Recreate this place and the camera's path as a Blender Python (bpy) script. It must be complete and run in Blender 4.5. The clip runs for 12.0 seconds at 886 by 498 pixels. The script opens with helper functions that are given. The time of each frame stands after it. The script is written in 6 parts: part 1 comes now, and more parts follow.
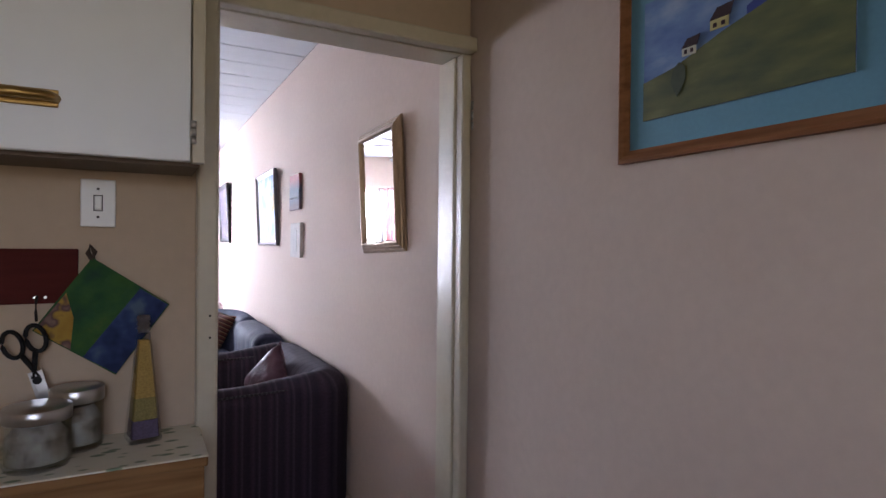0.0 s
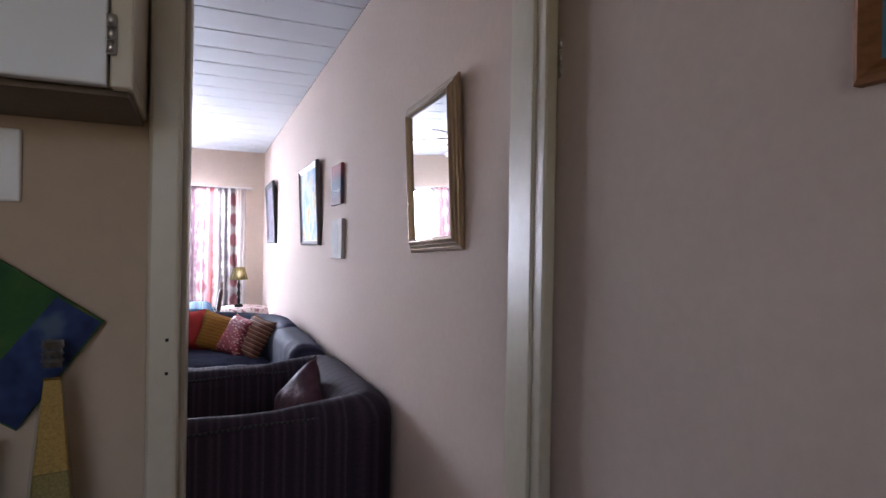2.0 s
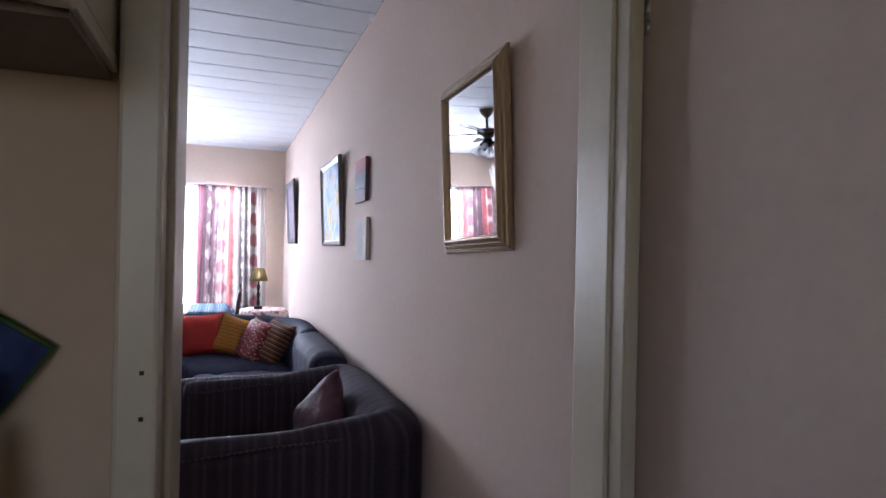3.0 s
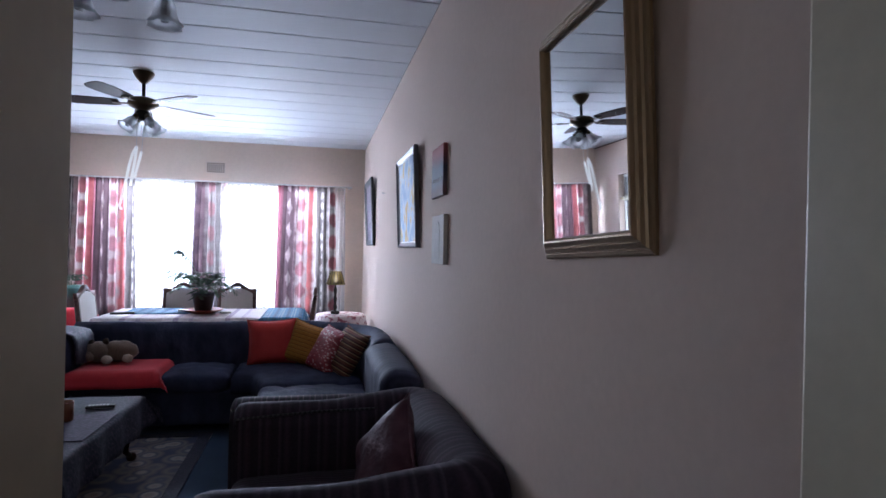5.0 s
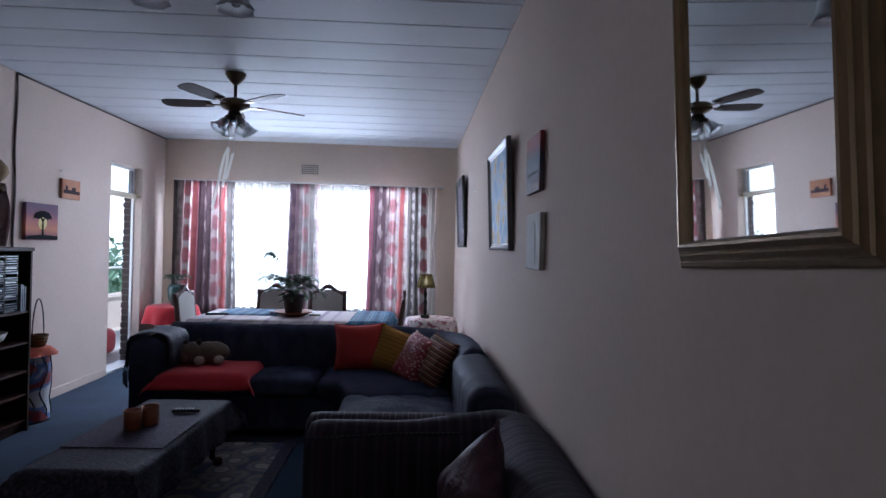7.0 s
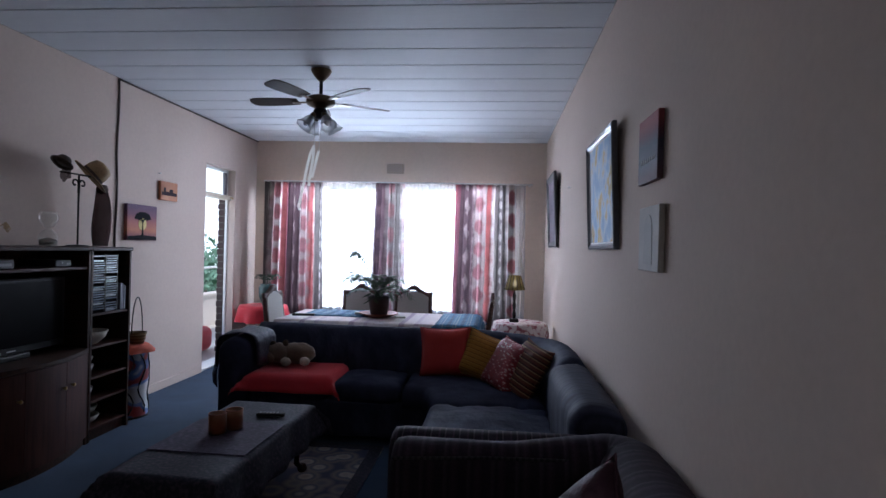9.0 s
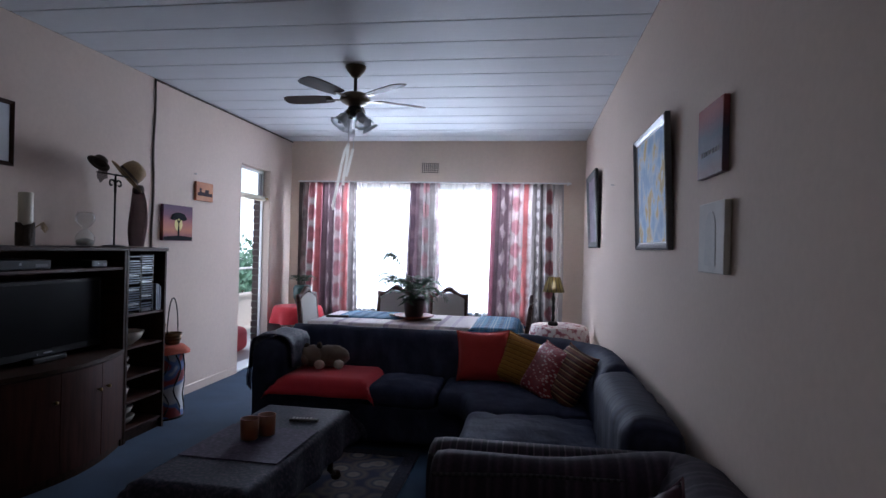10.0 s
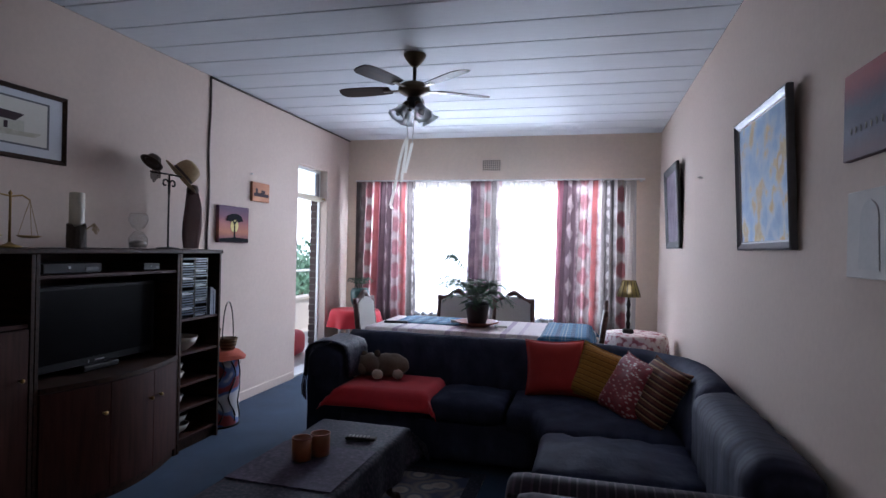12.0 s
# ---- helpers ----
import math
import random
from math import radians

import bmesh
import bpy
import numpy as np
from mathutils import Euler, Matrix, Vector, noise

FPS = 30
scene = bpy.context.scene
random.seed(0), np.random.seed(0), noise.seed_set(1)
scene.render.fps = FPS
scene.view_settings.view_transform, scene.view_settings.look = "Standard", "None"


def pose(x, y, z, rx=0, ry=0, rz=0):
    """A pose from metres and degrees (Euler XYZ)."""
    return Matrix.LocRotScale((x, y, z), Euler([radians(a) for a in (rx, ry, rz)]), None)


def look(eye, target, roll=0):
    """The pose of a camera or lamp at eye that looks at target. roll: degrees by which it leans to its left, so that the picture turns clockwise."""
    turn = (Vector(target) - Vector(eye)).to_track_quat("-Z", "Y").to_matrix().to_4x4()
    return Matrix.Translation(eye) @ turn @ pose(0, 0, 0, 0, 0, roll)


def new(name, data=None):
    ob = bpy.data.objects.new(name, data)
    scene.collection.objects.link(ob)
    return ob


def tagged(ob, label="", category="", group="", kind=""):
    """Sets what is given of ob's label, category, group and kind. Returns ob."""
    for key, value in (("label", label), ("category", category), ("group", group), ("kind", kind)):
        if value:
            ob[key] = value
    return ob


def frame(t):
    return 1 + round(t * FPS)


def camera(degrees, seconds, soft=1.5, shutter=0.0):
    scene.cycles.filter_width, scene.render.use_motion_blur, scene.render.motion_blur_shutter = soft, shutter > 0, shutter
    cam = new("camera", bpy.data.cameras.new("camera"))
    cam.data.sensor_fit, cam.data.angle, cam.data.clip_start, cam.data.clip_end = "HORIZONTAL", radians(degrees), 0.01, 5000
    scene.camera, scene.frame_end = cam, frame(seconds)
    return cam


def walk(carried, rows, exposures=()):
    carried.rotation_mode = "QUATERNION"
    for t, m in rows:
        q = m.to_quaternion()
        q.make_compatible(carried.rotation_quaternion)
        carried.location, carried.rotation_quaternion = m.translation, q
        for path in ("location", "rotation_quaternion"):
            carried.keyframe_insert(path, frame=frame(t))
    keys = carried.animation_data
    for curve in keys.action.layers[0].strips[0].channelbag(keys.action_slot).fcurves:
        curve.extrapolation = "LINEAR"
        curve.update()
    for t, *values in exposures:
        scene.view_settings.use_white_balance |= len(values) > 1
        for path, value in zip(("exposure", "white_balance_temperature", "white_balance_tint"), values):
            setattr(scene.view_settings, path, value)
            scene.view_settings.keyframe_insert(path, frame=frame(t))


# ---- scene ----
cam = camera(75.1, 12.0)
PATH = [
    (0, (-1.003, -1.562, 1.39), (-0.064, 0.203, 1.376), 0.6),
    (0.5, (-0.922, -1.426, 1.39), (-0.023, 0.36, 1.38), 0.7),
    (1, (-0.855, -1.311, 1.383), (-0.004, 0.499, 1.377), 0.7),
    (1.5, (-0.817, -1.201, 1.371), (-0.01, 0.629, 1.366), 0.8),
    (2, (-0.788, -1.053, 1.363), (-0.016, 0.793, 1.362), 1.0),
    (2.5, (-0.765, -0.922, 1.364), (-0.027, 0.937, 1.363), 1.1),
    (3, (-0.749, -0.776, 1.36), (-0.041, 1.095, 1.362), 1.2),
    (5, (-0.606, -0.289, 1.363), (-0.175, 1.664, 1.366), 1.3),
    (5.5, (-0.597, -0.215, 1.368), (-0.237, 1.753, 1.37), 1.4),
    (6, (-0.586, -0.124, 1.368), (-0.305, 1.857, 1.37), 1.4),
    (6.5, (-0.563, -0.046, 1.367), (-0.369, 1.944, 1.368), 1.5),
    (7, (-0.541, 0.027, 1.37), (-0.434, 2.024, 1.37), 1.5),
    (7.5, (-0.529, 0.088, 1.367), (-0.508, 2.088, 1.366), 1.5),
    (9.5, (-0.607, 0.362, 1.357), (-0.848, 2.348, 1.353), 1.5),
    (10, (-0.628, 0.427, 1.354), (-0.924, 2.405, 1.351), 1.5),
    (10.5, (-0.662, 0.481, 1.351), (-1.001, 2.452, 1.349), 1.4),
    (11, (-0.686, 0.554, 1.346), (-1.07, 2.517, 1.343), 1.4),
    (11.5, (-0.717, 0.644, 1.349), (-1.149, 2.597, 1.347), 1.4),
    (12, (-0.744, 0.737, 1.349), (-1.231, 2.677, 1.347), 1.3),
]
walk(cam, [(t, look(eye, target, roll)) for t, eye, target, roll in PATH],
     [(0.0, 2.06, 6000, 23), (2.0, 1.68, 5950, 22), (3.5, 1.25, 5750, 20), (5.0, 0.58, 5500, 18), (6.5, 0.12, 5450, 17), (7.2, -0.18, 5450, 16), (9.5, -0.22, 5620, 16), (12.0, 0.06, 5720, 17)])

# ---- world, lights ----
world = bpy.data.worlds.new("world")
scene.world = world
world.use_nodes = True
wn = world.node_tree
sky = wn.nodes.new("ShaderNodeTexSky")
sky.sky_type = 'NISHITA'
sky.sun_disc = False
sky.sun_elevation, sky.sun_rotation = radians(53), radians(144)
wn.links.new(sky.outputs[0], wn.nodes["Background"].inputs[0])
wn.nodes["Background"].inputs[1].default_value = 0.15
sun = new("sun", bpy.data.lights.new("sun", "SUN"))
sun.data.energy, sun.data.angle, sun.data.color = 4.5, radians(0.6), (1, 0.95, 0.87)
sun.matrix_world = look((1.5, -6, 10), (-2.9, 0, 0))


def window_light(name, at, to, w, h, watts, color):
    ob = new(name, bpy.data.lights.new(name, "AREA"))
    ob.data.shape, ob.data.size, ob.data.size_y = 'RECTANGLE', w, h
    ob.data.energy, ob.data.color = watts, color
    ob.matrix_world = look(at, to)
    return ob


window_light("window_skylight", (-1.9, 7.66, 1.45), (-1.9, 4.6, -0.6), 2.7, 1.5, 385, (0.87, 0.935, 1.0))
window_light("door_skylight", (-3.95, 6.4, 1.35), (0, 6.0, 1.1), 0.62, 1.5, 8, (0.93, 0.97, 1.0))
# added warm fill behind the camera; no kitchen window is in view
window_light("kitchen_fill_light", (-1.5, -3.38, 1.7), (-1.3, 0.0, 1.4), 1.3, 1.0, 1.9, (1.0, 0.80, 0.56))


# ---- materials ----
def nodes_of(name):
    m = bpy.data.materials.new(name)
    m.use_nodes = True
    nt = m.node_tree
    return m, nt, nt.nodes["Principled BSDF"]


def ramp(nt, stops, interp='LINEAR'):
    r = nt.nodes.new("ShaderNodeValToRGB")
    r.color_ramp.interpolation = interp
    e = r.color_ramp.elements
    e[0].position, e[0].color = stops[0][0], (*stops[0][1], 1)
    e[1].position, e[1].color = stops[-1][0], (*stops[-1][1], 1)
    for p, c in stops[1:-1]:
        k = e.new(p)
        k.color = (*c, 1)
    return r


def tone(c, k):
    return tuple(max(0.0, min(1.0, v * k)) for v in c)


def surface(name, c, rough=0.6, metal=0.0, grain=60.0, spread=0.12, stain=2.0, bump=0.15, spec=0.5, coords="Object", stretch=(1, 1, 1), sheen=0.0):
    """Painted, woven or worn surface: two scales of variation in colour, one in relief."""
    m, nt, b = nodes_of(name)
    tc = nt.nodes.new("ShaderNodeTexCoord")
    mp = nt.nodes.new("ShaderNodeMapping")
    mp.inputs["Scale"].default_value = stretch
    nt.links.new(tc.outputs[coords], mp.inputs[0])
    n1, n2 = nt.nodes.new("ShaderNodeTexNoise"), nt.nodes.new("ShaderNodeTexNoise")
    n1.inputs["Scale"].default_value, n2.inputs["Scale"].default_value = grain, stain
    n1.inputs["Detail"].default_value, n2.inputs["Detail"].default_value = 3, 4
    for n in (n1, n2):
        nt.links.new(mp.outputs[0], n.inputs[0])
    add = nt.nodes.new("ShaderNodeMath")
    add.operation = 'ADD'
    half = nt.nodes.new("ShaderNodeMath")
    half.operation = 'MULTIPLY'
    half.inputs[1].default_value = 0.5
    nt.links.new(n1.outputs[0], add.inputs[0])
    nt.links.new(n2.outputs[0], add.inputs[1])
    nt.links.new(add.outputs[0], half.inputs[0])
    r = ramp(nt, [(0.3, tone(c, 1 - spread)), (0.7, tone(c, 1 + spread))])
    nt.links.new(half.outputs[0], r.inputs[0])
    nt.links.new(r.outputs[0], b.inputs["Base Color"])
    b.inputs["Roughness"].default_value, b.inputs["Metallic"].default_value = rough, metal
    b.inputs["Specular IOR Level"].default_value = spec
    b.inputs["Sheen Weight"].default_value = sheen
    if bump:
        bp = nt.nodes.new("ShaderNodeBump")
        bp.inputs["Strength"].default_value, bp.inputs["Distance"].default_value = bump, 0.004
        nt.links.new(half.outputs[0], bp.inputs["Height"])
        nt.links.new(bp.outputs[0], b.inputs["Normal"])
    return m


def striped(name, stops, axis=0, pitch=0.06, rough=0.8, bump=0.3, coords="Object", interp='CONSTANT', grain=90, sheen=0.02):
    """Bands of colour along one axis, repeating every pitch metres, with a woven grain."""
    m, nt, b = nodes_of(name)
    tc = nt.nodes.new("ShaderNodeTexCoord")
    sep = nt.nodes.new("ShaderNodeSeparateXYZ")
    nt.links.new(tc.outputs[coords], sep.inputs[0])
    nz = nt.nodes.new("ShaderNodeTexNoise")
    nz.inputs["Scale"].default_value = grain
    nt.links.new(tc.outputs[coords], nz.inputs[0])
    d = nt.nodes.new("ShaderNodeMath")
    d.operation = 'DIVIDE'
    d.inputs[1].default_value = pitch
    nt.links.new(sep.outputs[axis], d.inputs[0])
    f = nt.nodes.new("ShaderNodeMath")
    f.operation = 'FRACT'
    nt.links.new(d.outputs[0], f.inputs[0])
    r = ramp(nt, stops, interp)
    nt.links.new(f.outputs[0], r.inputs[0])
    mx = nt.nodes.new("ShaderNodeMix")
    mx.data_type, mx.blend_type = 'RGBA', 'OVERLAY'
    mx.inputs[0].default_value = 0.35
    nt.links.new(r.outputs[0], mx.inputs[6])
    nt.links.new(nz.outputs[0], mx.inputs[7])
    nt.links.new(mx.outputs[2], b.inputs["Base Color"])
    b.inputs["Roughness"].default_value = rough
    b.inputs["Sheen Weight"].default_value = sheen
    b.inputs["Specular IOR Level"].default_value = 0.15
    bp = nt.nodes.new("ShaderNodeBump")
    bp.inputs["Strength"].default_value, bp.inputs["Distance"].default_value = bump, 0.003
    nt.links.new(r.outputs[0], bp.inputs["Height"])
    nt.links.new(bp.outputs[0], b.inputs["Normal"])
    return m


def patterned(name, stops, scale=8.0, kind='VORONOI', rough=0.8, coords="Object", detail=2.0, stretch=(1, 1, 1), bump=0.2, spec=0.5, depth=0.003):
    """Blotches or flowers through a colour ramp."""
    m, nt, b = nodes_of(name)
    tc = nt.nodes.new("ShaderNodeTexCoord")
    mp = nt.nodes.new("ShaderNodeMapping")
    mp.inputs["Scale"].default_value = stretch
    nt.links.new(tc.outputs[coords], mp.inputs[0])
    t = nt.nodes.new("ShaderNodeTexVoronoi" if kind == 'VORONOI' else "ShaderNodeTexNoise")
    t.inputs["Scale"].default_value = scale
    t.inputs["Detail"].default_value = detail if kind != 'VORONOI' else 0.0
    nt.links.new(mp.outputs[0], t.inputs[0])
    r = ramp(nt, stops)
    nt.links.new(t.outputs[0], r.inputs[0])
    nt.links.new(r.outputs[0], b.inputs["Base Color"])
    b.inputs["Roughness"].default_value = rough
    b.inputs["Specular IOR Level"].default_value = spec
    bp = nt.nodes.new("ShaderNodeBump")
    bp.inputs["Strength"].default_value, bp.inputs["Distance"].default_value = bump, depth
    nt.links.new(t.outputs[0], bp.inputs["Height"])
    nt.links.new(bp.outputs[0], b.inputs["Normal"])
    return m


def wood(name, dark, light, scale=4.0, stretch=(1, 12, 12), rough=0.55):
    return patterned(name, [(0.3, dark), (0.5, tone(light, 0.8)), (0.7, light)], scale, 'NOISE', rough, detail=5, stretch=stretch, bump=0.1, spec=0.15)


def clear_glass(name, c=(1, 1, 1), rough=0.0):
    m, nt, b = nodes_of(name)
    b.inputs["Base Color"].default_value = (*c, 1)
    b.inputs["Transmission Weight"].default_value = 1.0
    b.inputs["Roughness"].default_value, b.inputs["IOR"].default_value = rough, 1.45
    return m


def thin_cloth(name, c, clear, through_share):
    """Net or curtain cloth: part open weave, part diffuse, part translucent."""
    m, nt, b = nodes_of(name)
    b.inputs["Base Color"].default_value = (*c, 1)
    b.inputs["Roughness"].default_value = 0.9
    tl, tp = nt.nodes.new("ShaderNodeBsdfTranslucent"), nt.nodes.new("ShaderNodeBsdfTransparent")
    tl.inputs[0].default_value = (*c, 1)
    m1, m2 = nt.nodes.new("ShaderNodeMixShader"), nt.nodes.new("ShaderNodeMixShader")
    m1.inputs[0].default_value, m2.inputs[0].default_value = through_share, clear
    out = nt.nodes["Material Output"]
    nt.links.new(b.outputs[0], m1.inputs[1])
    nt.links.new(tl.outputs[0], m1.inputs[2])
    nt.links.new(m1.outputs[0], m2.inputs[1])
    nt.links.new(tp.outputs[0], m2.inputs[2])
    nt.links.new(m2.outputs[0], out.inputs[0])
    return m


def math_node(nt, op, a, b=None, c=None):
    n = nt.nodes.new("ShaderNodeMath")
    n.operation = op
    for i, v in enumerate((a, b, c)):
        if v is None:
            continue
        if isinstance(v, (int, float)):
            n.inputs[i].default_value = v
        else:
            nt.links.new(v, n.inputs[i])
    return n.outputs[0]


def curtain_cloth():
    """Printed curtain: bands of grey, cream with maroon lozenges, red, plum and a dotted grey stripe, in the cloth's own UV metres."""
    m, nt, b = nodes_of("printed_curtain_cloth")
    uv = nt.nodes.new("ShaderNodeUVMap")
    wob = nt.nodes.new("ShaderNodeTexNoise")
    wob.inputs["Scale"].default_value = 7.0
    wob.inputs["Detail"].default_value = 4.0
    nt.links.new(uv.outputs[0], wob.inputs[0])
    sep = nt.nodes.new("ShaderNodeSeparateXYZ")
    nt.links.new(uv.outputs[0], sep.inputs[0])
    shift = math_node(nt, 'MULTIPLY', math_node(nt, 'SUBTRACT', wob.outputs[0], 0.5), 0.035)
    u = math_node(nt, 'FRACT', math_node(nt, 'DIVIDE', math_node(nt, 'ADD', sep.outputs[0], shift), 0.86))
    v = sep.outputs[1]
    plum, cream, red, pale, grey = (0.066, 0.041, 0.046), (0.35, 0.31, 0.295), (0.22, 0.066, 0.065), (0.27, 0.215, 0.21), (0.13, 0.113, 0.108)
    stops, soft = [], 0.010
    bands_at = ((0.0, grey), (0.06, cream), (0.20, red), (0.25, (0.13, 0.05, 0.064)), (0.29, plum), (0.42, pale), (0.53, red), (0.58, cream), (0.61, grey), (0.71, cream), (0.82, plum), (0.93, grey))
    for k, (p, c) in enumerate(bands_at):
        if k:
            stops.append((p - soft, bands_at[k - 1][1]))
        stops.append((p + soft, c))
    stops.append((1.0, grey))
    bands = ramp(nt, stops)
    nt.links.new(u, bands.inputs[0])

    def dots(centre, width, pitch, c, prev, strength=0.85, offset=0.0):
        du = math_node(nt, 'DIVIDE', math_node(nt, 'SUBTRACT', u, centre), width)
        dv = math_node(nt, 'SUBTRACT', math_node(nt, 'FRACT', math_node(nt, 'ADD', math_node(nt, 'DIVIDE', math_node(nt, 'ADD', v, shift), pitch), offset)), 0.5)
        dd = math_node(nt, 'ADD', math_node(nt, 'POWER', math_node(nt, 'ABSOLUTE', du), 1.6), math_node(nt, 'POWER', math_node(nt, 'ABSOLUTE', math_node(nt, 'MULTIPLY', dv, 2.6)), 1.6))
        on = nt.nodes.new("ShaderNodeMapRange")
        nt.links.new(dd, on.inputs[0])
        for q, val in zip((1, 2, 3, 4), (0.65, 1.15, strength, 0.0)):
            on.inputs[q].default_value = val
        mx = nt.nodes.new("ShaderNodeMix")
        mx.data_type = 'RGBA'
        nt.links.new(on.outputs[0], mx.inputs[0])
        nt.links.new(prev, mx.inputs[6])
        mx.inputs[7].default_value = (*c, 1)
        return mx.outputs[2]
    c = dots(0.145, 0.055, 0.27, (0.21, 0.055, 0.065), bands.outputs[0])
    c = dots(0.09, 0.03, 0.27, (0.27, 0.17, 0.18), c, 0.6, 0.5)
    c = dots(0.36, 0.022, 0.30, (0.24, 0.19, 0.185), c, 0.7, 0.3)
    c = dots(0.47, 0.045, 0.27, (0.19, 0.065, 0.075), c, 0.8, 0.5)
    c = dots(0.66, 0.010, 0.13, (0.36, 0.32, 0.31), c, 0.65)
    c = dots(0.765, 0.042, 0.27, (0.21, 0.055, 0.065), c, 0.85, 0.2)
    c = dots(0.86, 0.03, 0.30, (0.035, 0.022, 0.03), c, 0.7)
    c = dots(0.97, 0.03, 0.30, (0.17, 0.06, 0.07), c, 0.6, 0.5)
    fade = nt.nodes.new("ShaderNodeMix")
    fade.data_type, fade.blend_type = 'RGBA', 'OVERLAY'
    fade.inputs[0].default_value = 0.5
    nt.links.new(c, fade.inputs[6])
    nt.links.new(wob.outputs[0], fade.inputs[7])
    c = fade.outputs[2]
    nt.links.new(c, b.inputs["Base Color"])
    b.inputs["Roughness"].default_value = 0.9
    b.inputs["Specular IOR Level"].default_value = 0.2
    tl = nt.nodes.new("ShaderNodeBsdfTranslucent")
    nt.links.new(c, tl.inputs[0])
    mix = nt.nodes.new("ShaderNodeMixShader")
    mix.inputs[0].default_value = 0.36
    nt.links.new(b.outputs[0], mix.inputs[1])
    nt.links.new(tl.outputs[0], mix.inputs[2])
    nt.links.new(mix.outputs[0], nt.nodes["Material Output"].inputs[0])
    return m


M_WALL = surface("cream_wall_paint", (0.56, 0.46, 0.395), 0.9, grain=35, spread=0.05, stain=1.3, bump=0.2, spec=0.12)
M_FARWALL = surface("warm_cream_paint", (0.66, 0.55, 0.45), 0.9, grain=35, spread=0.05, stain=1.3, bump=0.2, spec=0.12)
M_KITCHEN = surface("kitchen_cream_paint", (0.52, 0.41, 0.30), 0.85, grain=30, spread=0.06, stain=1.2, bump=0.2, spec=0.15)
M_CEIL = surface("white_ceiling_paint", (0.64, 0.67, 0.70), 0.68, grain=20, spread=0.04, stain=1.5, bump=0.08, stretch=(0.3, 2, 1))
M_GROOVE = surface("dark_groove", (0.05, 0.05, 0.055), 0.9, bump=0)
M_CARPET = surface("blue_grey_carpet", (0.020, 0.045, 0.088), 0.95, grain=320, spread=0.35, stain=4, bump=0.8, sheen=0.03)
M_TILE = surface("kitchen_floor_vinyl", (0.25, 0.2, 0.15), 0.4, grain=20, spread=0.1)
M_FRAME = surface("cream_enamel", (0.55, 0.50, 0.38), 0.35, grain=40, spread=0.06, stain=3, bump=0.1)
M_WHITE = surface("white_enamel", (0.74, 0.74, 0.72), 0.35, grain=40, spread=0.04, bump=0.05)
M_CUPDOOR = surface("white_laminate", (0.78, 0.80, 0.82), 0.4, grain=15, spread=0.02, bump=0.03)
M_CUPUNDER = surface("brown_board", (0.16, 0.12, 0.09), 0.7, grain=40, spread=0.15)
M_BRASS = surface("aged_brass", (0.36, 0.23, 0.08), 0.45, 1.0, grain=60, spread=0.15)
M_GOLD = surface("bronze_gilt", (0.27, 0.19, 0.115), 0.42, 0.75, grain=90, spread=0.2, bump=0.2, stretch=(1, 1, 0.2))
M_STEEL = surface("brushed_steel", (0.55, 0.55, 0.55), 0.28, 1.0, grain=80, spread=0.08, bump=0.03)
M_BLACKMETAL = surface("black_iron", (0.02, 0.018, 0.016), 0.5, 0.6, grain=80, spread=0.3)
M_FANBRASS = surface("antique_bronze", (0.10, 0.075, 0.045), 0.35, 0.8, grain=70, spread=0.2)
M_DARKWOOD = wood("dark_stained_wood", (0.015, 0.007, 0.004), (0.042, 0.019, 0.011))
M_REDWOOD = wood("red_brown_veneer", (0.028, 0.008, 0.006), (0.056, 0.018, 0.012), stretch=(10, 10, 1))
M_MIDWOOD = wood("orange_brown_wood", (0.17, 0.065, 0.025), (0.30, 0.13, 0.055))
M_COUNTERWOOD = wood("orange_varnished_board", (0.20, 0.10, 0.035), (0.34, 0.18, 0.07))
M_SOFA = patterned("dark_blue_leather", [(0.2, (0.017, 0.021, 0.042)), (0.5, (0.031, 0.036, 0.066)), (0.8, (0.054, 0.060, 0.102))], 9, 'NOISE', 0.68, detail=7, stretch=(1, 0.7, 0.6), bump=1.0, spec=0.08, depth=0.014)
# one leather colour; the ramp paints shade in the pleats and sheen on their crests
M_SOFAPLEAT = striped("dark_blue_leather_shaded_pleats", [(0.0, (0.018, 0.020, 0.040)), (0.3, (0.037, 0.041, 0.073)), (0.55, (0.025, 0.029, 0.053)), (0.8, (0.035, 0.039, 0.068)), (1.0, (0.018, 0.020, 0.040))], 1, 0.075, 0.75, 0.6, interp='LINEAR', grain=30)
M_STRIPE = striped("striped_plum_velour", [(0.0, (0.030, 0.022, 0.034)), (0.35, (0.053, 0.034, 0.053)), (0.5, (0.022, 0.018, 0.026)), (0.8, (0.077, 0.057, 0.073)), (0.9, (0.030, 0.022, 0.034))], 0, 0.055, 0.75, 0.25)
M_STRIPE_Y = striped("striped_plum_velour_length", [(0.0, (0.030, 0.022, 0.034)), (0.35, (0.053, 0.034, 0.053)), (0.5, (0.022, 0.018, 0.026)), (0.8, (0.077, 0.057, 0.073)), (0.9, (0.030, 0.022, 0.034))], 1, 0.055, 0.75, 0.25)
M_TUBSTRIPE = striped("soft_striped_plum_velour", [(0.0, (0.026, 0.019, 0.030)), (0.25, (0.050, 0.033, 0.051)), (0.45, (0.024, 0.019, 0.030)), (0.62, (0.058, 0.042, 0.060)), (0.70, (0.030, 0.022, 0.034)), (1.0, (0.026, 0.019, 0.030))], 0, 0.08, 0.8, 0.3, coords="UV", interp='LINEAR')
M_PIPING = striped("ribbed_grey_edge", [(0.0, (0.03, 0.03, 0.036)), (0.5, (0.055, 0.050, 0.058))], 0, 0.02, 0.8, 0.3)
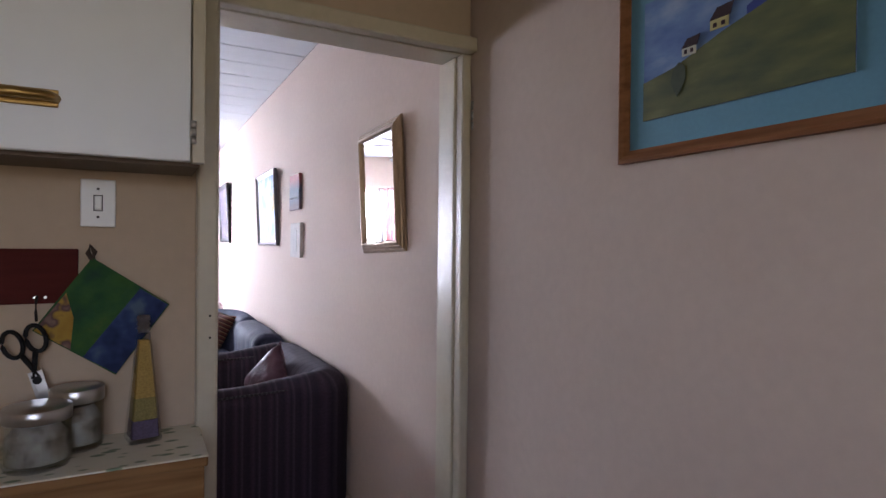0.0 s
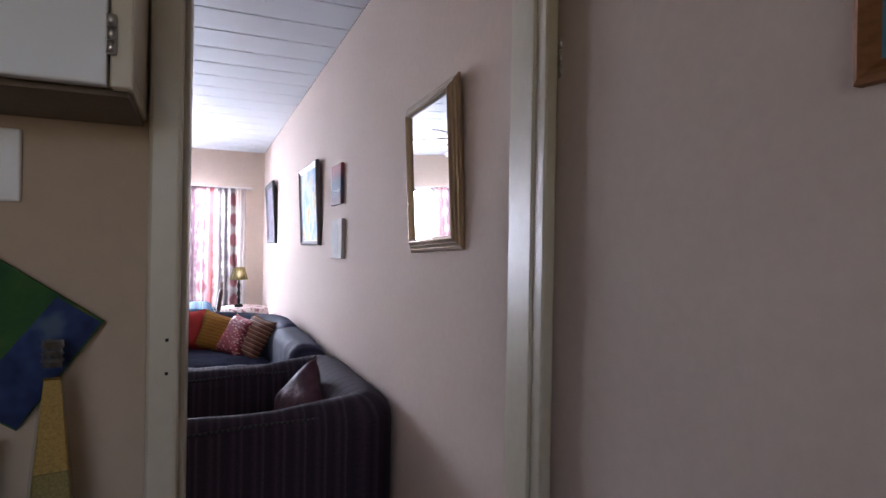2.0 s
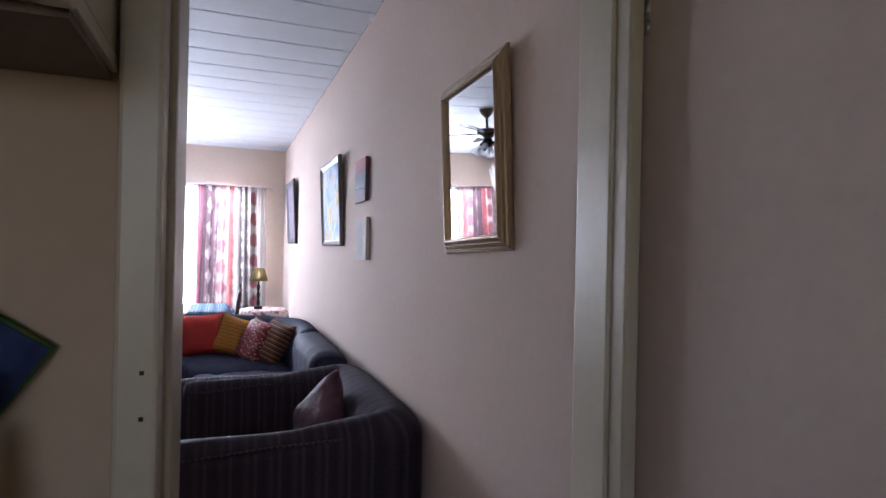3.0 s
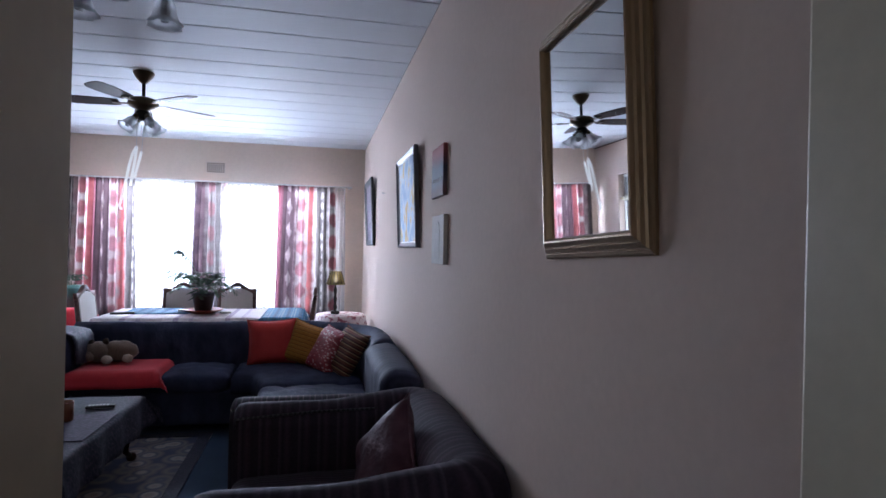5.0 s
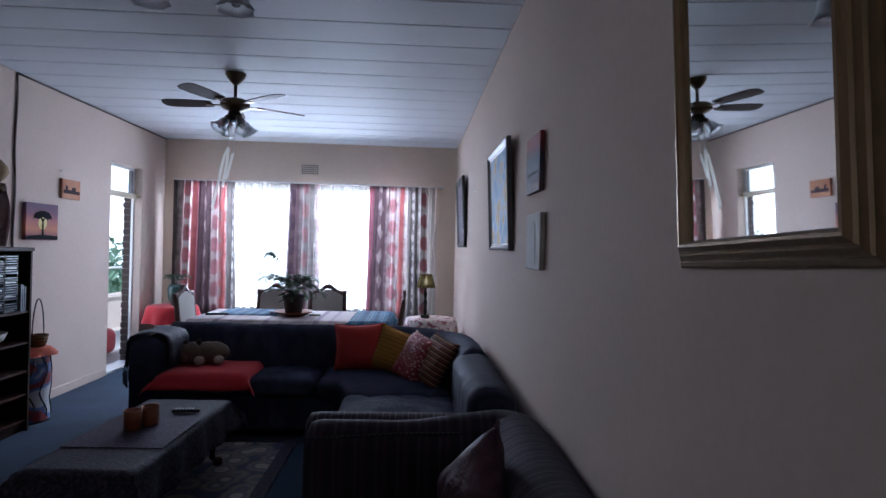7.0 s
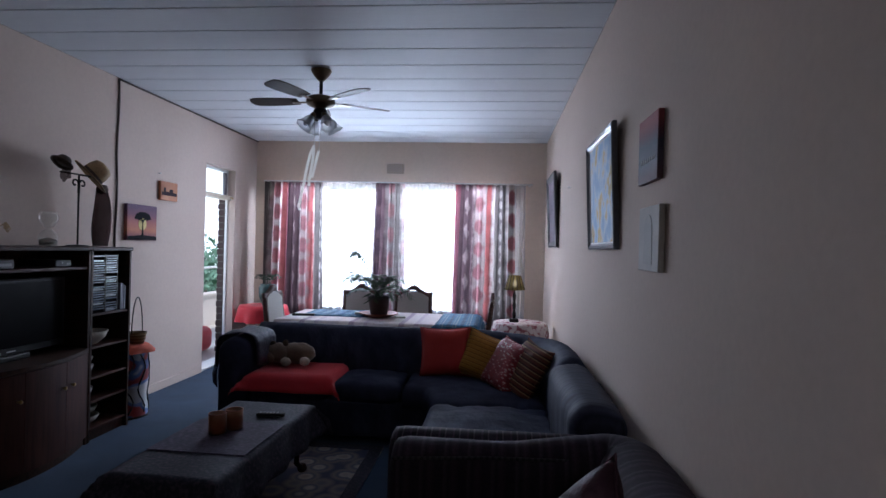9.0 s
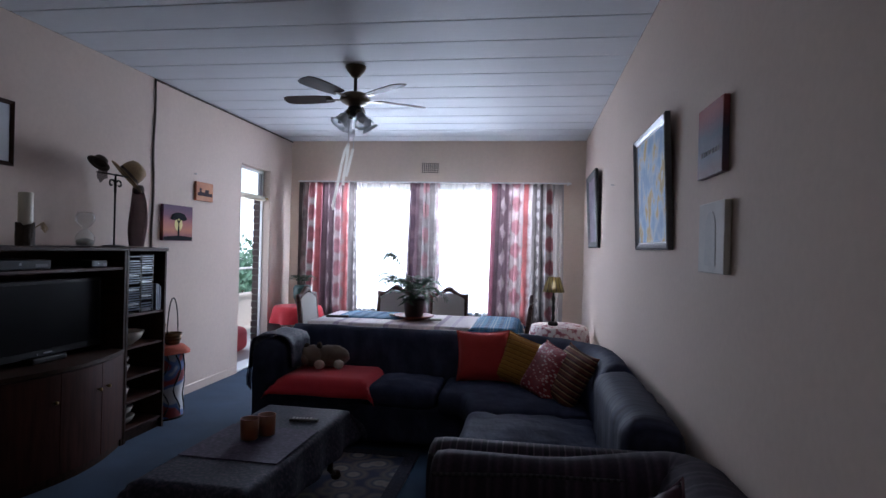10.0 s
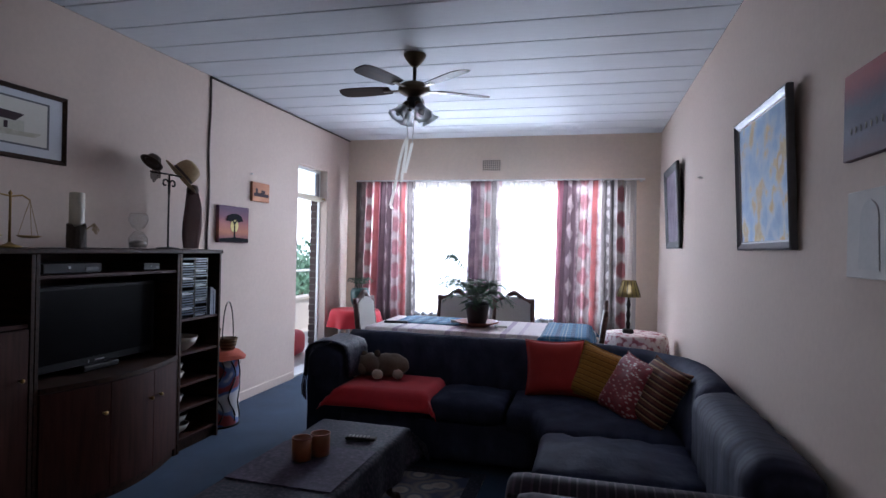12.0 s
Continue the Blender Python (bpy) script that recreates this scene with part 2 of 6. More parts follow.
M_REDCLOTH = surface("red_cotton", (0.56, 0.020, 0.032), 0.8, grain=160, spread=0.12, stain=6, bump=0.5, sheen=0.15)
M_REDLEATHER = surface("red_orange_cotton", (0.44, 0.030, 0.026), 0.8, grain=150, spread=0.12, stain=6, bump=0.5)
M_YELLOW = striped("mustard_ribbed_cloth", [(0.0, (0.40, 0.19, 0.035)), (0.55, (0.46, 0.24, 0.05)), (0.72, (0.22, 0.09, 0.02)), (0.9, (0.40, 0.19, 0.035))], 1, 0.03, 0.75, 0.5)
M_RUSTSTRIPE = striped("rust_and_gold_ribbed_cloth", [(0.0, (0.13, 0.045, 0.03)), (0.4, (0.30, 0.19, 0.10)), (0.62, (0.06, 0.022, 0.02)), (0.9, (0.13, 0.045, 0.03))], 1, 0.036, 0.75, 0.5)
M_FLORAL = patterned("red_and_pink_leaf_print", [(0.08, (0.58, 0.42, 0.38)), (0.30, (0.46, 0.26, 0.24)), (0.37, (0.28, 0.018, 0.028)), (0.7, (0.20, 0.016, 0.026))], 27, 'VORONOI', 0.6, stretch=(1, 2.2, 1))
M_PLUMSATIN = patterned("plum_satin", [(0.3, (0.050, 0.020, 0.032)), (0.7, (0.120, 0.058, 0.076))], 9, 'NOISE', 0.65, detail=4, bump=0.9, spec=0.2, depth=0.025)
M_TABLECLOTH = patterned("dark_woven_throw", [(0.25, (0.008, 0.010, 0.020)), (0.5, (0.022, 0.025, 0.042)), (0.7, (0.070, 0.052, 0.078))], 60, 'NOISE', 0.7, detail=4, bump=0.5, spec=0.25)
M_RUG = patterned("patterned_rug", [(0.12, (0.26, 0.23, 0.20)), (0.25, (0.34, 0.31, 0.27)), (0.36, (0.08, 0.09, 0.13)), (0.5, (0.20, 0.17, 0.16)), (0.7, (0.05, 0.06, 0.10))], 7, 'VORONOI', 0.95, bump=0.7)
M_TERRACOTTA = surface("glazed_terracotta", (0.22, 0.07, 0.025), 0.3, grain=40, spread=0.15)
M_CLAY = surface("red_clay", (0.28, 0.08, 0.04), 0.6, grain=50, spread=0.15)
M_DARKPOT = surface("dark_plastic_pot", (0.018, 0.018, 0.02), 0.45, grain=50, spread=0.2)
M_LEAF = surface("palm_leaf", (0.035, 0.085, 0.03), 0.45, grain=30, spread=0.35, bump=0.1)
M_LEAFDARK = surface("dark_leaf", (0.02, 0.05, 0.022), 0.5, grain=30, spread=0.35, bump=0.1)
def tartan(name, ground, band, line, pitch):
    """Checked cloth: broad bands and thin pale lines both ways."""
    m, nt, b = nodes_of(name)
    tc, sep, nz = nt.nodes.new("ShaderNodeTexCoord"), nt.nodes.new("ShaderNodeSeparateXYZ"), nt.nodes.new("ShaderNodeTexNoise")
    nz.inputs["Scale"].default_value = 160
    nt.links.new(tc.outputs["Object"], sep.inputs[0])
    nt.links.new(tc.outputs["Object"], nz.inputs[0])
    col = None
    for axis in (0, 1):
        f = math_node(nt, 'FRACT', math_node(nt, 'DIVIDE', sep.outputs[axis], pitch))
        r = ramp(nt, [(0.0, line), (0.07, ground), (0.36, band), (0.62, ground), (0.80, line), (0.84, ground)], 'CONSTANT')
        nt.links.new(f, r.inputs[0])
        if col is None:
            col = r.outputs[0]
        else:
            mx = nt.nodes.new("ShaderNodeMix")
            mx.data_type = 'RGBA'
            nt.links.new(math_node(nt, 'ADD', 0.3, math_node(nt, 'MULTIPLY', nz.outputs[0], 0.4)), mx.inputs[0])
            nt.links.new(col, mx.inputs[6])
            nt.links.new(r.outputs[0], mx.inputs[7])
            col = mx.outputs[2]
    nt.links.new(col, b.inputs["Base Color"])
    b.inputs["Roughness"].default_value = 0.85
    b.inputs["Specular IOR Level"].default_value = 0.2
    bp = nt.nodes.new("ShaderNodeBump")
    bp.inputs["Strength"].default_value, bp.inputs["Distance"].default_value = 0.3, 0.002
    nt.links.new(nz.outputs[0], bp.inputs["Height"])
    nt.links.new(bp.outputs[0], b.inputs["Normal"])
    return m


M_TARTAN = tartan("blue_plaid_cloth", (0.045, 0.16, 0.30), (0.018, 0.05, 0.11), (0.30, 0.42, 0.48), 0.105)
M_LINEN = striped("pale_striped_table_linen", [(0.0, (0.62, 0.54, 0.55)), (0.3, (0.70, 0.63, 0.62)), (0.5, (0.44, 0.34, 0.42)), (0.6, (0.66, 0.58, 0.58)), (0.8, (0.52, 0.42, 0.48)), (0.88, (0.62, 0.54, 0.55))], 0, 0.4, 0.8, 0.1)
M_CHAIRFAB = surface("pale_chair_upholstery", (0.38, 0.35, 0.31), 0.8, grain=120, spread=0.1, bump=0.3)
M_SIDECLOTH = patterned("pink_check_tablecloth", [(0.3, (0.64, 0.57, 0.55)), (0.60, (0.58, 0.48, 0.47)), (0.70, (0.36, 0.15, 0.17)), (0.85, (0.26, 0.08, 0.10))], 26, 'VORONOI', 0.85)
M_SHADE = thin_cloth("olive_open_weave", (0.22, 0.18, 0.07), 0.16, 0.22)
M_MIRROR, _nt, _b = nodes_of("mirror_silver")
_b.inputs["Metallic"].default_value, _b.inputs["Roughness"].default_value = 1.0, 0.02
_b.inputs["Base Color"].default_value = (0.86, 0.88, 0.88, 1)
M_GLASS, _nt, _b = nodes_of("thin_clear_glass")
_tp, _gl, _fr, _mx = _nt.nodes.new("ShaderNodeBsdfTransparent"), _nt.nodes.new("ShaderNodeBsdfGlossy"), _nt.nodes.new("ShaderNodeLayerWeight"), _nt.nodes.new("ShaderNodeMixShader")
_tp.inputs[0].default_value = (0.93, 0.95, 0.95, 1)
_gl.inputs["Roughness"].default_value = 0.04
_fr.inputs["Blend"].default_value = 0.5
_nt.links.new(math_node(_nt, 'MULTIPLY', math_node(_nt, 'POWER', _fr.outputs["Facing"], 2.5), 0.7), _mx.inputs[0])
_nt.links.new(_tp.outputs[0], _mx.inputs[1])
_nt.links.new(_gl.outputs[0], _mx.inputs[2])
_nt.links.new(_mx.outputs[0], _nt.nodes["Material Output"].inputs[0])
M_FROST = clear_glass("frosted_glass", (0.92, 0.93, 0.95), 0.35)
M_SCREEN = surface("black_screen", (0.003, 0.003, 0.004), 0.3, grain=5, spread=0.1, bump=0, spec=0.06)
M_BLACKPLASTIC = surface("black_plastic", (0.010, 0.010, 0.011), 0.45, grain=90, spread=0.2, spec=0.15)
M_GREYPLASTIC = surface("grey_plastic", (0.28, 0.28, 0.29), 0.4, grain=60, spread=0.1)
M_CABLE = surface("brown_cable", (0.07, 0.05, 0.04), 0.6, grain=60, spread=0.2)
M_SHEER = thin_cloth("white_net", (0.82, 0.84, 0.86), 0.55, 0.6)
M_CURTAIN = curtain_cloth()
M_PAPER = surface("cream_paper", (0.62, 0.60, 0.54), 0.8, grain=80, spread=0.04, bump=0.05)
M_STRAW = surface("woven_straw", (0.34, 0.24, 0.13), 0.8, grain=140, spread=0.3, bump=0.6)
M_BRAID = surface("brown_felt", (0.06, 0.04, 0.03), 0.85, grain=140, spread=0.3, bump=0.4)
M_LACE = thin_cloth("dark_red_lace", (0.075, 0.025, 0.026), 0.20, 0.3)
M_WAX = surface("cream_wax", (0.60, 0.56, 0.46), 0.5, grain=10, spread=0.05)
M_TWIG = surface("dark_bark", (0.05, 0.035, 0.025), 0.8, grain=90, spread=0.4, bump=0.8)
M_SAND = surface("pale_sand", (0.35, 0.32, 0.28), 0.9, grain=300, spread=0.2)
M_BRICK = surface("dark_brick", (0.05, 0.032, 0.028), 0.85, grain=60, spread=0.3, bump=0.6)
M_MORTAR = surface("mortar", (0.10, 0.09, 0.08), 0.9, grain=90, spread=0.2, bump=0.5)
M_PLASTER = surface("outside_plaster", (0.55, 0.50, 0.44), 0.8, grain=50, spread=0.1, bump=0.4)
M_GROUND = surface("dry_grass_ground", (0.09, 0.11, 0.045), 0.95, grain=3, spread=0.3, stain=0.2, bump=0.5)
M_BASKET = striped("woven_basket", [(0.0, (0.16, 0.10, 0.05)), (0.5, (0.06, 0.035, 0.02)), (0.7, (0.22, 0.15, 0.08))], 2, 0.025, 0.8, 0.7)
M_DRUM = patterned("painted_drum_print", [(0.30, (0.60, 0.58, 0.55)), (0.47, (0.52, 0.52, 0.55)), (0.50, (0.12, 0.18, 0.38)), (0.56, (0.08, 0.12, 0.28)), (0.59, (0.26, 0.03, 0.03)), (0.72, (0.20, 0.02, 0.02))], 8.0, 'NOISE', 0.5, detail=0.5)
M_ORANGETOP = surface("orange_red_cloth", (0.42, 0.07, 0.03), 0.8, grain=120, spread=0.15)
M_TOY = surface("brown_grey_plush", (0.15, 0.105, 0.075), 0.95, grain=160, spread=0.4, stain=14, bump=0.9, sheen=0.3)
M_PALEPLUSH = surface("pale_plush", (0.42, 0.38, 0.31), 0.95, grain=160, spread=0.25, stain=14, bump=0.8, sheen=0.3)
M_BONE = surface("cream_ceramic", (0.50, 0.45, 0.38), 0.35, grain=30, spread=0.12)
M_CDCASE = surface("blue_black_case", (0.06, 0.075, 0.11), 0.25, grain=40, spread=0.3)
M_FRINGE = thin_cloth("white_fabric_ribbon", (0.75, 0.73, 0.66), 0.0, 0.5)
M_BULB, _nt, _b = nodes_of("lit_bulb")
_b.inputs["Emission Color"].default_value, _b.inputs["Emission Strength"].default_value = (1.0, 0.82, 0.5, 1), 14.0
M_GREYCASE = surface("pale_case_spine", (0.20, 0.22, 0.26), 0.3, grain=40, spread=0.3)
M_BULBOFF = surface("grey_bulb_glass", (0.55, 0.55, 0.55), 0.15, grain=10, spread=0.05, bump=0)


# ---- mesh helpers ----
def thing(name, at=(0, 0, 0), turn=0.0, label="", category="", group="", kind=""):
    ob = new(name)
    ob.empty_display_size = 0.05
    ob.matrix_world = pose(*at, 0, 0, turn)
    return tagged(ob, label, category, group, kind)


def part(name, bm, mat, parent=None, label="", smooth=False, at=None):
    me = bpy.data.meshes.new(name)
    bmesh.ops.recalc_face_normals(bm, faces=bm.faces[:])
    bm.to_mesh(me)
    bm.free()
    me.materials.append(mat)
    if smooth:
        for p in me.polygons:
            p.use_smooth = True
    ob = new(name, me)
    if parent is not None:
        ob.parent = parent
    if at is not None:
        ob.matrix_basis = at
    if label:
        ob["label"] = label
    return ob


def box(lo, hi, bevel=0.0, seg=2, bm=None):
    bm = bm or bmesh.new()
    r = bmesh.ops.create_cube(bm, size=1.0)
    c = [(a + b) / 2 for a, b in zip(lo, hi)]
    s = [abs(b - a) for a, b in zip(lo, hi)]
    for v in r["verts"]:
        v.co = Vector([c[i] + v.co[i] * s[i] for i in range(3)])
    if bevel:
        es = list({e for v in r["verts"] for e in v.link_edges})
        bmesh.ops.bevel(bm, geom=es, offset=min(bevel, 0.49 * min(s)), segments=seg, affect='EDGES', profile=0.5)
    return bm


def boxes(items, bevel=0.0, seg=1):
    bm = bmesh.new()
    for lo, hi in items:
        box(lo, hi, bevel, seg, bm)
    return bm


def lathe(profile, n=24, bm=None, at=(0, 0, 0), wave=0.0, waves=6, hoop=False):
    """A turned shape from (radius, height) pairs; wave ruffles the last ring."""
    bm = bm or bmesh.new()
    rings = []
    for k, (r, z) in enumerate(profile):
        ring = []
        for i in range(n):
            a = 2 * math.pi * i / n
            rr = r * (1 + (wave * math.cos(waves * a) if k == len(profile) - 1 else 0))
            ring.append(bm.verts.new((at[0] + rr * math.cos(a), at[1] + rr * math.sin(a), at[2] + z)))
        rings.append(ring)
    for a, b in zip(rings, rings[1:] + (rings[:1] if hoop else [])):
        for i in range(n):
            bm.faces.new((a[i], a[(i + 1) % n], b[(i + 1) % n], b[i]))
    if hoop:
        return bm
    if profile[0][0] > 1e-4 and not wave:
        bm.faces.new(rings[0][::-1])
    if profile[-1][0] > 1e-4 and not wave:
        bm.faces.new(rings[-1])
    return bm


def tube(points, r, n=8, bm=None, taper=1.0):
    bm = bm or bmesh.new()
    pts = [Vector(p) for p in points]
    rings = []
    for i, p in enumerate(pts):
        d = (pts[min(i + 1, len(pts) - 1)] - pts[max(i - 1, 0)]).normalized()
        side = d.cross(Vector((0, 0, 1)))
        if side.length < 0.05:
            side = d.cross(Vector((1, 0, 0)))
        side.normalize()
        up = side.cross(d)
        k = r * (1 + (taper - 1) * i / max(1, len(pts) - 1))
        rings.append([bm.verts.new(p + (side * math.cos(2 * math.pi * j / n) + up * math.sin(2 * math.pi * j / n)) * k) for j in range(n)])
    for a, b in zip(rings, rings[1:]):
        for j in range(n):
            bm.faces.new((a[j], a[(j + 1) % n], b[(j + 1) % n], b[j]))
    bm.faces.new(rings[0][::-1])
    bm.faces.new(rings[-1])
    return bm


def pillow(w, h, d, n=14, seed=1, pinch=0.10):
    """A stuffed cushion, w by h, d thick, with pulled-in sides and pointed corners."""
    bm = bmesh.new()
    grid = {}
    for s in (1, -1):
        for i in range(n + 1):
            for j in range(n + 1):
                a, b = 2 * i / n - 1, 2 * j / n - 1
                if s < 0 and (i in (0, n) or j in (0, n)):
                    grid[s, i, j] = grid[1, i, j]
                    continue
                puff = ((1 - a ** 4) * (1 - b ** 4)) ** 0.6
                crease = 0.05 * noise.noise(Vector((a * 2.3 + seed, b * 2.3, s)))
                x = a * w / 2 * (1 - pinch * (1 - b * b) * abs(a))
                y = b * h / 2 * (1 - pinch * (1 - a * a) * abs(b))
                grid[s, i, j] = bm.verts.new((x, y, s * d / 2 * puff * (1 + crease * 3)))
    for s in (1, -1):
        for i in range(n):
            for j in range(n):
                q = [grid[s, i, j], grid[s, i + 1, j], grid[s, i + 1, j + 1], grid[s, i, j + 1]]
                bm.faces.new(q if s > 0 else q[::-1])
    return bm


def soft_box(lo, hi, round_=0.06, n=10, sag=0.0, seed=0, wrinkle=0.0):
    """An upholstered block: rounded all round, its top domed or sagging, lightly wrinkled."""
    bm = box(lo, hi, round_, 4)
    bmesh.ops.subdivide_edges(bm, edges=[e for e in bm.edges if e.calc_length() > 0.12], cuts=n, use_grid_fill=True)
    cx, cy = (lo[0] + hi[0]) / 2, (lo[1] + hi[1]) / 2
    for v in bm.verts:
        a, b = (v.co.x - cx) / (hi[0] - lo[0]) * 2, (v.co.y - cy) / (hi[1] - lo[1]) * 2
        if v.co.z > (lo[2] + hi[2]) / 2:
            v.co.z += sag * max(0, 1 - a * a) * max(0, 1 - b * b)
        if wrinkle:
            v.co += Vector((0, 0, 1)) * wrinkle * noise.noise(v.co * 9 + Vector((seed, 0, 0)))
    return bm


def sweep(path, profile, bm=None, close=True):
    """Profile points (across, z) carried along a level path; across points to the path's left."""
    bm = bm or bmesh.new()
    rings = []
    pts = [Vector((p[0], p[1], 0)) for p in path]
    for i, p in enumerate(pts):
        d = (pts[min(i + 1, len(pts) - 1)] - pts[max(i - 1, 0)]).normalized()
        left = Vector((-d.y, d.x, 0))
        rings.append([bm.verts.new(p + left * a + Vector((0, 0, z))) for a, z in profile])
    n = len(profile)
    for a, b in zip(rings, rings[1:]):
        for j in range(n if close else n - 1):
            bm.faces.new((a[j], a[(j + 1) % n], b[(j + 1) % n], b[j]))
    if close:
        bm.faces.new(rings[0][::-1])
        bm.faces.new(rings[-1])
    return bm


def frame_bars(w, h, wide, deep, chamfer=0.3):
    """A picture frame in the local xz plane, centred, its back on y = 0 and its front at y = -deep, mitred with a sloping inner edge."""
    bm = bmesh.new()
    loops = []
    for inset, y in ((0, 0), (0, -deep * 0.8), (wide * 0.25, -deep), (wide * 0.6, -deep * (1 - chamfer)), (wide, -deep * 0.45), (wide, 0)):
        loops.append([bm.verts.new((sx * (w / 2 - inset), y, sz * (h / 2 - inset))) for sx, sz in ((-1, -1), (1, -1), (1, 1), (-1, 1))])
    for a, b in zip(loops, loops[1:] + loops[:1]):
        for i in range(4):
            bm.faces.new((a[i], a[(i + 1) % 4], b[(i + 1) % 4], b[i]))
    return bm


def cloth_top(w, d, drop, n=28, seed=0, fold=0.02, bm=None, corner=0.6):
    """A cloth over a table top centred on the origin at z = 0, hanging by drop with soft folds."""
    bm = bm or bmesh.new()
    W, D = w / 2 + drop, d / 2 + drop
    nx, ny = n, max(6, int(n * D / W))
    g = {}
    for i in range(nx + 1):
        for j in range(ny + 1):
            x, y = -W + 2 * W * i / nx, -D + 2 * D * j / ny
            ox, oy = max(0, abs(x) - w / 2), max(0, abs(y) - d / 2)
            sx, sy = (1 if x > 0 else -1), (1 if y > 0 else -1)
            px, py = x - sx * ox, y - sy * oy
            fall = max(ox, oy) if not (ox and oy) else math.hypot(ox, oy) * corner + max(ox, oy) * (1 - corner)
            wob = fold * math.sin((x + y * 1.3) * 17 + seed) * min(1, fall / 0.1)
            out = 0.012 + 0.05 * min(1, fall / drop if drop else 0)
            px += sx * (out * (ox > 0) + wob * (ox > 0) + 0.35 * min(ox, oy))
            py += sy * (out * (oy > 0) + wob * (oy > 0) + 0.35 * min(ox, oy))
            z = -fall + 0.002 * noise.noise(Vector((x * 8, y * 8, seed)))
            g[i, j] = bm.verts.new((px, py, z))
    for i in range(nx):
        for j in range(ny):
            bm.faces.new((g[i, j], g[i + 1, j], g[i + 1, j + 1], g[i, j + 1]))
    return bm


def round_cloth(r, drop, n=64, fold=0.03, seed=0, waves=11):
    bm = bmesh.new()
    prof = [(0.02, 0.0), (r * 0.5, 0.0), (r * 0.97, 0.0), (r, -0.012)] + [(r + 0.01 + 0.03 * k / 8, -0.012 - drop * k / 8) for k in range(1, 9)]
    rings = []
    for k, (rr, z) in enumerate(prof):
        t = max(0, k - 3) / 8
        rings.append([bm.verts.new(((rr + fold * t * math.sin(waves * a + seed) + fold * 0.5 * t * math.sin(3 * a)) * math.cos(a), (rr + fold * t * math.sin(waves * a + seed)) * math.sin(a), z)) for a in [2 * math.pi * i / n for i in range(n)]])
    for a, b in zip(rings, rings[1:]):
        for i in range(n):
            bm.faces.new((a[i], a[(i + 1) % n], b[(i + 1) % n], b[i]))
    bm.faces.new(rings[0])
    return bm


def thicken(ob, t):
    s = ob.modifiers.new("thickness", 'SOLIDIFY')
    s.thickness, s.offset = t, 1.0
    return ob


# ---- structure ----
ROOM_W, ROOM_L, CEIL = -3.615, 7.33, 2.65


def structure(name, bm, mat, label, category):
    return tagged(part(name, bm, mat), label, category, "", "structure")


structure("floor", box((ROOM_W - 0.12, 0.15, -0.12), (0.12, ROOM_L + 0.12, 0)), M_CARPET, "dark blue-grey fitted carpet of the sitting room", "floor")
structure("kitchen_floor", box((-3.1, -3.2, -0.12), (0.12, 0.15, 0)), M_TILE, "plain brown vinyl kitchen floor", "floor")
structure("wall_east", box((0, -3.2, 0), (0.14, ROOM_L + 0.25, CEIL)), M_WALL, "long cream painted plaster wall hung with pictures", "wall")
# north wall with its wide window opening
WX0, WX1, WZ0, WZ1 = -3.3, -0.5, 0.6, 2.12
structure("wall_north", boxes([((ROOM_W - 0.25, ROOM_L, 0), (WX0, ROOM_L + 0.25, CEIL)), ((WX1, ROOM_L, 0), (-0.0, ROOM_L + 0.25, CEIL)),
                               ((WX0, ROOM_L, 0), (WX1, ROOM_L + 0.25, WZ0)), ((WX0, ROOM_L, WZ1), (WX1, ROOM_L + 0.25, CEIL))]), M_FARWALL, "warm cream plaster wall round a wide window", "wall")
# west wall with the balcony door opening
DY0, DY1, DZ1 = 6.06, 6.74, 2.19
structure("wall_west", boxes([((ROOM_W - 0.22, 0.25, 0), (ROOM_W, DY0, CEIL)), ((ROOM_W - 0.10, DY1, 0), (ROOM_W, ROOM_L, CEIL)), ((ROOM_W - 0.20, DY1 + 0.11, 0), (ROOM_W - 0.10, ROOM_L, CEIL)), ((ROOM_W - 0.20, DY0, DZ1), (ROOM_W, DY1, CEIL))]), M_WALL, "cream plaster wall with a balcony doorway", "wall")
# wall between kitchen and sitting room, with the doorway
PX0, PX1, PZ = -0.815, -0.044, 2.033
structure("wall_south", boxes([((ROOM_W - 0.22, 0.025, 0), (PX0 - 0.02, 0.25, CEIL)), ((PX1 + 0.02, 0.14, 0), (0, 0.28, CEIL)), ((PX0 - 0.02, 0.105, PZ + 0.02), (PX1 + 0.02, 0.25, CEIL))]), M_KITCHEN, "cream wall between kitchen and sitting room", "wall")
structure("wall_kitchen_west", box((-3.1, -3.2, 0), (-2.98, 0.025, CEIL)), M_KITCHEN, "plain cream kitchen wall", "wall")
# out of view; its opening is invented to let the kitchen fill lamp in
structure("wall_kitchen_south", boxes([((-3.1, -3.3, 0), (-2.2, -3.2, CEIL)), ((-0.8, -3.3, 0), (0.12, -3.2, CEIL)), ((-2.2, -3.3, 0), (-0.8, -3.2, 1.15)), ((-2.2, -3.3, 2.25), (-0.8, -3.2, CEIL))]), M_KITCHEN, "plain cream kitchen wall with an added unseen opening for light", "wall")
# unseen sun blocker, added so no sun patch lands in the kitchen
structure("eaves", box((-3.4, -4.6, CEIL), (0.5, -3.302, CEIL + 0.1)), M_PLASTER, "unseen pale slab added to keep sun out of the kitchen opening", "eaves")
structure("kitchen_ceiling", box((-3.1, -3.3, CEIL), (0.12, 0.25, CEIL + 0.1)), M_CEIL, "plain white kitchen ceiling", "ceiling")
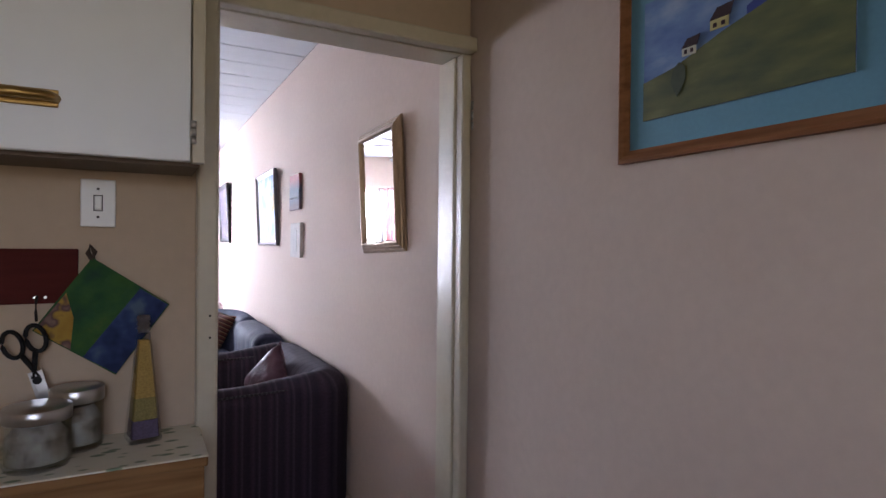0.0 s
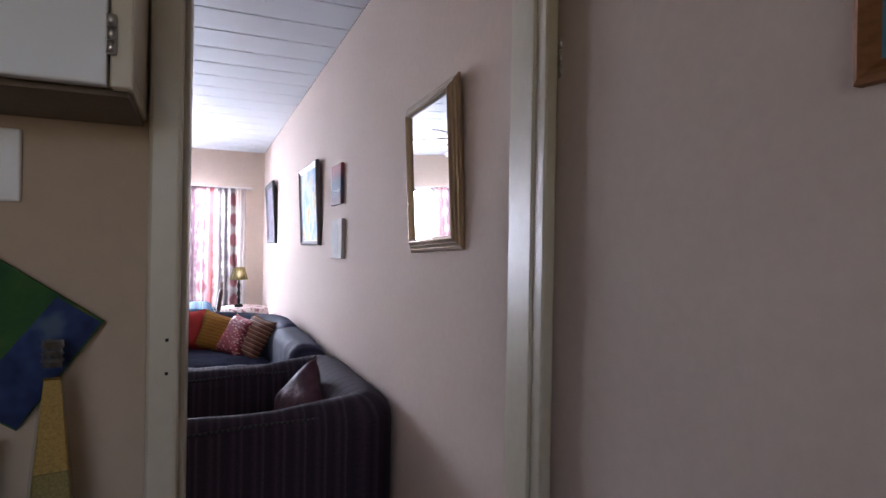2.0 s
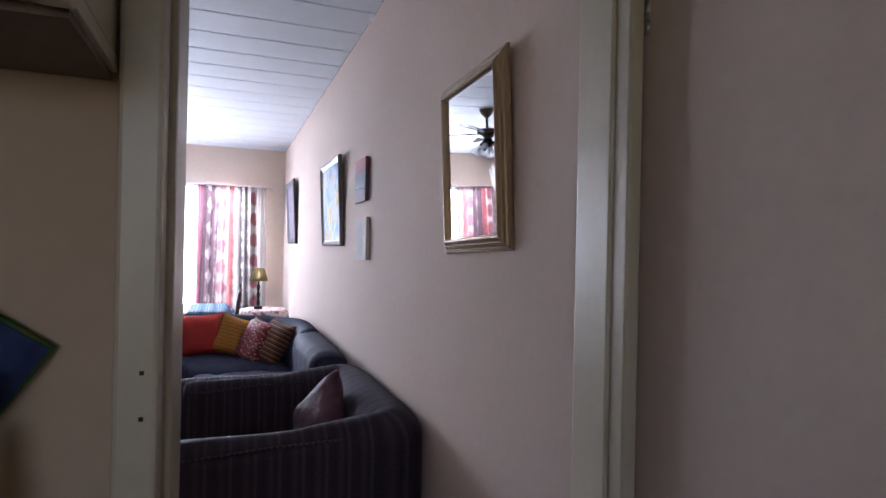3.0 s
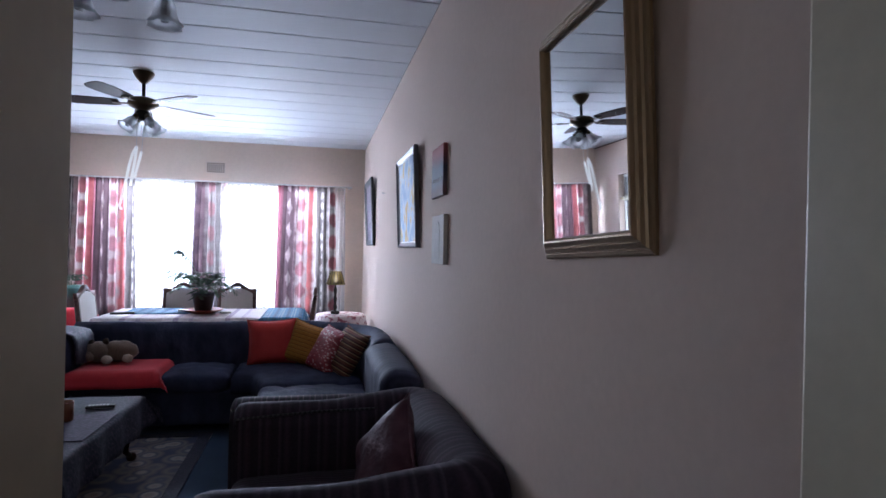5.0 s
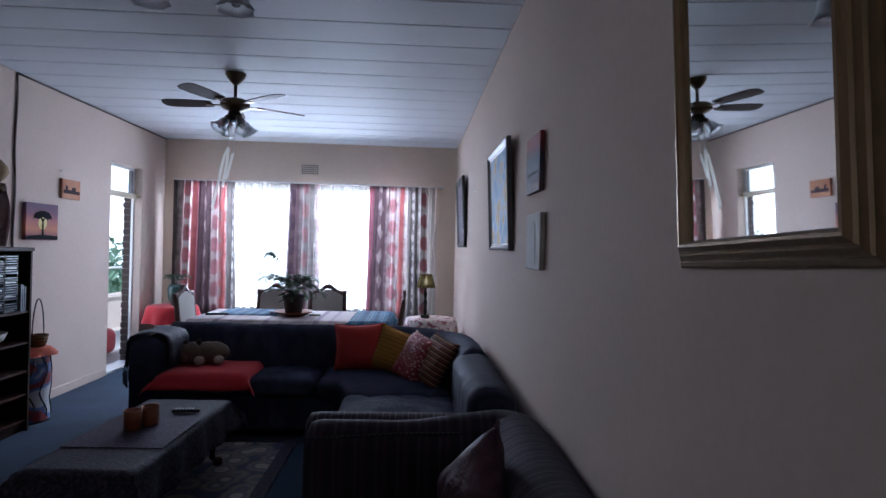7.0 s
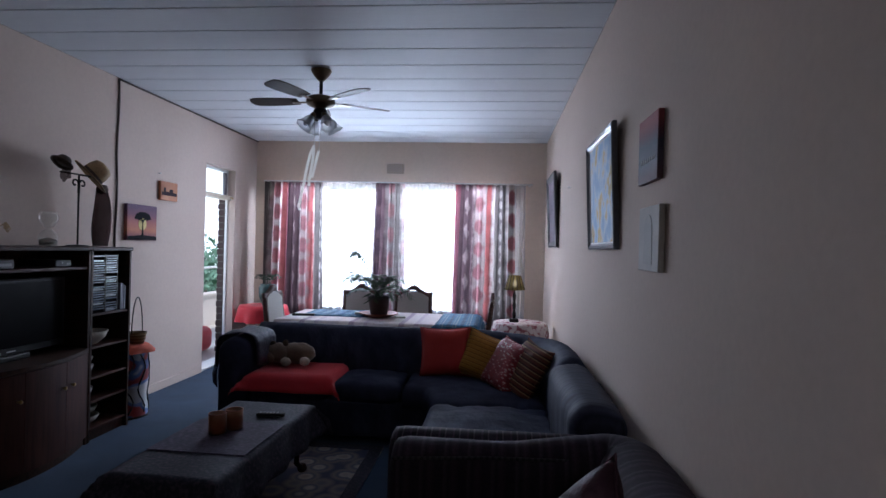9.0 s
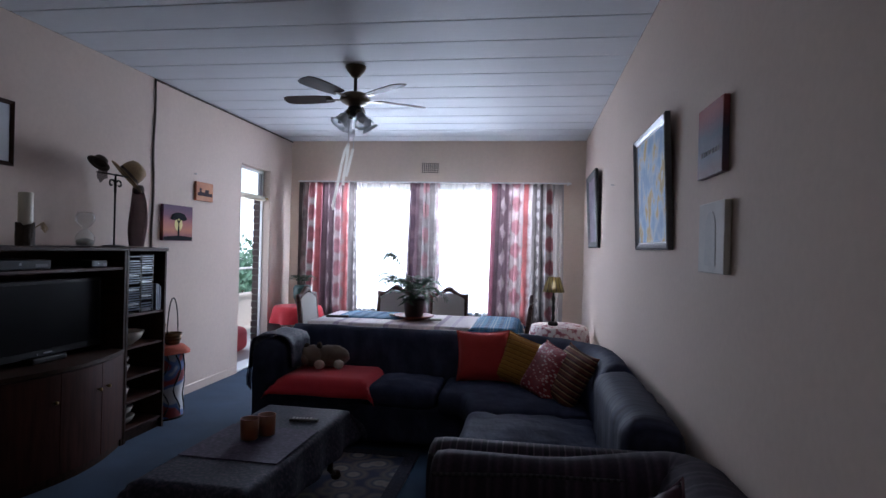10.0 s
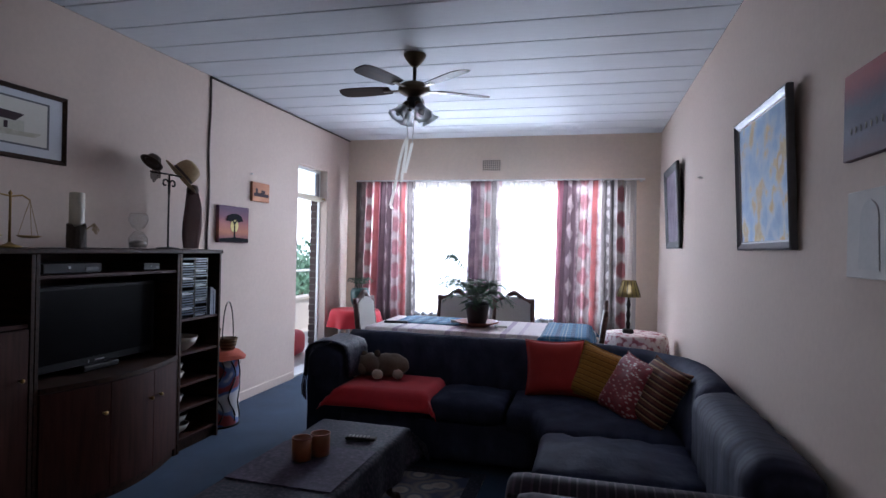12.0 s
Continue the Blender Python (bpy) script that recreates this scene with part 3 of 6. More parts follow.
# boarded ceiling: boards with narrow dark joints
bm = bmesh.new()
y = 0.115 - 0.13 + 0.0
while y < ROOM_L:
    if y + 0.331 < 0.26:
        y += 0.335
        continue
    box((ROOM_W, max(0.25, y + 0.007), CEIL), (0, min(ROOM_L, y + 0.331), CEIL + 0.02), 0.003, 1, bm)
    y += 0.335
structure("ceiling", bm, M_CEIL, "white painted board ceiling with narrow dark joints", "ceiling")
structure("ceiling_void", box((ROOM_W - 0.22, 0.252, CEIL + 0.021), (0.14, ROOM_L + 0.25, CEIL + 0.12)), M_GROOVE, "dark backing above the ceiling boards", "ceiling")
bm = sweep([(ROOM_W + 0.001, 0.26), (ROOM_W + 0.001, DY0 - 0.03)], [(0, 0), (0, 0.07), (-0.008, 0.078), (-0.014, 0.07), (-0.014, 0)])
structure("baseboard", bm, M_WALL, "low cream skirting board along the wall", "baseboard")
bm = sweep([(-0.001, ROOM_L - 0.01), (-0.001, 0.27)], [(0, 0), (0, 0.07), (-0.008, 0.078), (-0.014, 0.07), (-0.014, 0)])
structure("baseboard_2", bm, M_WALL, "low cream skirting board along the wall", "baseboard")

# kitchen doorway: pressed steel frame
fr = thing("door_1", label="cream enamelled steel door frame with empty hinges", category="door frame", kind="structure")
part("jamb", boxes([((PX1 + 0.004, 0.118, 0), (PX1 + 0.036, 0.165, PZ)), ((PX1 - 0.002, 0.165, 0), (PX1 + 0.03, 0.282, PZ)), ((PX1 + 0.036, 0.126, 0), (-0.003, 0.15, PZ + 0.05))], 0.006, 2), M_FRAME, fr)
part("jamb", boxes([((PX0 - 0.055, -0.008, 0), (PX0 - 0.006, 0.06, PZ)), ((PX0 - 0.03, 0.06, 0), (PX0 + 0.004, 0.262, PZ))], 0.006, 2), M_FRAME, fr)
part("door_head", boxes([((PX0 - 0.055, 0.085, PZ + 0.002), (PX1 + 0.041, 0.135, PZ + 0.05)), ((PX0 - 0.03, 0.135, PZ), (PX1 + 0.03, 0.272, PZ + 0.03))], 0.006, 2), M_FRAME, fr)
for hz in (1.78, 0.4):
    bm = bmesh.new()
    for k in range(3):
        lathe([(0.007, 0), (0.007, 0.028)], 10, bm, (PX1 + 0.046, 0.121, hz + 0.035 * k))
    part("hinge", bm, M_STEEL, fr, "worn steel hinge knuckles", True)
part("screw", boxes([((PX0 - 0.026, -0.0105, 1.203), (PX0 - 0.021, -0.0075, 1.208)), ((PX0 - 0.026, -0.0105, 1.148), (PX0 - 0.021, -0.0075, 1.153))]), M_BLACKMETAL, fr)

# window in the north wall
win = thing("window_1", label="wide white steel window, bright daylight behind net", category="window", kind="structure")
yw = ROOM_L + 0.13
part("window_frame", boxes([((WX0, yw, WZ0), (WX1, yw + 0.05, WZ0 + 0.05)), ((WX0, yw, WZ1 - 0.05), (WX1, yw + 0.05, WZ1)), ((WX0, yw, WZ0 + 0.05), (WX0 + 0.05, yw + 0.05, WZ1 - 0.05)), ((WX1 - 0.05, yw, WZ0 + 0.05), (WX1, yw + 0.05, WZ1 - 0.05)),
                            ((-2.4, yw, WZ0 + 0.05), (-2.36, yw + 0.05, WZ1 - 0.05)), ((-1.44, yw, WZ0 + 0.05), (-1.40, yw + 0.05, WZ1 - 0.05))], 0.004), M_WHITE, win)
for a, b in ((WX0 + 0.05, -2.4), (-2.36, -1.44), (-1.40, WX1 - 0.05)):
    p = part("pane", box((a, yw + 0.022, WZ0 + 0.05), (b, yw + 0.027, WZ1 - 0.05)), M_GLASS, win)
    p.visible_shadow = False
part("window_sill", box((WX0 - 0.03, ROOM_L - 0.05, WZ0 - 0.03), (WX1 + 0.03, ROOM_L + 0.13, WZ0 + 0.002), 0.006), M_WHITE, win)

# balcony doorway in the west wall
bd = thing("door_2", label="white balcony door frame with a glazed fanlight, standing open", category="door frame", kind="structure")
xa, xb = ROOM_W - 0.115, ROOM_W - 0.085
part("door_frame", boxes([((xa, DY1 - 0.012, 0), (xb, DY1 - 0.001, DZ1)), ((xa, DY0, 0), (xb, DY0 + 0.03, DZ1)), ((xa, DY0 + 0.03, DZ1 - 0.03), (xb, DY1 - 0.012, DZ1))], 0.003), M_WHITE, bd)
part("transom", box((xa - 0.02, DY0 + 0.03, 1.845), (xb + 0.05, DY1 - 0.012, 1.895), 0.005), M_FRAME, bd, "cream transom bar")
part("fanlight_stile", box((xa - 0.004, DY1 - 0.075, 1.897), (xb - 0.012, DY1 - 0.0125, DZ1 - 0.032), 0.003), M_GREYPLASTIC, bd, "grey metal fanlight stile")
part("fanlight_stay", tube([(xb + 0.05, DY1 - 0.05, 1.87), (xb + 0.075, DY1 - 0.05, 1.872), (xb + 0.085, DY1 - 0.05, 1.855)], 0.006, 6), M_BRASS, bd, "small brass stay")
p = part("fanlight", box((xa + 0.01, DY0 + 0.03, 1.895), (xa + 0.015, DY1 - 0.076, DZ1 - 0.03)), M_GLASS, bd)
p.visible_shadow = False
part("threshold", box((ROOM_W - 0.20, DY0, 0), (ROOM_W, DY1 - 0.013, 0.02), 0.004), M_WHITE, bd)

# outside: balcony, pier, parapet, ground, trees
structure("ground", box((-90, -90, -3.2), (90, 90, -3.0)), M_GROUND, "dry green ground far below the balcony", "ground")
structure("balcony_floor", box((-5.4, 4.5, -0.14), (ROOM_W - 0.20, 12.5, -0.02)), M_PLASTER, "pale balcony floor outside the open door", "floor")
structure("balcony_parapet", boxes([((-5.4, 4.5, -0.02), (-5.26, 12.5, 0.47)), ((-5.43, 4.5, 0.47), (-5.23, 12.5, 0.51))], 0.005), M_PLASTER, "low pale plastered balcony wall", "parapet")
structure("balcony_rail", tube([(-5.33, 4.5, 0.93), (-5.33, 12.5, 0.93)], 0.02, 8), M_WHITE, "thin white rail above the balcony wall", "railing")
pier = thing("brick_reveal", (ROOM_W - 0.148, DY1 + 0.052, 0.0), 0, "dark rough brick edge outside the balcony door frame", "brickwork", kind="structure")
part("core", box((-0.046, -0.046, 0), (0.046, 0.05, 1.90)), M_MORTAR, pier)
brick_me = None
for k in range(25):
    if brick_me is None:
        b = part("brick", box((-0.052, -0.052, 0), (0.040, 0.052, 0.064), 0.006, 1), M_BRICK, pier)
        brick_me = b.data
    else:
        b = new("brick", brick_me)
        b.parent = pier
    b.matrix_basis = pose(random.uniform(-0.012, 0.002), random.uniform(-0.004, 0.002), 0.006 + 0.0755 * k, 0, 0, random.uniform(-3, 3))


def leaf_tree(at, height, crown, seed, count=900):
    rnd = random.Random(seed)
    t = thing("tree", at, 0, "leafy green garden tree in full daylight", "tree", "garden trees")
    bm = tube([(0, 0, 0), (0.1, 0.05, height * 0.35), (0.0, 0.15, height * 0.7)], 0.16, 8, None, 0.5)
    for k in range(6):
        a = rnd.uniform(0, 6.28)
        tube([(0.05, 0.08, height * 0.45), (math.cos(a) * crown * 0.4, math.sin(a) * crown * 0.4, height * 0.65), (math.cos(a) * crown * 0.8, math.sin(a) * crown * 0.8, height * (0.7 + 0.2 * rnd.random()))], 0.07, 6, bm, 0.3)
    part("trunk", bm, M_TWIG, t, "", True)
    bm = bmesh.new()
    for k in range(count):
        d = Vector((rnd.gauss(0, 1), rnd.gauss(0, 1), rnd.gauss(0, 1))).normalized() * crown * rnd.uniform(0.45, 1.0)
        c = Vector((d.x, d.y, height * 0.75 + d.z * 0.75)) + Vector((rnd.gauss(0, 0.15), rnd.gauss(0, 0.15), 0))
        s = rnd.uniform(0.10, 0.2)
        q = Euler((rnd.uniform(0, 6), rnd.uniform(0, 6), rnd.uniform(0, 6))).to_matrix()
        bm.faces.new([bm.verts.new(c + q @ Vector(v) * s) for v in ((-1, 0, 0), (0, -0.4, 0.1), (1, 0, 0), (0, 0.4, 0.1))])
    part("crown", bm, M_LEAFGREEN, t)
    return t


M_HAZE, _nt, _b = nodes_of("bright_hazy_sky")
_b.inputs["Base Color"].default_value = (0.8, 0.85, 0.9, 1)
_b.inputs["Emission Color"].default_value, _b.inputs["Emission Strength"].default_value = (0.93, 0.97, 1.0, 1), 1.5
bm = bmesh.new()
bm.faces.new([bm.verts.new(c) for c in ((-85, 45, -3), (-5, 85, -3), (-5, 85, 45), (-85, 45, 45))])
structure("backdrop", bm, M_HAZE, "bright hazy white sky beyond the garden", "sky")
M_LEAFGREEN = surface("sunlit_leaf", (0.17, 0.30, 0.20), 0.5, grain=8, spread=0.4, bump=0.1)
leaf_tree((-10.2, 18.6, -3.0), 3.9, 1.6, 3)
leaf_tree((-12.8, 22.0, -3.0), 4.3, 2.0, 4)
leaf_tree((-8.2, 18.5, -3.0), 3.5, 1.5, 5)
m = thing("floor_cushion", (-4.55, 6.98, -0.02), 8, "bright red cotton floor cushion on the balcony", "cushion")
part("cushion_cover", soft_box((-0.42, -0.42, 0), (0.42, 0.42, 0.30), 0.09, 5, 0.04), M_REDCLOTH, m, "", True)

# ---- curtains ----
rail = thing("curtain_rail", label="thin white curtain rail fixed above the window", category="curtain rail")
part("rail", tube([(-3.47, 7.215, 2.135), (-0.165, 7.215, 2.135)], 0.011, 8), M_WHITE, rail, "", True)
for x in (-3.44, -2.38, -1.38, -0.2):
    part("bracket", box((x - 0.012, 7.22, 2.12), (x + 0.012, 7.33, 2.15), 0.003), M_WHITE, rail)


def curtain(x0, x1, u0, folds, seed, z0=0.34, z1=2.125, flare=0.03, y=7.185, mat=None, fullness=1.4, amp=0.042):
    bm = bmesh.new()
    uvl = bm.loops.layers.uv.new("UVMap")
    nx, nz = folds * 10, 18
    w = x1 - x0
    g, uvs = {}, {}
    rnd = random.Random(seed)
    ph = [rnd.uniform(-0.5, 0.5) for _ in range(folds + 2)]
    for i in range(nx + 1):
        s = i / nx
        k = s * folds
        a = 2 * math.pi * (k + 0.25 * ph[int(k)] * (1 - (k % 1)) + 0.25 * ph[int(k) + 1] * (k % 1))
        for j in range(nz + 1):
            t = j / nz
            z = z1 + (z0 - z1) * t
            x = x0 + w * s + flare * (2 * s - 1) * t + 0.01 * math.sin(a * 2 + t * 3)
            yy = y + amp * (0.7 + 0.5 * t) * math.sin(a + 0.5 * t * math.sin(seed + s * 5)) + 0.008 * math.sin(a * 2.3 + seed + 2 * t)
            g[i, j] = bm.verts.new((x, yy, z))
            uvs[g[i, j]] = (u0 + w * fullness * s, z)
    for i in range(nx):
        for j in range(nz):
            f = bm.faces.new((g[i, j], g[i, j + 1], g[i + 1, j + 1], g[i + 1, j]))
            for lp in f.loops:
                lp[uvl].uv = uvs[lp.vert]
    return bm


for x0, x1, u0, folds, seed, full, lab in ((-3.43, -2.70, 0.0, 9, 1, 0.83, "red, cream and plum printed curtain drawn to the side"), (-2.068, -1.70, 0.70, 5, 2, 0.65, "narrow plum-grey printed curtain between the panes"), (-1.075, -0.375, 0.215, 8, 3, 0.66, "red, cream and plum printed curtain drawn to the side")):
    c = thing("curtain", label=lab, category="curtain", group="window curtains")
    part("cloth", curtain(x0, x1, u0, folds, seed, fullness=full), M_CURTAIN, c, "", True)
    for k in range(folds):
        part("hook", lathe([(0.006, 0), (0.008, 0.012), (0.005, 0.024)], 6, None, (x0 + (k + 0.5) * (x1 - x0) / folds, 7.2, 2.112)), M_WHITE, c)
net = thing("net_curtain", label="sheer white net curtain across the whole window", category="curtain")
part("net", curtain(-3.36, -0.24, 0, 34, 9, 0.4, 2.13, 0.0, 7.275, None, 1.3, 0.014), M_SHEER, net, "", True)

# air vent above the window
vent = thing("air_vent", label="small perforated plaster air vent above the window", category="air vent")
items = []
vx0, vx1, vz0, vz1, nc, nr = -1.95, -1.737, 2.258, 2.384, 9, 5
for i in range(nc + 1):
    x = vx0 + (vx1 - vx0) * i / nc
    items.append(((x - 0.0035, 7.318, vz0), (x + 0.005, 7.328, vz1)))
part("vertical_bars", boxes(items, 0.001), M_FARWALL, vent)
items = []
for j in range(nr + 1):
    z = vz0 + (vz1 - vz0) * j / nr
    items.append(((vx0, 7.316, z - 0.0035), (vx1, 7.3285, z + 0.0035)))
part("cross_bars", boxes(items, 0.001), M_FARWALL, vent)
# dark sheet on the wall stands in for the shade inside the holes
part("backing", box((vx0, 7.326, vz0), (vx1, 7.3295, vz1)), M_GROOVE, vent)

# ---- ceiling fan ----
def tulip(parent, at, tilt, turn, size=1.0):
    mtx = pose(*at, 0, 0, turn) @ pose(0, 0, 0, 0, tilt, 0)
    holder = part("lamp_holder", lathe([(0.012 * size, 0.0), (0.02 * size, -0.01), (0.022 * size, -0.045 * size), (0.015 * size, -0.055 * size)], 12), M_FANBRASS, parent, "bronze lamp holder", True, mtx)
    s = part("shade", lathe([(0.02 * size, -0.04 * size), (0.034 * size, -0.06 * size), (0.038 * size, -0.085 * size), (0.046 * size, -0.115 * size), (0.062 * size, -0.14 * size)], 24, None, (0, 0, 0), 0.1, 8), M_FROST, parent, "frosted glass tulip shade", True, mtx)
    thicken(s, 0.002)
    part("bulb", lathe([(0.01 * size, -0.05 * size), (0.022 * size, -0.08 * size), (0.024 * size, -0.10 * size), (0.012 * size, -0.125 * size), (0.0, -0.128 * size)], 12), M_BULBOFF, parent, "", True, mtx)


fan = thing("ceiling_fan", (-1.90, 4.448, 2.65), 0, "bronze five-blade ceiling fan with four frosted tulip lamps", "ceiling fan")
part("canopy", lathe([(0.075, 0), (0.075, -0.012), (0.06, -0.04), (0.03, -0.075), (0.018, -0.085)], 28), M_FANBRASS, fan, "", True)
part("downrod", lathe([(0.013, -0.07), (0.013, -0.20)], 12), M_BLACKMETAL, fan, "", True)
part("motor", lathe([(0.03, -0.185), (0.085, -0.20), (0.105, -0.215), (0.108, -0.25), (0.095, -0.262), (0.06, -0.28), (0.03, -0.295)], 32), M_FANBRASS, fan, "", True)
part("light_kit", lathe([(0.03, -0.285), (0.05, -0.30), (0.052, -0.34), (0.03, -0.365)], 20), M_BLACKMETAL, fan, "", True)
for k in range(5):
    mt = pose(0, 0, -0.235, 0, 0, 72 * k + 33)
    bm = bmesh.new()
    pts = [(0.17, 0.045), (0.25, 0.058), (0.40, 0.066), (0.50, 0.062), (0.535, 0.045), (0.545, 0.015)]
    up = [bm.verts.new((x, w, 0.006 + w * 0.18)) for x, w in pts] + [bm.verts.new((x, -w, 0.006 - w * 0.18)) for x, w in reversed(pts)]
    lo = [bm.verts.new(v.co - Vector((0, 0, 0.006))) for v in up]
    bm.faces.new(up)
    bm.faces.new(lo[::-1])
    for i in range(len(up)):
        bm.faces.new((up[i], lo[i], lo[(i + 1) % len(up)], up[(i + 1) % len(up)]))
    part("blade", bm, M_DARKWOOD, fan, "dark wooden blade", False, mt)
    part("blade_bracket", box((0.08, -0.018, -0.008), (0.22, 0.018, -0.002), 0.003), M_FANBRASS, fan, "", False, mt)
for k in range(4):
    a = 45 + 90 * k
    tulip(fan, (0.045 * math.cos(radians(a)), 0.045 * math.sin(radians(a)), -0.325), -38, a)
for dx, ex, ln in ((-0.035, -0.035, 0.58), (0.015, 0.0, 0.61)):
    part("pull_chain", tube([(dx, -0.02, -0.36), (ex, -0.02, -ln)], 0.0025, 6), M_STEEL, fan)
for pts in ([(-0.035, -0.02, -0.56), (-0.062, -0.02, -0.62), (-0.085, -0.02, -0.72), (-0.108, -0.02, -0.85), (-0.128, -0.02, -0.95), (-0.142, -0.02, -1.01), (-0.132, -0.02, -1.04)], [(-0.035, -0.02, -0.57), (-0.048, -0.01, -0.68), (-0.068, -0.01, -0.80), (-0.072, -0.01, -0.86)], [(0.0, -0.02, -0.60), (-0.022, -0.02, -0.70), (-0.045, -0.02, -0.80)]):
    bm = bmesh.new()
    vs = []
    for q in pts:
        vs.append((bm.verts.new((q[0] - 0.009, q[1] - 0.004, q[2])), bm.verts.new((q[0] + 0.009, q[1] + 0.004, q[2]))))
    for a, b in zip(vs, vs[1:]):
        bm.faces.new((a[0], a[1], b[1], b[0]))
    part("pull_ribbon", bm, M_FRINGE, fan, "white cloth ribbon tied to the chain", True)

lamp3 = thing("ceiling_light", (-1.345, 2.08, 2.65), 0, "bronze ceiling light with three frosted tulip shades", "ceiling light")
part("canopy", lathe([(0.06, 0), (0.06, -0.012), (0.03, -0.04), (0.01, -0.05)], 24), M_FANBRASS, lamp3, "", True)
part("stem", lathe([(0.009, -0.04), (0.009, -0.20), (0.03, -0.22), (0.035, -0.25), (0.015, -0.28)], 16), M_FANBRASS, lamp3, "", True)
for a in (38, 158, 278):
    ca, sa = math.cos(radians(a)), math.sin(radians(a))
    part("arm", tube([(ca * r, sa * r, z) for r, z in ((0.02, -0.24), (0.07, -0.20), (0.12, -0.19), (0.16, -0.22), (0.17, -0.28))], 0.007, 8), M_FANBRASS, lamp3, "", True)
    tulip(lamp3, (ca * 0.17, sa * 0.17, -0.27), 0, a, 1.1)

# cable along the west wall
cab = thing("wall_cable", label="brown cable pinned down the wall and under the ceiling", category="cable")
part("upright_cable", tube([(ROOM_W + 0.008, 4.63 + 0.008 * math.sin(k * 1.3), 2.635 - k * 0.15) for k in range(10)], 0.008, 6), M_CABLE, cab, "", True)
part("ceiling_cable", tube([(ROOM_W + 0.008, 4.63 + k * 0.27, 2.638) for k in range(11)], 0.008, 6), M_CABLE, cab, "", True)

# ---- sectional sofa ----
sofa = thing("corner_sofa", label="dark blue leather corner sofa with striped arms", category="sofa")
BY, RX, SZ, BZ = 4.80, -0.03, 0.42, 0.735


def corner_path(inset, x_left=-2.41, y_end=2.62, r=0.75, n=10):
    """Runs along the back, round the corner and down the right-hand wall, inset from the outer line."""
    y, x = BY - inset, RX - inset
    pts = [(x_left + (x - r - x_left) * k / 12, y) for k in range(13)]
    rr = max(0.1, r - inset * 0.0)
    for k in range(1, n):
        a = math.pi / 2 * (1 - k / n)
        pts.append((x - rr + rr * math.cos(a), y - rr + rr * math.sin(a)))
    pts += [(x, y - rr + (y_end - y + rr) * k / 10) for k in range(11)]
    return pts


corner_line = [p for p in corner_path(0.0) if p[1] > 3.6]
prof = [(0.0, 0.06), (0.0, 0.65), (-0.02, 0.70), (-0.06, BZ), (-0.11, BZ + 0.005), (-0.16, 0.715), (-0.19, 0.665), (-0.215, 0.52), (-0.225, 0.40), (-0.225, 0.06)]
bm = sweep(corner_line, prof)
for v in bm.verts:
    if v.co.z > 0.45:
        v.co.z += 0.008 * noise.noise(v.co * 5)
part("backrest", bm, M_SOFA, sofa, "", True)
bm = soft_box((-0.27, 2.60, 0.10), (-0.035, 3.60, 0.735), 0.085, 12, 0.0, 7, 0.0)
for v in bm.verts:
    if v.co.x < -0.2 or v.co.z > 0.68:
        v.co.x += 0.012 * math.sin(v.co.y * 31 + 4 * v.co.z) * (0.5 + noise.noise(v.co * 4))
        v.co.z += 0.012 * noise.noise(v.co * 8)
part("backrest_cushion", bm, M_SOFAPLEAT, sofa, "wrinkled dark blue leather back cushion with painted pleat shading", True)
base = bmesh.new()
box((-2.40, 4.16, 0.05), (-1.0, 4.55, 0.30), 0.02, 2, base)
box((-0.93, 2.66, 0.05), (-0.27, 3.72, 0.30), 0.02, 2, base)
part("base", base, M_SOFA, sofa)
bm = bmesh.new()
lo = [bm.verts.new((x, y, 0.05)) for x, y in ((-1.0, 4.16), (-0.93, 3.72), (-0.27, 3.72), (-0.27, 4.1), (-0.45, 4.45), (-0.8, 4.56), (-1.0, 4.56))]
hi = [bm.verts.new(v.co + Vector((0, 0, 0.25))) for v in lo]
bm.faces.new(lo[::-1])
bm.faces.new(hi)
for i in range(len(lo)):
    bm.faces.new((lo[i], lo[(i + 1) % 7], hi[(i + 1) % 7], hi[i]))
part("corner_base", bm, M_SOFA, sofa)
for a, b, sd in ((-2.26, -1.70, 1), (-1.69, -1.20, 2)):
    part("seat_cushion", soft_box((a, 4.14, 0.28), (b, 4.62, SZ), 0.05, 9, 0.025, sd, 0.016), M_SOFA, sofa, "", True)
for a, b, sd in ((3.17, 3.76, 3), (2.64, 3.16, 4)):
    part("seat_cushion", soft_box((-0.96, a, 0.28), (-0.24, b, SZ), 0.05, 9, 0.025, sd, 0.018), M_SOFA, sofa, "", True)
bm = bmesh.new()
ring = [(-1.19, 4.14), (-1.05, 4.10), (-0.99, 3.98), (-0.95, 3.78), (-0.6, 3.77), (-0.25, 3.77), (-0.26, 4.0), (-0.36, 4.3), (-0.62, 4.52), (-0.95, 4.58), (-1.19, 4.58), (-1.19, 4.36)]
levels = [(1.0, 0.28), (1.0, 0.38), (0.97, 0.415), (0.88, 0.432), (0.5, 0.445)]
cxy = Vector((-0.72, 4.17, 0))
rings = []
for s, z in levels:
    rings.append([bm.verts.new((cxy.x + (x - cxy.x) * s, cxy.y + (y - cxy.y) * s, z)) for x, y in ring])
for a, b in zip(rings, rings[1:]):
    for i in range(len(ring)):
        bm.faces.new((a[i], a[(i + 1) % len(ring)], b[(i + 1) % len(ring)], b[i]))
bm.faces.new(rings[0][::-1])
bm.faces.new(rings[-1])
part("seat_cushion", bm, M_SOFA, sofa, "", True)


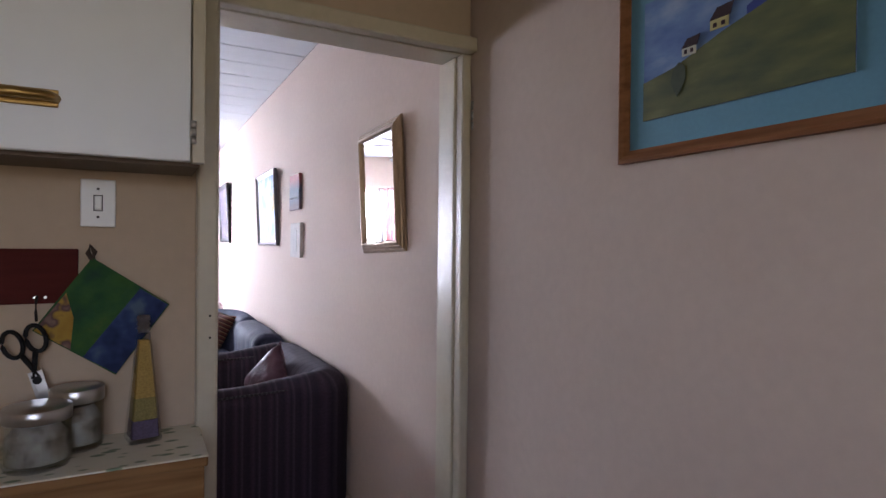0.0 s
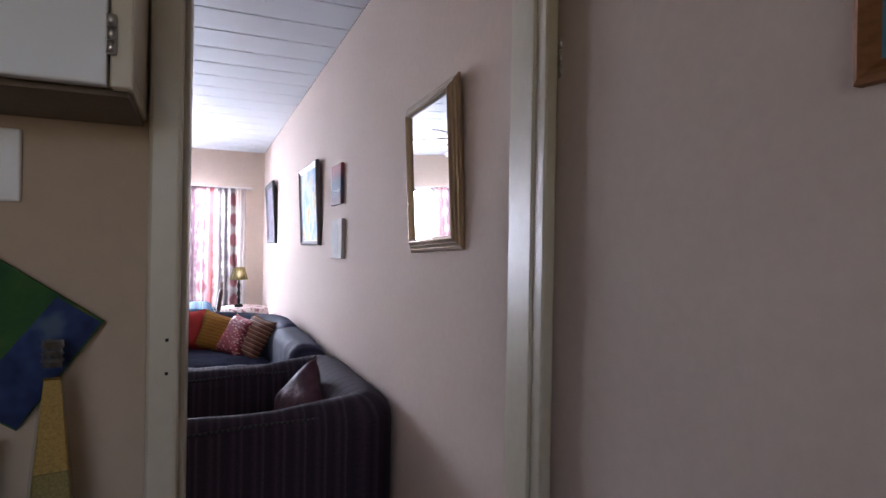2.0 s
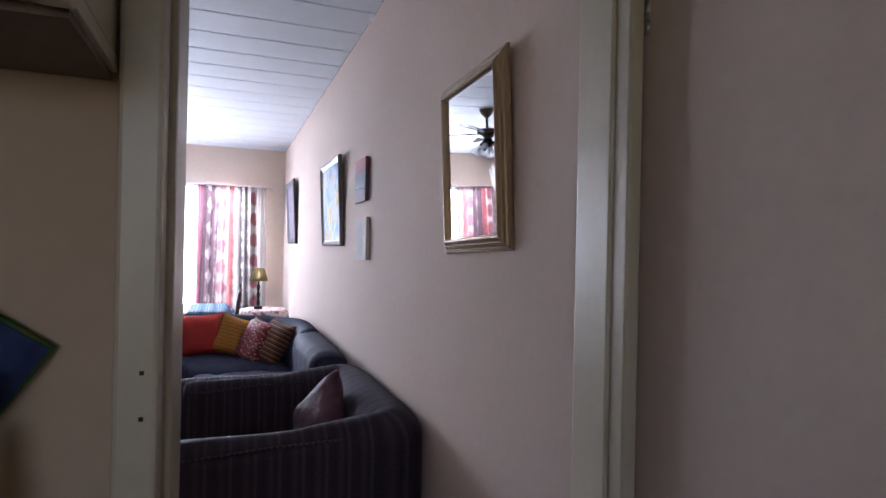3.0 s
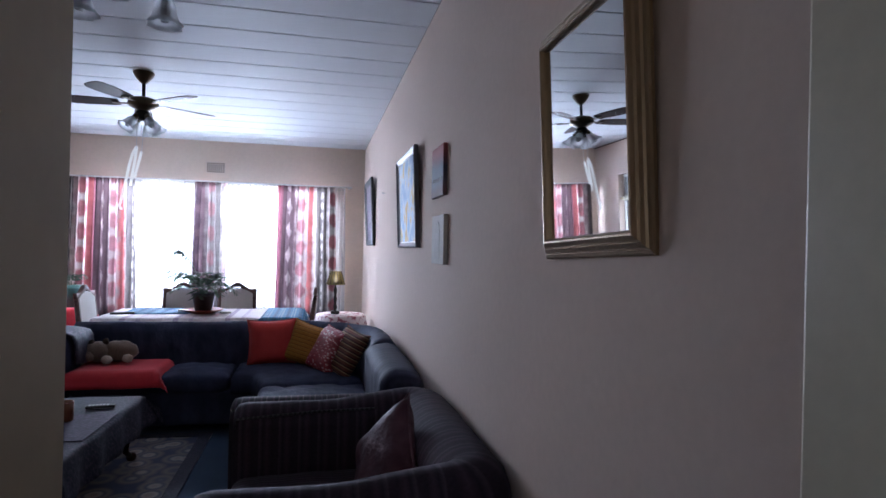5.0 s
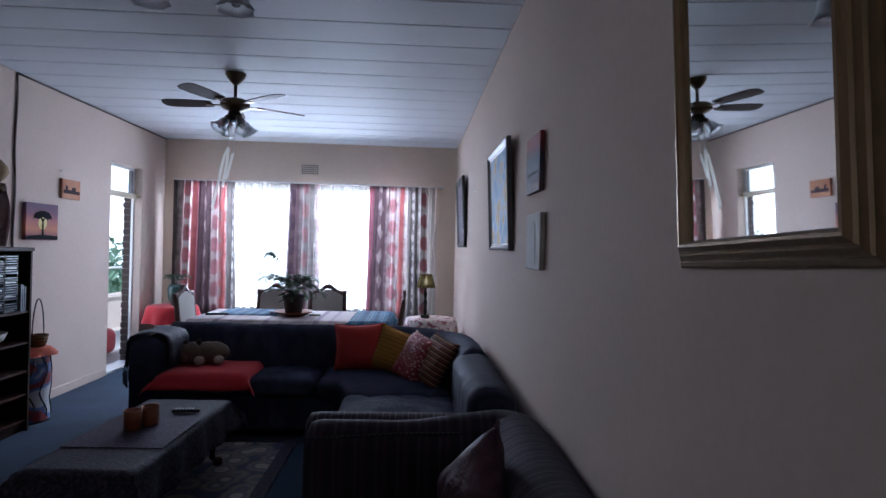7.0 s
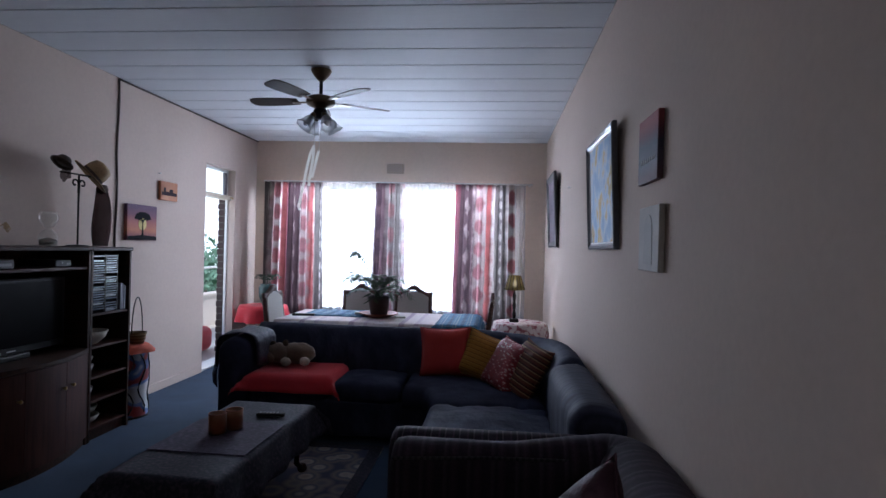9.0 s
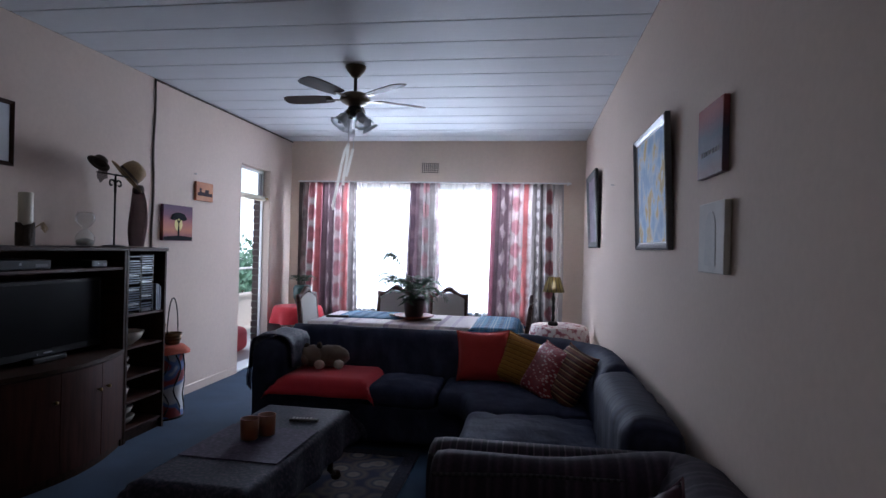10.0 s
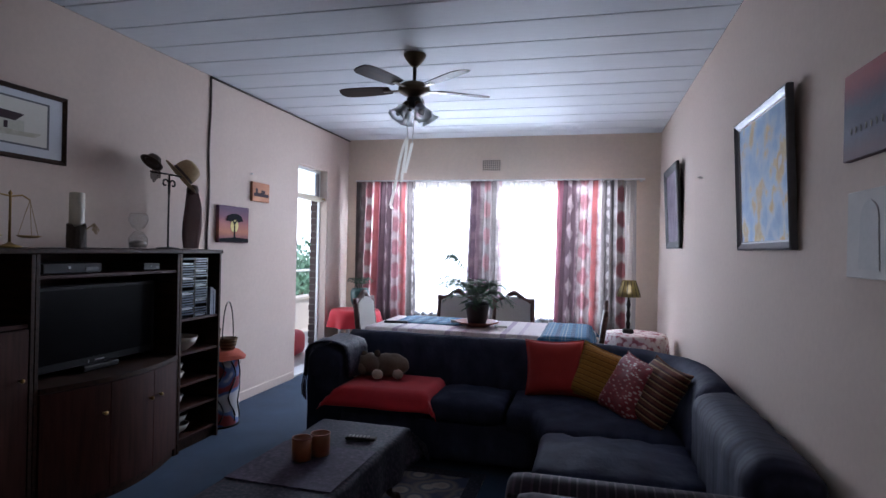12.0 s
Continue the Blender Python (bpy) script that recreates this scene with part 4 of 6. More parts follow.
def arm_block(length, width, top, low=0.05):
    """A padded arm along x from 0 to length, rounded over its top and front."""
    n = 9
    prof = [(-width / 2, low), (width / 2, low)]
    for k in range(n + 1):
        a = math.pi * k / n
        prof.append((width / 2 * math.cos(a), top - width * 0.42 + width * 0.42 * math.sin(a)))
    pts = [(0.0, 0), (0.012, 0), (0.05, 0), (length * 0.5, 0), (length, 0)]
    bm = bmesh.new()
    rings = []
    for i, (x, _) in enumerate(pts):
        s = 0.90 if i == 0 else (0.97 if i == 1 else 1.0)
        zs = 0.025 if i == 0 else (0.006 if i == 1 else 0.0)
        rings.append([bm.verts.new((x, a * s, z - (zs if z > 0.3 else 0))) for a, z in prof])
    for a, b in zip(rings, rings[1:]):
        for j in range(len(prof)):
            bm.faces.new((a[j], a[(j + 1) % len(prof)], b[(j + 1) % len(prof)], b[j]))
    bm.faces.new(rings[0][::-1])
    bm.faces.new(rings[-1])
    return bm


part("arm", arm_block(0.92, 0.20, 0.652), M_STRIPE, sofa, "striped plum velour arm", True, pose(-0.97, 2.54, 0))
part("arm", arm_block(0.62, 0.24, 0.70), M_SOFA, sofa, "", True, pose(-2.37, 4.14, 0, 0, 0, 90))
part("edge_piping", tube([(-0.955, 2.456, 0.577), (-0.962, 2.466, 0.612), (-0.6, 2.466, 0.622), (-0.25, 2.466, 0.627)], 0.008, 8), M_PIPING, sofa, "pale ribbed edge", True)

throw = thing("fringed_throw", label="dark fringed throw hanging over the sofa arm", category="throw")
bm = bmesh.new()
g = {}
for i in range(15):
    for j in range(9):
        a = -0.28 + 0.56 * i / 14
        d = abs(a)
        z = 0.722 - 0.35 * max(0, d - 0.07) - (max(0, d - 0.13) * 1.0)
        x = -2.37 + (a if d < 0.14 else (0.14 + (d - 0.14) * 0.08) * (1 if a > 0 else -1))
        g[i, j] = bm.verts.new((x + 0.006 * math.sin(j * 2.1), 4.17 + 0.045 * j, z + 0.006 * math.sin(i + j)))
for i in range(14):
    for j in range(8):
        bm.faces.new((g[i, j], g[i + 1, j], g[i + 1, j + 1], g[i, j + 1]))
thicken(part("cloth", bm, M_TABLECLOTH, throw, "", True), 0.006)
bm = bmesh.new()
for k in range(16):
    y = 4.17 + 0.36 * k / 15
    tube([(-2.525, y, 0.50), (-2.535, y + 0.01 * math.sin(k * 3), 0.44), (-2.53, y, 0.37 - 0.02 * (k % 3))], 0.006, 5, bm)
part("fringe", bm, M_TABLECLOTH, throw)
blanket = thing("red_blanket", label="red cotton blanket spread over the sofa seat", category="blanket")
bm = cloth_top(0.56, 0.47, 0.11, 26, 2, 0.006)
thicken(part("cloth", bm, M_REDCLOTH, blanket, "", True, pose(-1.98, 4.375, 0.462)), 0.008)

toy = thing("plush_toy", label="brown plush toy animal with pale paws, lying down", category="soft toy")
for name, c, k3, mat in (("plush_body", (-2.04, 4.47, 0.548), (0.14, 0.09, 0.078), M_TOY), ("head", (-2.165, 4.43, 0.552), (0.095, 0.08, 0.076), M_TOY), ("muzzle", (-2.215, 4.375, 0.53), (0.05, 0.045, 0.042), M_TOY), ("ear", (-2.20, 4.41, 0.617), (0.022, 0.016, 0.026), M_BRAID), ("ear", (-2.11, 4.42, 0.627), (0.022, 0.016, 0.026), M_BRAID), ("paw", (-1.945, 4.37, 0.508), (0.036, 0.036, 0.032), M_PALEPLUSH), ("paw", (-2.075, 4.335, 0.506), (0.038, 0.036, 0.032), M_PALEPLUSH), ("paw", (-2.245, 4.36, 0.50), (0.024, 0.024, 0.03), M_PALEPLUSH)):
    bm = bmesh.new()
    bmesh.ops.create_uvsphere(bm, u_segments=18, v_segments=12, radius=1.0)
    for v in bm.verts:
        k = 1 + 0.14 * noise.noise(v.co * 2.5 + Vector(c) * 7) + 0.04 * noise.noise(v.co * 9)
        v.co = Vector(c) + Vector((v.co.x * k3[0], v.co.y * k3[1], v.co.z * k3[2])) * k
    part(name, bm, mat, toy, "pale plush paw" if name == "paw" else "", True)


def cushion(name, at, w, h, d, mat, rx, rz, roll, label, seed):
    t = thing(name, at, 0, label, "cushion", "sofa cushions")
    t.matrix_world = pose(*at, rx, 0, rz) @ pose(0, 0, 0, 0, 0, roll)
    ob = part("cover", pillow(w, h, d, 14, seed), mat, t, "", True)
    n = 28
    pts = []
    for k in range(n + 1):
        s = 4 * k / n
        e, f = int(s) % 4, s - int(s)
        a, b = [(-1 + 2 * f, -1), (1, -1 + 2 * f), (1 - 2 * f, 1), (-1, 1 - 2 * f)][e]
        pts.append((a * w / 2 * (1 - 0.1 * (1 - b * b) * abs(a)), b * h / 2 * (1 - 0.1 * (1 - a * a) * abs(b)), 0))
    part("seam", tube(pts, 0.004, 6), mat, t)
    return t


cushion("red_cushion", (-0.93, 4.47, 0.605), 0.37, 0.36, 0.13, M_REDLEATHER, 72, 2, 2, "plain red-orange cushion leaning on the sofa back", 1)
cushion("mustard_cushion", (-0.645, 4.41, 0.585), 0.35, 0.34, 0.13, M_YELLOW, 70, -12, -17, "mustard ribbed cushion leaning on the sofa back", 2)
cushion("leaf_print_cushion", (-0.495, 4.20, 0.572), 0.36, 0.38, 0.15, M_FLORAL, 60, -58, -6, "red cushion with a pale leaf print", 3)
cushion("rust_cushion", (-0.365, 4.06, 0.578), 0.35, 0.38, 0.13, M_RUSTSTRIPE, 62, -62, -8, "rust and gold ribbed cushion in the sofa corner", 4)

# ---- armchair ----
def tub(front, y0, y1, back, corner, width, arm_top, back_top, low=0.05):
    """Arms and back of a tub chair in one padded roll: up one arm, round the back and down the other, with the cloth's own UV metres."""
    path = [(front, y0), (front + 0.012, y0), (front + 0.05, y0)] + [(front + 0.05 + (back - corner - front - 0.05) * k / 7, y0) for k in range(1, 8)]
    path += [(back - corner + corner * math.sin(math.pi * k / 16), y0 + corner - corner * math.cos(math.pi * k / 16)) for k in range(1, 9)]
    path += [(back, y0 + corner + (y1 - y0 - 2 * corner) * k / 8) for k in range(1, 8)]
    path += [(x, y0 + y1 - y) for x, y in reversed(path[:18])]
    bm = bmesh.new()
    uvl = bm.loops.layers.uv.new("UVMap")
    rings, uvs, run = [], {}, 0.0
    n = 11
    for i, p in enumerate(path):
        a, b = path[max(0, i - 1)], path[min(len(path) - 1, i + 1)]
        d = Vector((b[0] - a[0], b[1] - a[1], 0)).normalized()
        left = Vector((-d.y, d.x, 0))
        if i:
            run += math.dist(p, path[i - 1])
        end = min(i, len(path) - 1 - i)
        k = {0: 0.88, 1: 0.97}.get(end, 1.0)
        lift = max(0.0, min(1.0, (p[0] - front - 0.35) / (back - front - 0.35)))
        top = arm_top + (back_top - arm_top) * lift * lift * (3 - 2 * lift) - {0: 0.03, 1: 0.008}.get(end, 0.0)
        w = width * (1 + 0.35 * lift)
        prof = [(-w / 2, low), (-w / 2, 0.25), (-w / 2, 0.45)] + [(-w / 2 * math.cos(math.pi * j / n), top - w * 0.46 + w * 0.46 * math.sin(math.pi * j / n)) for j in range(n + 1)] + [(w / 2, 0.45), (w / 2, 0.25), (w / 2, low)]
        ring, across = [], 0.0
        for j, (q, z) in enumerate(prof):
            c = Vector((p[0], p[1], z)) + left * q * k
            c += left * 0.006 * noise.noise(c * 7) + Vector((0, 0, 0.006 * noise.noise(c * 6)))
            c.x = min(c.x, -0.004)
            v = bm.verts.new(c)
            if j:
                across += (ring[-1].co - c).length
            uvs[v] = (run, across)
            ring.append(v)
        rings.append(ring)
    for a, b in zip(rings, rings[1:]):
        for j in range(len(a) - 1):
            f = bm.faces.new((a[j], a[j + 1], b[j + 1], b[j]))
            for lp in f.loops:
                lp[uvl].uv = uvs[lp.vert]
    bm.faces.new(rings[0][::-1])
    bm.faces.new(rings[-1])
    return bm


ac = thing("armchair", label="low plum striped velour tub armchair against the wall", category="armchair")
part("padded_surround", tub(-0.925, 1.37, 2.305, -0.115, 0.09, 0.185, 0.688, 0.735), M_TUBSTRIPE, ac, "striped plum velour arms and back", True)
part("seat_cushion", soft_box((-0.92, 1.465, 0.26), (-0.25, 2.21, 0.42), 0.05, 7, 0.03, 5, 0.01), M_STRIPE_Y, ac, "", True)
part("base", box((-0.87, 1.45, 0.04), (-0.25, 2.22, 0.27), 0.02), M_STRIPE_Y, ac)
for y in (1.282, 2.217):
    part("edge_piping", tube([(-0.912, y + 0.006, 0.60), (-0.915, y + 0.010, 0.64), (-0.6, y + 0.004, 0.662), (-0.30, y + 0.004, 0.668)], 0.006, 8), M_PIPING, ac, "pale ribbed edge", True)
cushion("plum_cushion", (-0.335, 1.86, 0.575), 0.36, 0.36, 0.13, M_PLUMSATIN, 66, -74, -40, "crumpled plum satin cushion in the armchair", 6)

# ---- coffee table and rug ----
rug = thing("rug", label="worn patterned rug in cream, blue and brown", category="rug")
part("field", box((-2.5, 2.4, 0.0), (-1.30, 4.12, 0.012), 0.004), M_RUG, rug)
part("border", boxes([((-2.5, 2.4, 0.012), (-2.42, 4.12, 0.015)), ((-1.38, 2.4, 0.012), (-1.30, 4.12, 0.015)), ((-2.42, 4.04, 0.012), (-1.38, 4.12, 0.015)), ((-2.42, 2.4, 0.012), (-1.38, 2.48, 0.015))], 0.001), M_TABLECLOTH, rug, "dark woven border")
TX, TY = -1.887, 3.045
ct = thing("coffee_table", (TX, TY, 0), -1.5, "low dark wooden coffee table with curved legs", "coffee table")
part("tabletop", box((-0.225, -0.56, 0.385), (0.225, 0.56, 0.41), 0.008), M_DARKWOOD, ct)
part("apron", boxes([((-0.19, -0.52, 0.32), (0.19, -0.50, 0.385)), ((-0.19, 0.50, 0.32), (0.19, 0.52, 0.385)), ((-0.19, -0.5, 0.32), (-0.17, 0.5, 0.385)), ((0.17, -0.5, 0.32), (0.19, 0.5, 0.385))], 0.003), M_DARKWOOD, ct)
for sx in (-1, 1):
    for sy in (-1, 1):
        bm = tube([(sx * 0.165, sy * 0.49, 0.39), (sx * 0.19, sy * 0.53, 0.30), (sx * 0.172, sy * 0.52, 0.16), (sx * 0.16, sy * 0.53, 0.08), (sx * 0.175, sy * 0.58, 0.035)], 0.022, 10, None, 0.7)
        lathe([(0.022, 0.013), (0.03, 0.03), (0.022, 0.055), (0.01, 0.06)], 12, bm, (sx * 0.176, sy * 0.582, 0))
        part("leg", bm, M_DARKWOOD, ct, "", True)
tc = thing("table_throw", (TX, TY, 0.416), -1.5, "dark woven throw draped over the coffee table", "tablecloth")
thicken(part("cloth", cloth_top(0.46, 1.13, 0.17, 40, 1, 0.012), M_TABLECLOTH, tc, "", True), 0.004)
part("purple_band", box((-0.232, -0.30, 0.002), (0.232, 0.16, 0.0055), 0.001), patterned("purple_weave", [(0.3, (0.020, 0.014, 0.034)), (0.6, (0.050, 0.034, 0.070)), (0.7, (0.085, 0.06, 0.10))], 55, 'NOISE', 0.85, detail=4, bump=0.5), tc, "purple woven centre panel")
for at in ((-1.921, 3.005), (-1.872, 3.083)):
    c = thing("mug", (*at, 0.424), 0, "brown glazed pottery beaker on the coffee table", "mug", "pottery beakers")
    s = part("body", lathe([(0.001, 0.0), (0.036, 0.0), (0.041, 0.004), (0.042, 0.05), (0.0425, 0.094), (0.038, 0.094), (0.036, 0.01), (0.001, 0.008)], 28), M_TERRACOTTA, c, "", True)
    part("rim", lathe([(0.0385, 0.0), (0.043, 0.0), (0.043, 0.004), (0.0385, 0.004)], 28, None, (0, 0, 0.0935), hoop=True), M_CLAY, c, "orange unglazed rim", True)
for at, tr in (((-1.78, 3.33), 6),):
    r = thing("remote_control", (*at, 0.421), tr, "slim dark remote control on the coffee table", "remote control", "remotes")
    part("body", box((-0.075, -0.02, 0), (0.075, 0.02, 0.016), 0.006), M_BLACKPLASTIC, r)
    part("buttons", boxes([((-0.06 + 0.018 * k, -0.012 + 0.010 * j, 0.016), (-0.05 + 0.018 * k, -0.006 + 0.010 * j, 0.0175)) for k in range(6) for j in range(3)]), M_GREYPLASTIC, r)

# ---- dining corner ----
dt = thing("dining_table", (-1.53, 5.16, 0), 0, "dark wooden dining table under striped cloths", "dining table")
part("tabletop", box((-0.80, -0.38, 0.72), (0.80, 0.38, 0.75), 0.008), M_DARKWOOD, dt)
for sx in (-1, 1):
    for sy in (-1, 1):
        part("leg", lathe([(0.025, 0), (0.03, 0.1), (0.024, 0.3), (0.036, 0.6), (0.036, 0.72)], 14, None, (sx * 0.72, sy * 0.31, 0)), M_DARKWOOD, dt, "", True)
cl = thing("tablecloth", (-1.53, 5.16, 0.753), 0, "pale striped linen cloth on the dining table", "tablecloth")
thicken(part("cloth", cloth_top(1.62, 0.78, 0.14, 40, 3, 0.008), M_LINEN, cl, "", True), 0.003)
for x0, x1, y0, deep, drop, mat, lab in ((-1.04, -0.725, 5.16, 0.80, 0.10, M_TARTAN, "blue plaid cloth folded over the table end"), (-2.2, -1.70, 5.34, 0.42, 0.012, M_TARTAN, "blue plaid mat on the table")):
    rn = thing("table_runner", ((x0 + x1) / 2, y0, 0.758), 0, lab, "table runner", "table runners")
    thicken(part("cloth", cloth_top(x1 - x0, deep, drop, 24, 5, 0.004), mat, rn, "", True), 0.004)


# dark chair wood with the window's veiling glare lifted into its colour
M_CHAIRWOOD = wood("glare_lightened_chair_wood", (0.045, 0.024, 0.020), (0.12, 0.065, 0.052))


def dining_chair(at, turn, label):
    c = thing("dining_chair", at, turn, label, "dining chair", "dining chairs")
    part("seat", soft_box((-0.2, -0.2, 0.43), (0.2, 0.2, 0.49), 0.025, 5, 0.015), M_CHAIRFAB, c, "pale upholstered seat", True)
    part("seat_frame", boxes([((-0.2, -0.2, 0.38), (0.2, -0.175, 0.43)), ((-0.2, 0.175, 0.38), (0.2, 0.2, 0.43)), ((-0.2, -0.175, 0.38), (-0.175, 0.175, 0.43)), ((0.175, -0.175, 0.38), (0.2, 0.175, 0.43))], 0.004), M_CHAIRWOOD, c)
    for sx in (-1, 1):
        part("leg", lathe([(0.014, 0), (0.02, 0.2), (0.022, 0.38)], 10, None, (sx * 0.18, -0.18, 0)), M_CHAIRWOOD, c, "", True)
        part("leg", tube([(sx * 0.18, 0.23, 0.0), (sx * 0.18, 0.19, 0.38), (sx * 0.175, 0.195, 0.6), (sx * 0.165, 0.235, 0.90)], 0.019, 8), M_CHAIRWOOD, c, "", True)
    # arched crest rail and upholstered panel
    bm = bmesh.new()
    rows = []
    for k in range(17):
        s = -1 + 2 * k / 16
        top = 0.912 + 0.065 * (math.cos(s * math.pi) * 0.5 + 0.5) + 0.012 * math.cos(s * math.pi * 2)
        rows.append([bm.verts.new((s * 0.185, y, z)) for y, z in ((0.215, top - 0.045), (0.225, top), (0.25, top), (0.242, top - 0.045))])
    for a, b in zip(rows, rows[1:]):
        for j in range(4):
            bm.faces.new((a[j], a[(j + 1) % 4], b[(j + 1) % 4], b[j]))
    bm.faces.new(rows[0])
    bm.faces.new(rows[-1][::-1])
    part("crest_rail", bm, M_CHAIRWOOD, c, "", True)
    bm = bmesh.new()
    f, bk = [], []
    outline = [(-0.15, 0.58), (0.15, 0.58)] + [(0.15 - 0.3 * k / 10, 0.877 + 0.055 * math.sin(math.pi * k / 10)) for k in range(11)]
    for x, z in outline:
        y = 0.19 + (z - 0.6) * 0.12
        f.append(bm.verts.new((x, y - 0.012, z)))
        bk.append(bm.verts.new((x, y + 0.022, z)))
    bm.faces.new(f)
    bm.faces.new(bk[::-1])
    for i in range(len(f)):
        bm.faces.new((f[i], f[(i + 1) % len(f)], bk[(i + 1) % len(f)], bk[i]))
    part("back_panel", bm, M_CHAIRFAB, c, "pale upholstered back panel")
    part("lower_rail", box((-0.165, 0.185, 0.55), (0.165, 0.205, 0.58), 0.004), M_CHAIRWOOD, c)
    return c


dining_chair((-1.88, 5.62, 0), 0, "dark wooden dining chair with pale upholstered back")
dining_chair((-1.37, 5.62, 0), 0, "dark wooden dining chair with pale upholstered back")
dining_chair((-2.34, 5.30, 0), 87, "dark wooden dining chair at the table end")
dining_chair((-0.835, 5.22, 0), -91, "dark wooden dining chair at the plaid table end")

# potted palm on its dish
pl = thing("plant_saucer", (-1.56, 5.12, 0.76), 0, "wide red clay saucer under the palm", "saucer")
part("dish", lathe([(0.001, 0), (0.09, 0.0), (0.15, 0.022), (0.168, 0.03), (0.168, 0.036), (0.15, 0.03), (0.09, 0.01), (0.001, 0.008)], 36), M_CLAY, pl, "", True)
palm = thing("potted_palm", (-1.56, 5.12, 0.772), 0, "small green palm in a dark pot on the table", "potted plant")
part("pot", lathe([(0.001, 0.0), (0.07, 0.0), (0.092, 0.14), (0.10, 0.145), (0.10, 0.165), (0.09, 0.165), (0.085, 0.14), (0.001, 0.135)], 28), M_DARKPOT, palm, "", True)


def frond(a, reach, rise, droop, leaves, seed, lw=0.075, wide=0.008, hang=0.0):
    rnd = random.Random(seed)
    bm = bmesh.new()
    pts = []
    for k in range(9):
        s = k / 8
        pts.append(Vector((math.cos(a) * reach * s, math.sin(a) * reach * s, 0.14 + rise * math.sin(s * 1.9) - droop * s * s)))
    tube(pts, 0.0028, 5, bm, 0.4)
    for k in range(leaves):
        s = 0.35 + 0.65 * k / leaves
        i = min(7, int(s * 8))
        p = pts[i].lerp(pts[i + 1], s * 8 - i)
        d = (pts[i + 1] - pts[i]).normalized()
        side = d.cross(Vector((0, 0, 1))).normalized()
        for sg in (-1, 1):
            w = d * 0.6 + side * sg + Vector((0, 0, rnd.uniform(-0.45, 0.05) - hang))
            tip = p + w.normalized() * lw * rnd.uniform(0.8, 1.15) * (1.1 - 0.5 * abs(s - 0.6))
            mid = p.lerp(tip, 0.45)
            ww = d * wide
            bm.faces.new([bm.verts.new(q) for q in (p, mid - ww, tip, mid + ww)])
    return bm


part("frond", frond(3.35, 0.27, 0.46, 0.08, 13, 0, 0.085, 0.010, 0.9), M_LEAFDARK, palm)
rnd = random.Random(11)
for k in range(22):
    part("frond", frond(2.399 * k, rnd.uniform(0.16, 0.32), rnd.uniform(0.10, 0.27), rnd.uniform(0.02, 0.16), 12, k + 1, rnd.uniform(0.07, 0.11), 0.009), M_LEAF if k % 3 else M_LEAFDARK, palm)
for at in ((-1.74, 5.2), (-1.36, 5.02)):
    cd = thing("folded_napkin", (*at, 0.768), 15, "small folded white napkin on the table", "napkin", "napkins")
    part("fold", soft_box((-0.045, -0.03, 0), (0.045, 0.03, 0.018), 0.007, 2), M_PAPER, cd)
r = thing("remote_control", (-2.15, 4.92, 0.772), 10, "dark remote control on the dining table", "remote control", "remotes")
part("body", box((-0.09, -0.022, 0), (0.09, 0.022, 0.018), 0.006), M_BLACKPLASTIC, r)

# side table with lamp
st = thing("side_table", (-0.33, 6.0, 0), 0, "small round side table under a pink cloth", "side table")
part("top", lathe([(0.001, 0.62), (0.25, 0.62), (0.25, 0.645), (0.001, 0.645)], 36), M_DARKWOOD, st)
part("pedestal", lathe([(0.16, 0.0), (0.16, 0.03), (0.03, 0.06), (0.03, 0.62)], 20), M_DARKWOOD, st, "", True)
sc = thing("side_tablecloth", (-0.33, 6.0, 0.65), 0, "pink and dark red printed round tablecloth", "tablecloth")
part("cloth", round_cloth(0.262, 0.42, 72, 0.022, 1, 9), M_SIDECLOTH, sc, "", True)
tl = thing("table_lamp", (-0.39, 5.98, 0.652), 0, "small lit lamp with olive ribbed shade and dark base", "table lamp")
part("base", boxes([((-0.045, -0.045, 0), (0.045, 0.045, 0.035))], 0.008), M_BLACKMETAL, tl)
part("stem", lathe([(0.014, 0.035), (0.02, 0.08), (0.011, 0.11), (0.02, 0.16), (0.011, 0.2), (0.02, 0.25), (0.009, 0.29), (0.009, 0.34)], 14), M_BLACKMETAL, tl, "", True)
thicken(part("shade", lathe([(0.098, 0.315), (0.085, 0.36), (0.055, 0.455)], 28, None, (0, 0, 0), 1e-6), M_SHADE, tl, "olive ribbed shade", True), 0.002)
for k in range(14):
    a = 2 * math.pi * k / 14
    part("shade_rib", tube([(0.100 * math.cos(a), 0.100 * math.sin(a), 0.315), (0.087 * math.cos(a), 0.087 * math.sin(a), 0.36), (0.057 * math.cos(a), 0.057 * math.sin(a), 0.455)], 0.0032, 5), M_BRAID, tl)
part("bulb", lathe([(0.012, 0.345), (0.026, 0.375), (0.026, 0.395), (0.0, 0.42)], 14), M_BULB, tl, "lit bulb", True)
bl = bpy.data.lights.new("lamp_glow", "POINT")
bl.energy, bl.color, bl.shadow_soft_size = 0.7, (1.0, 0.8, 0.5), 0.03
lp = new("lamp_glow", bl)
lp.location = (-0.39, 5.98, 1.065)

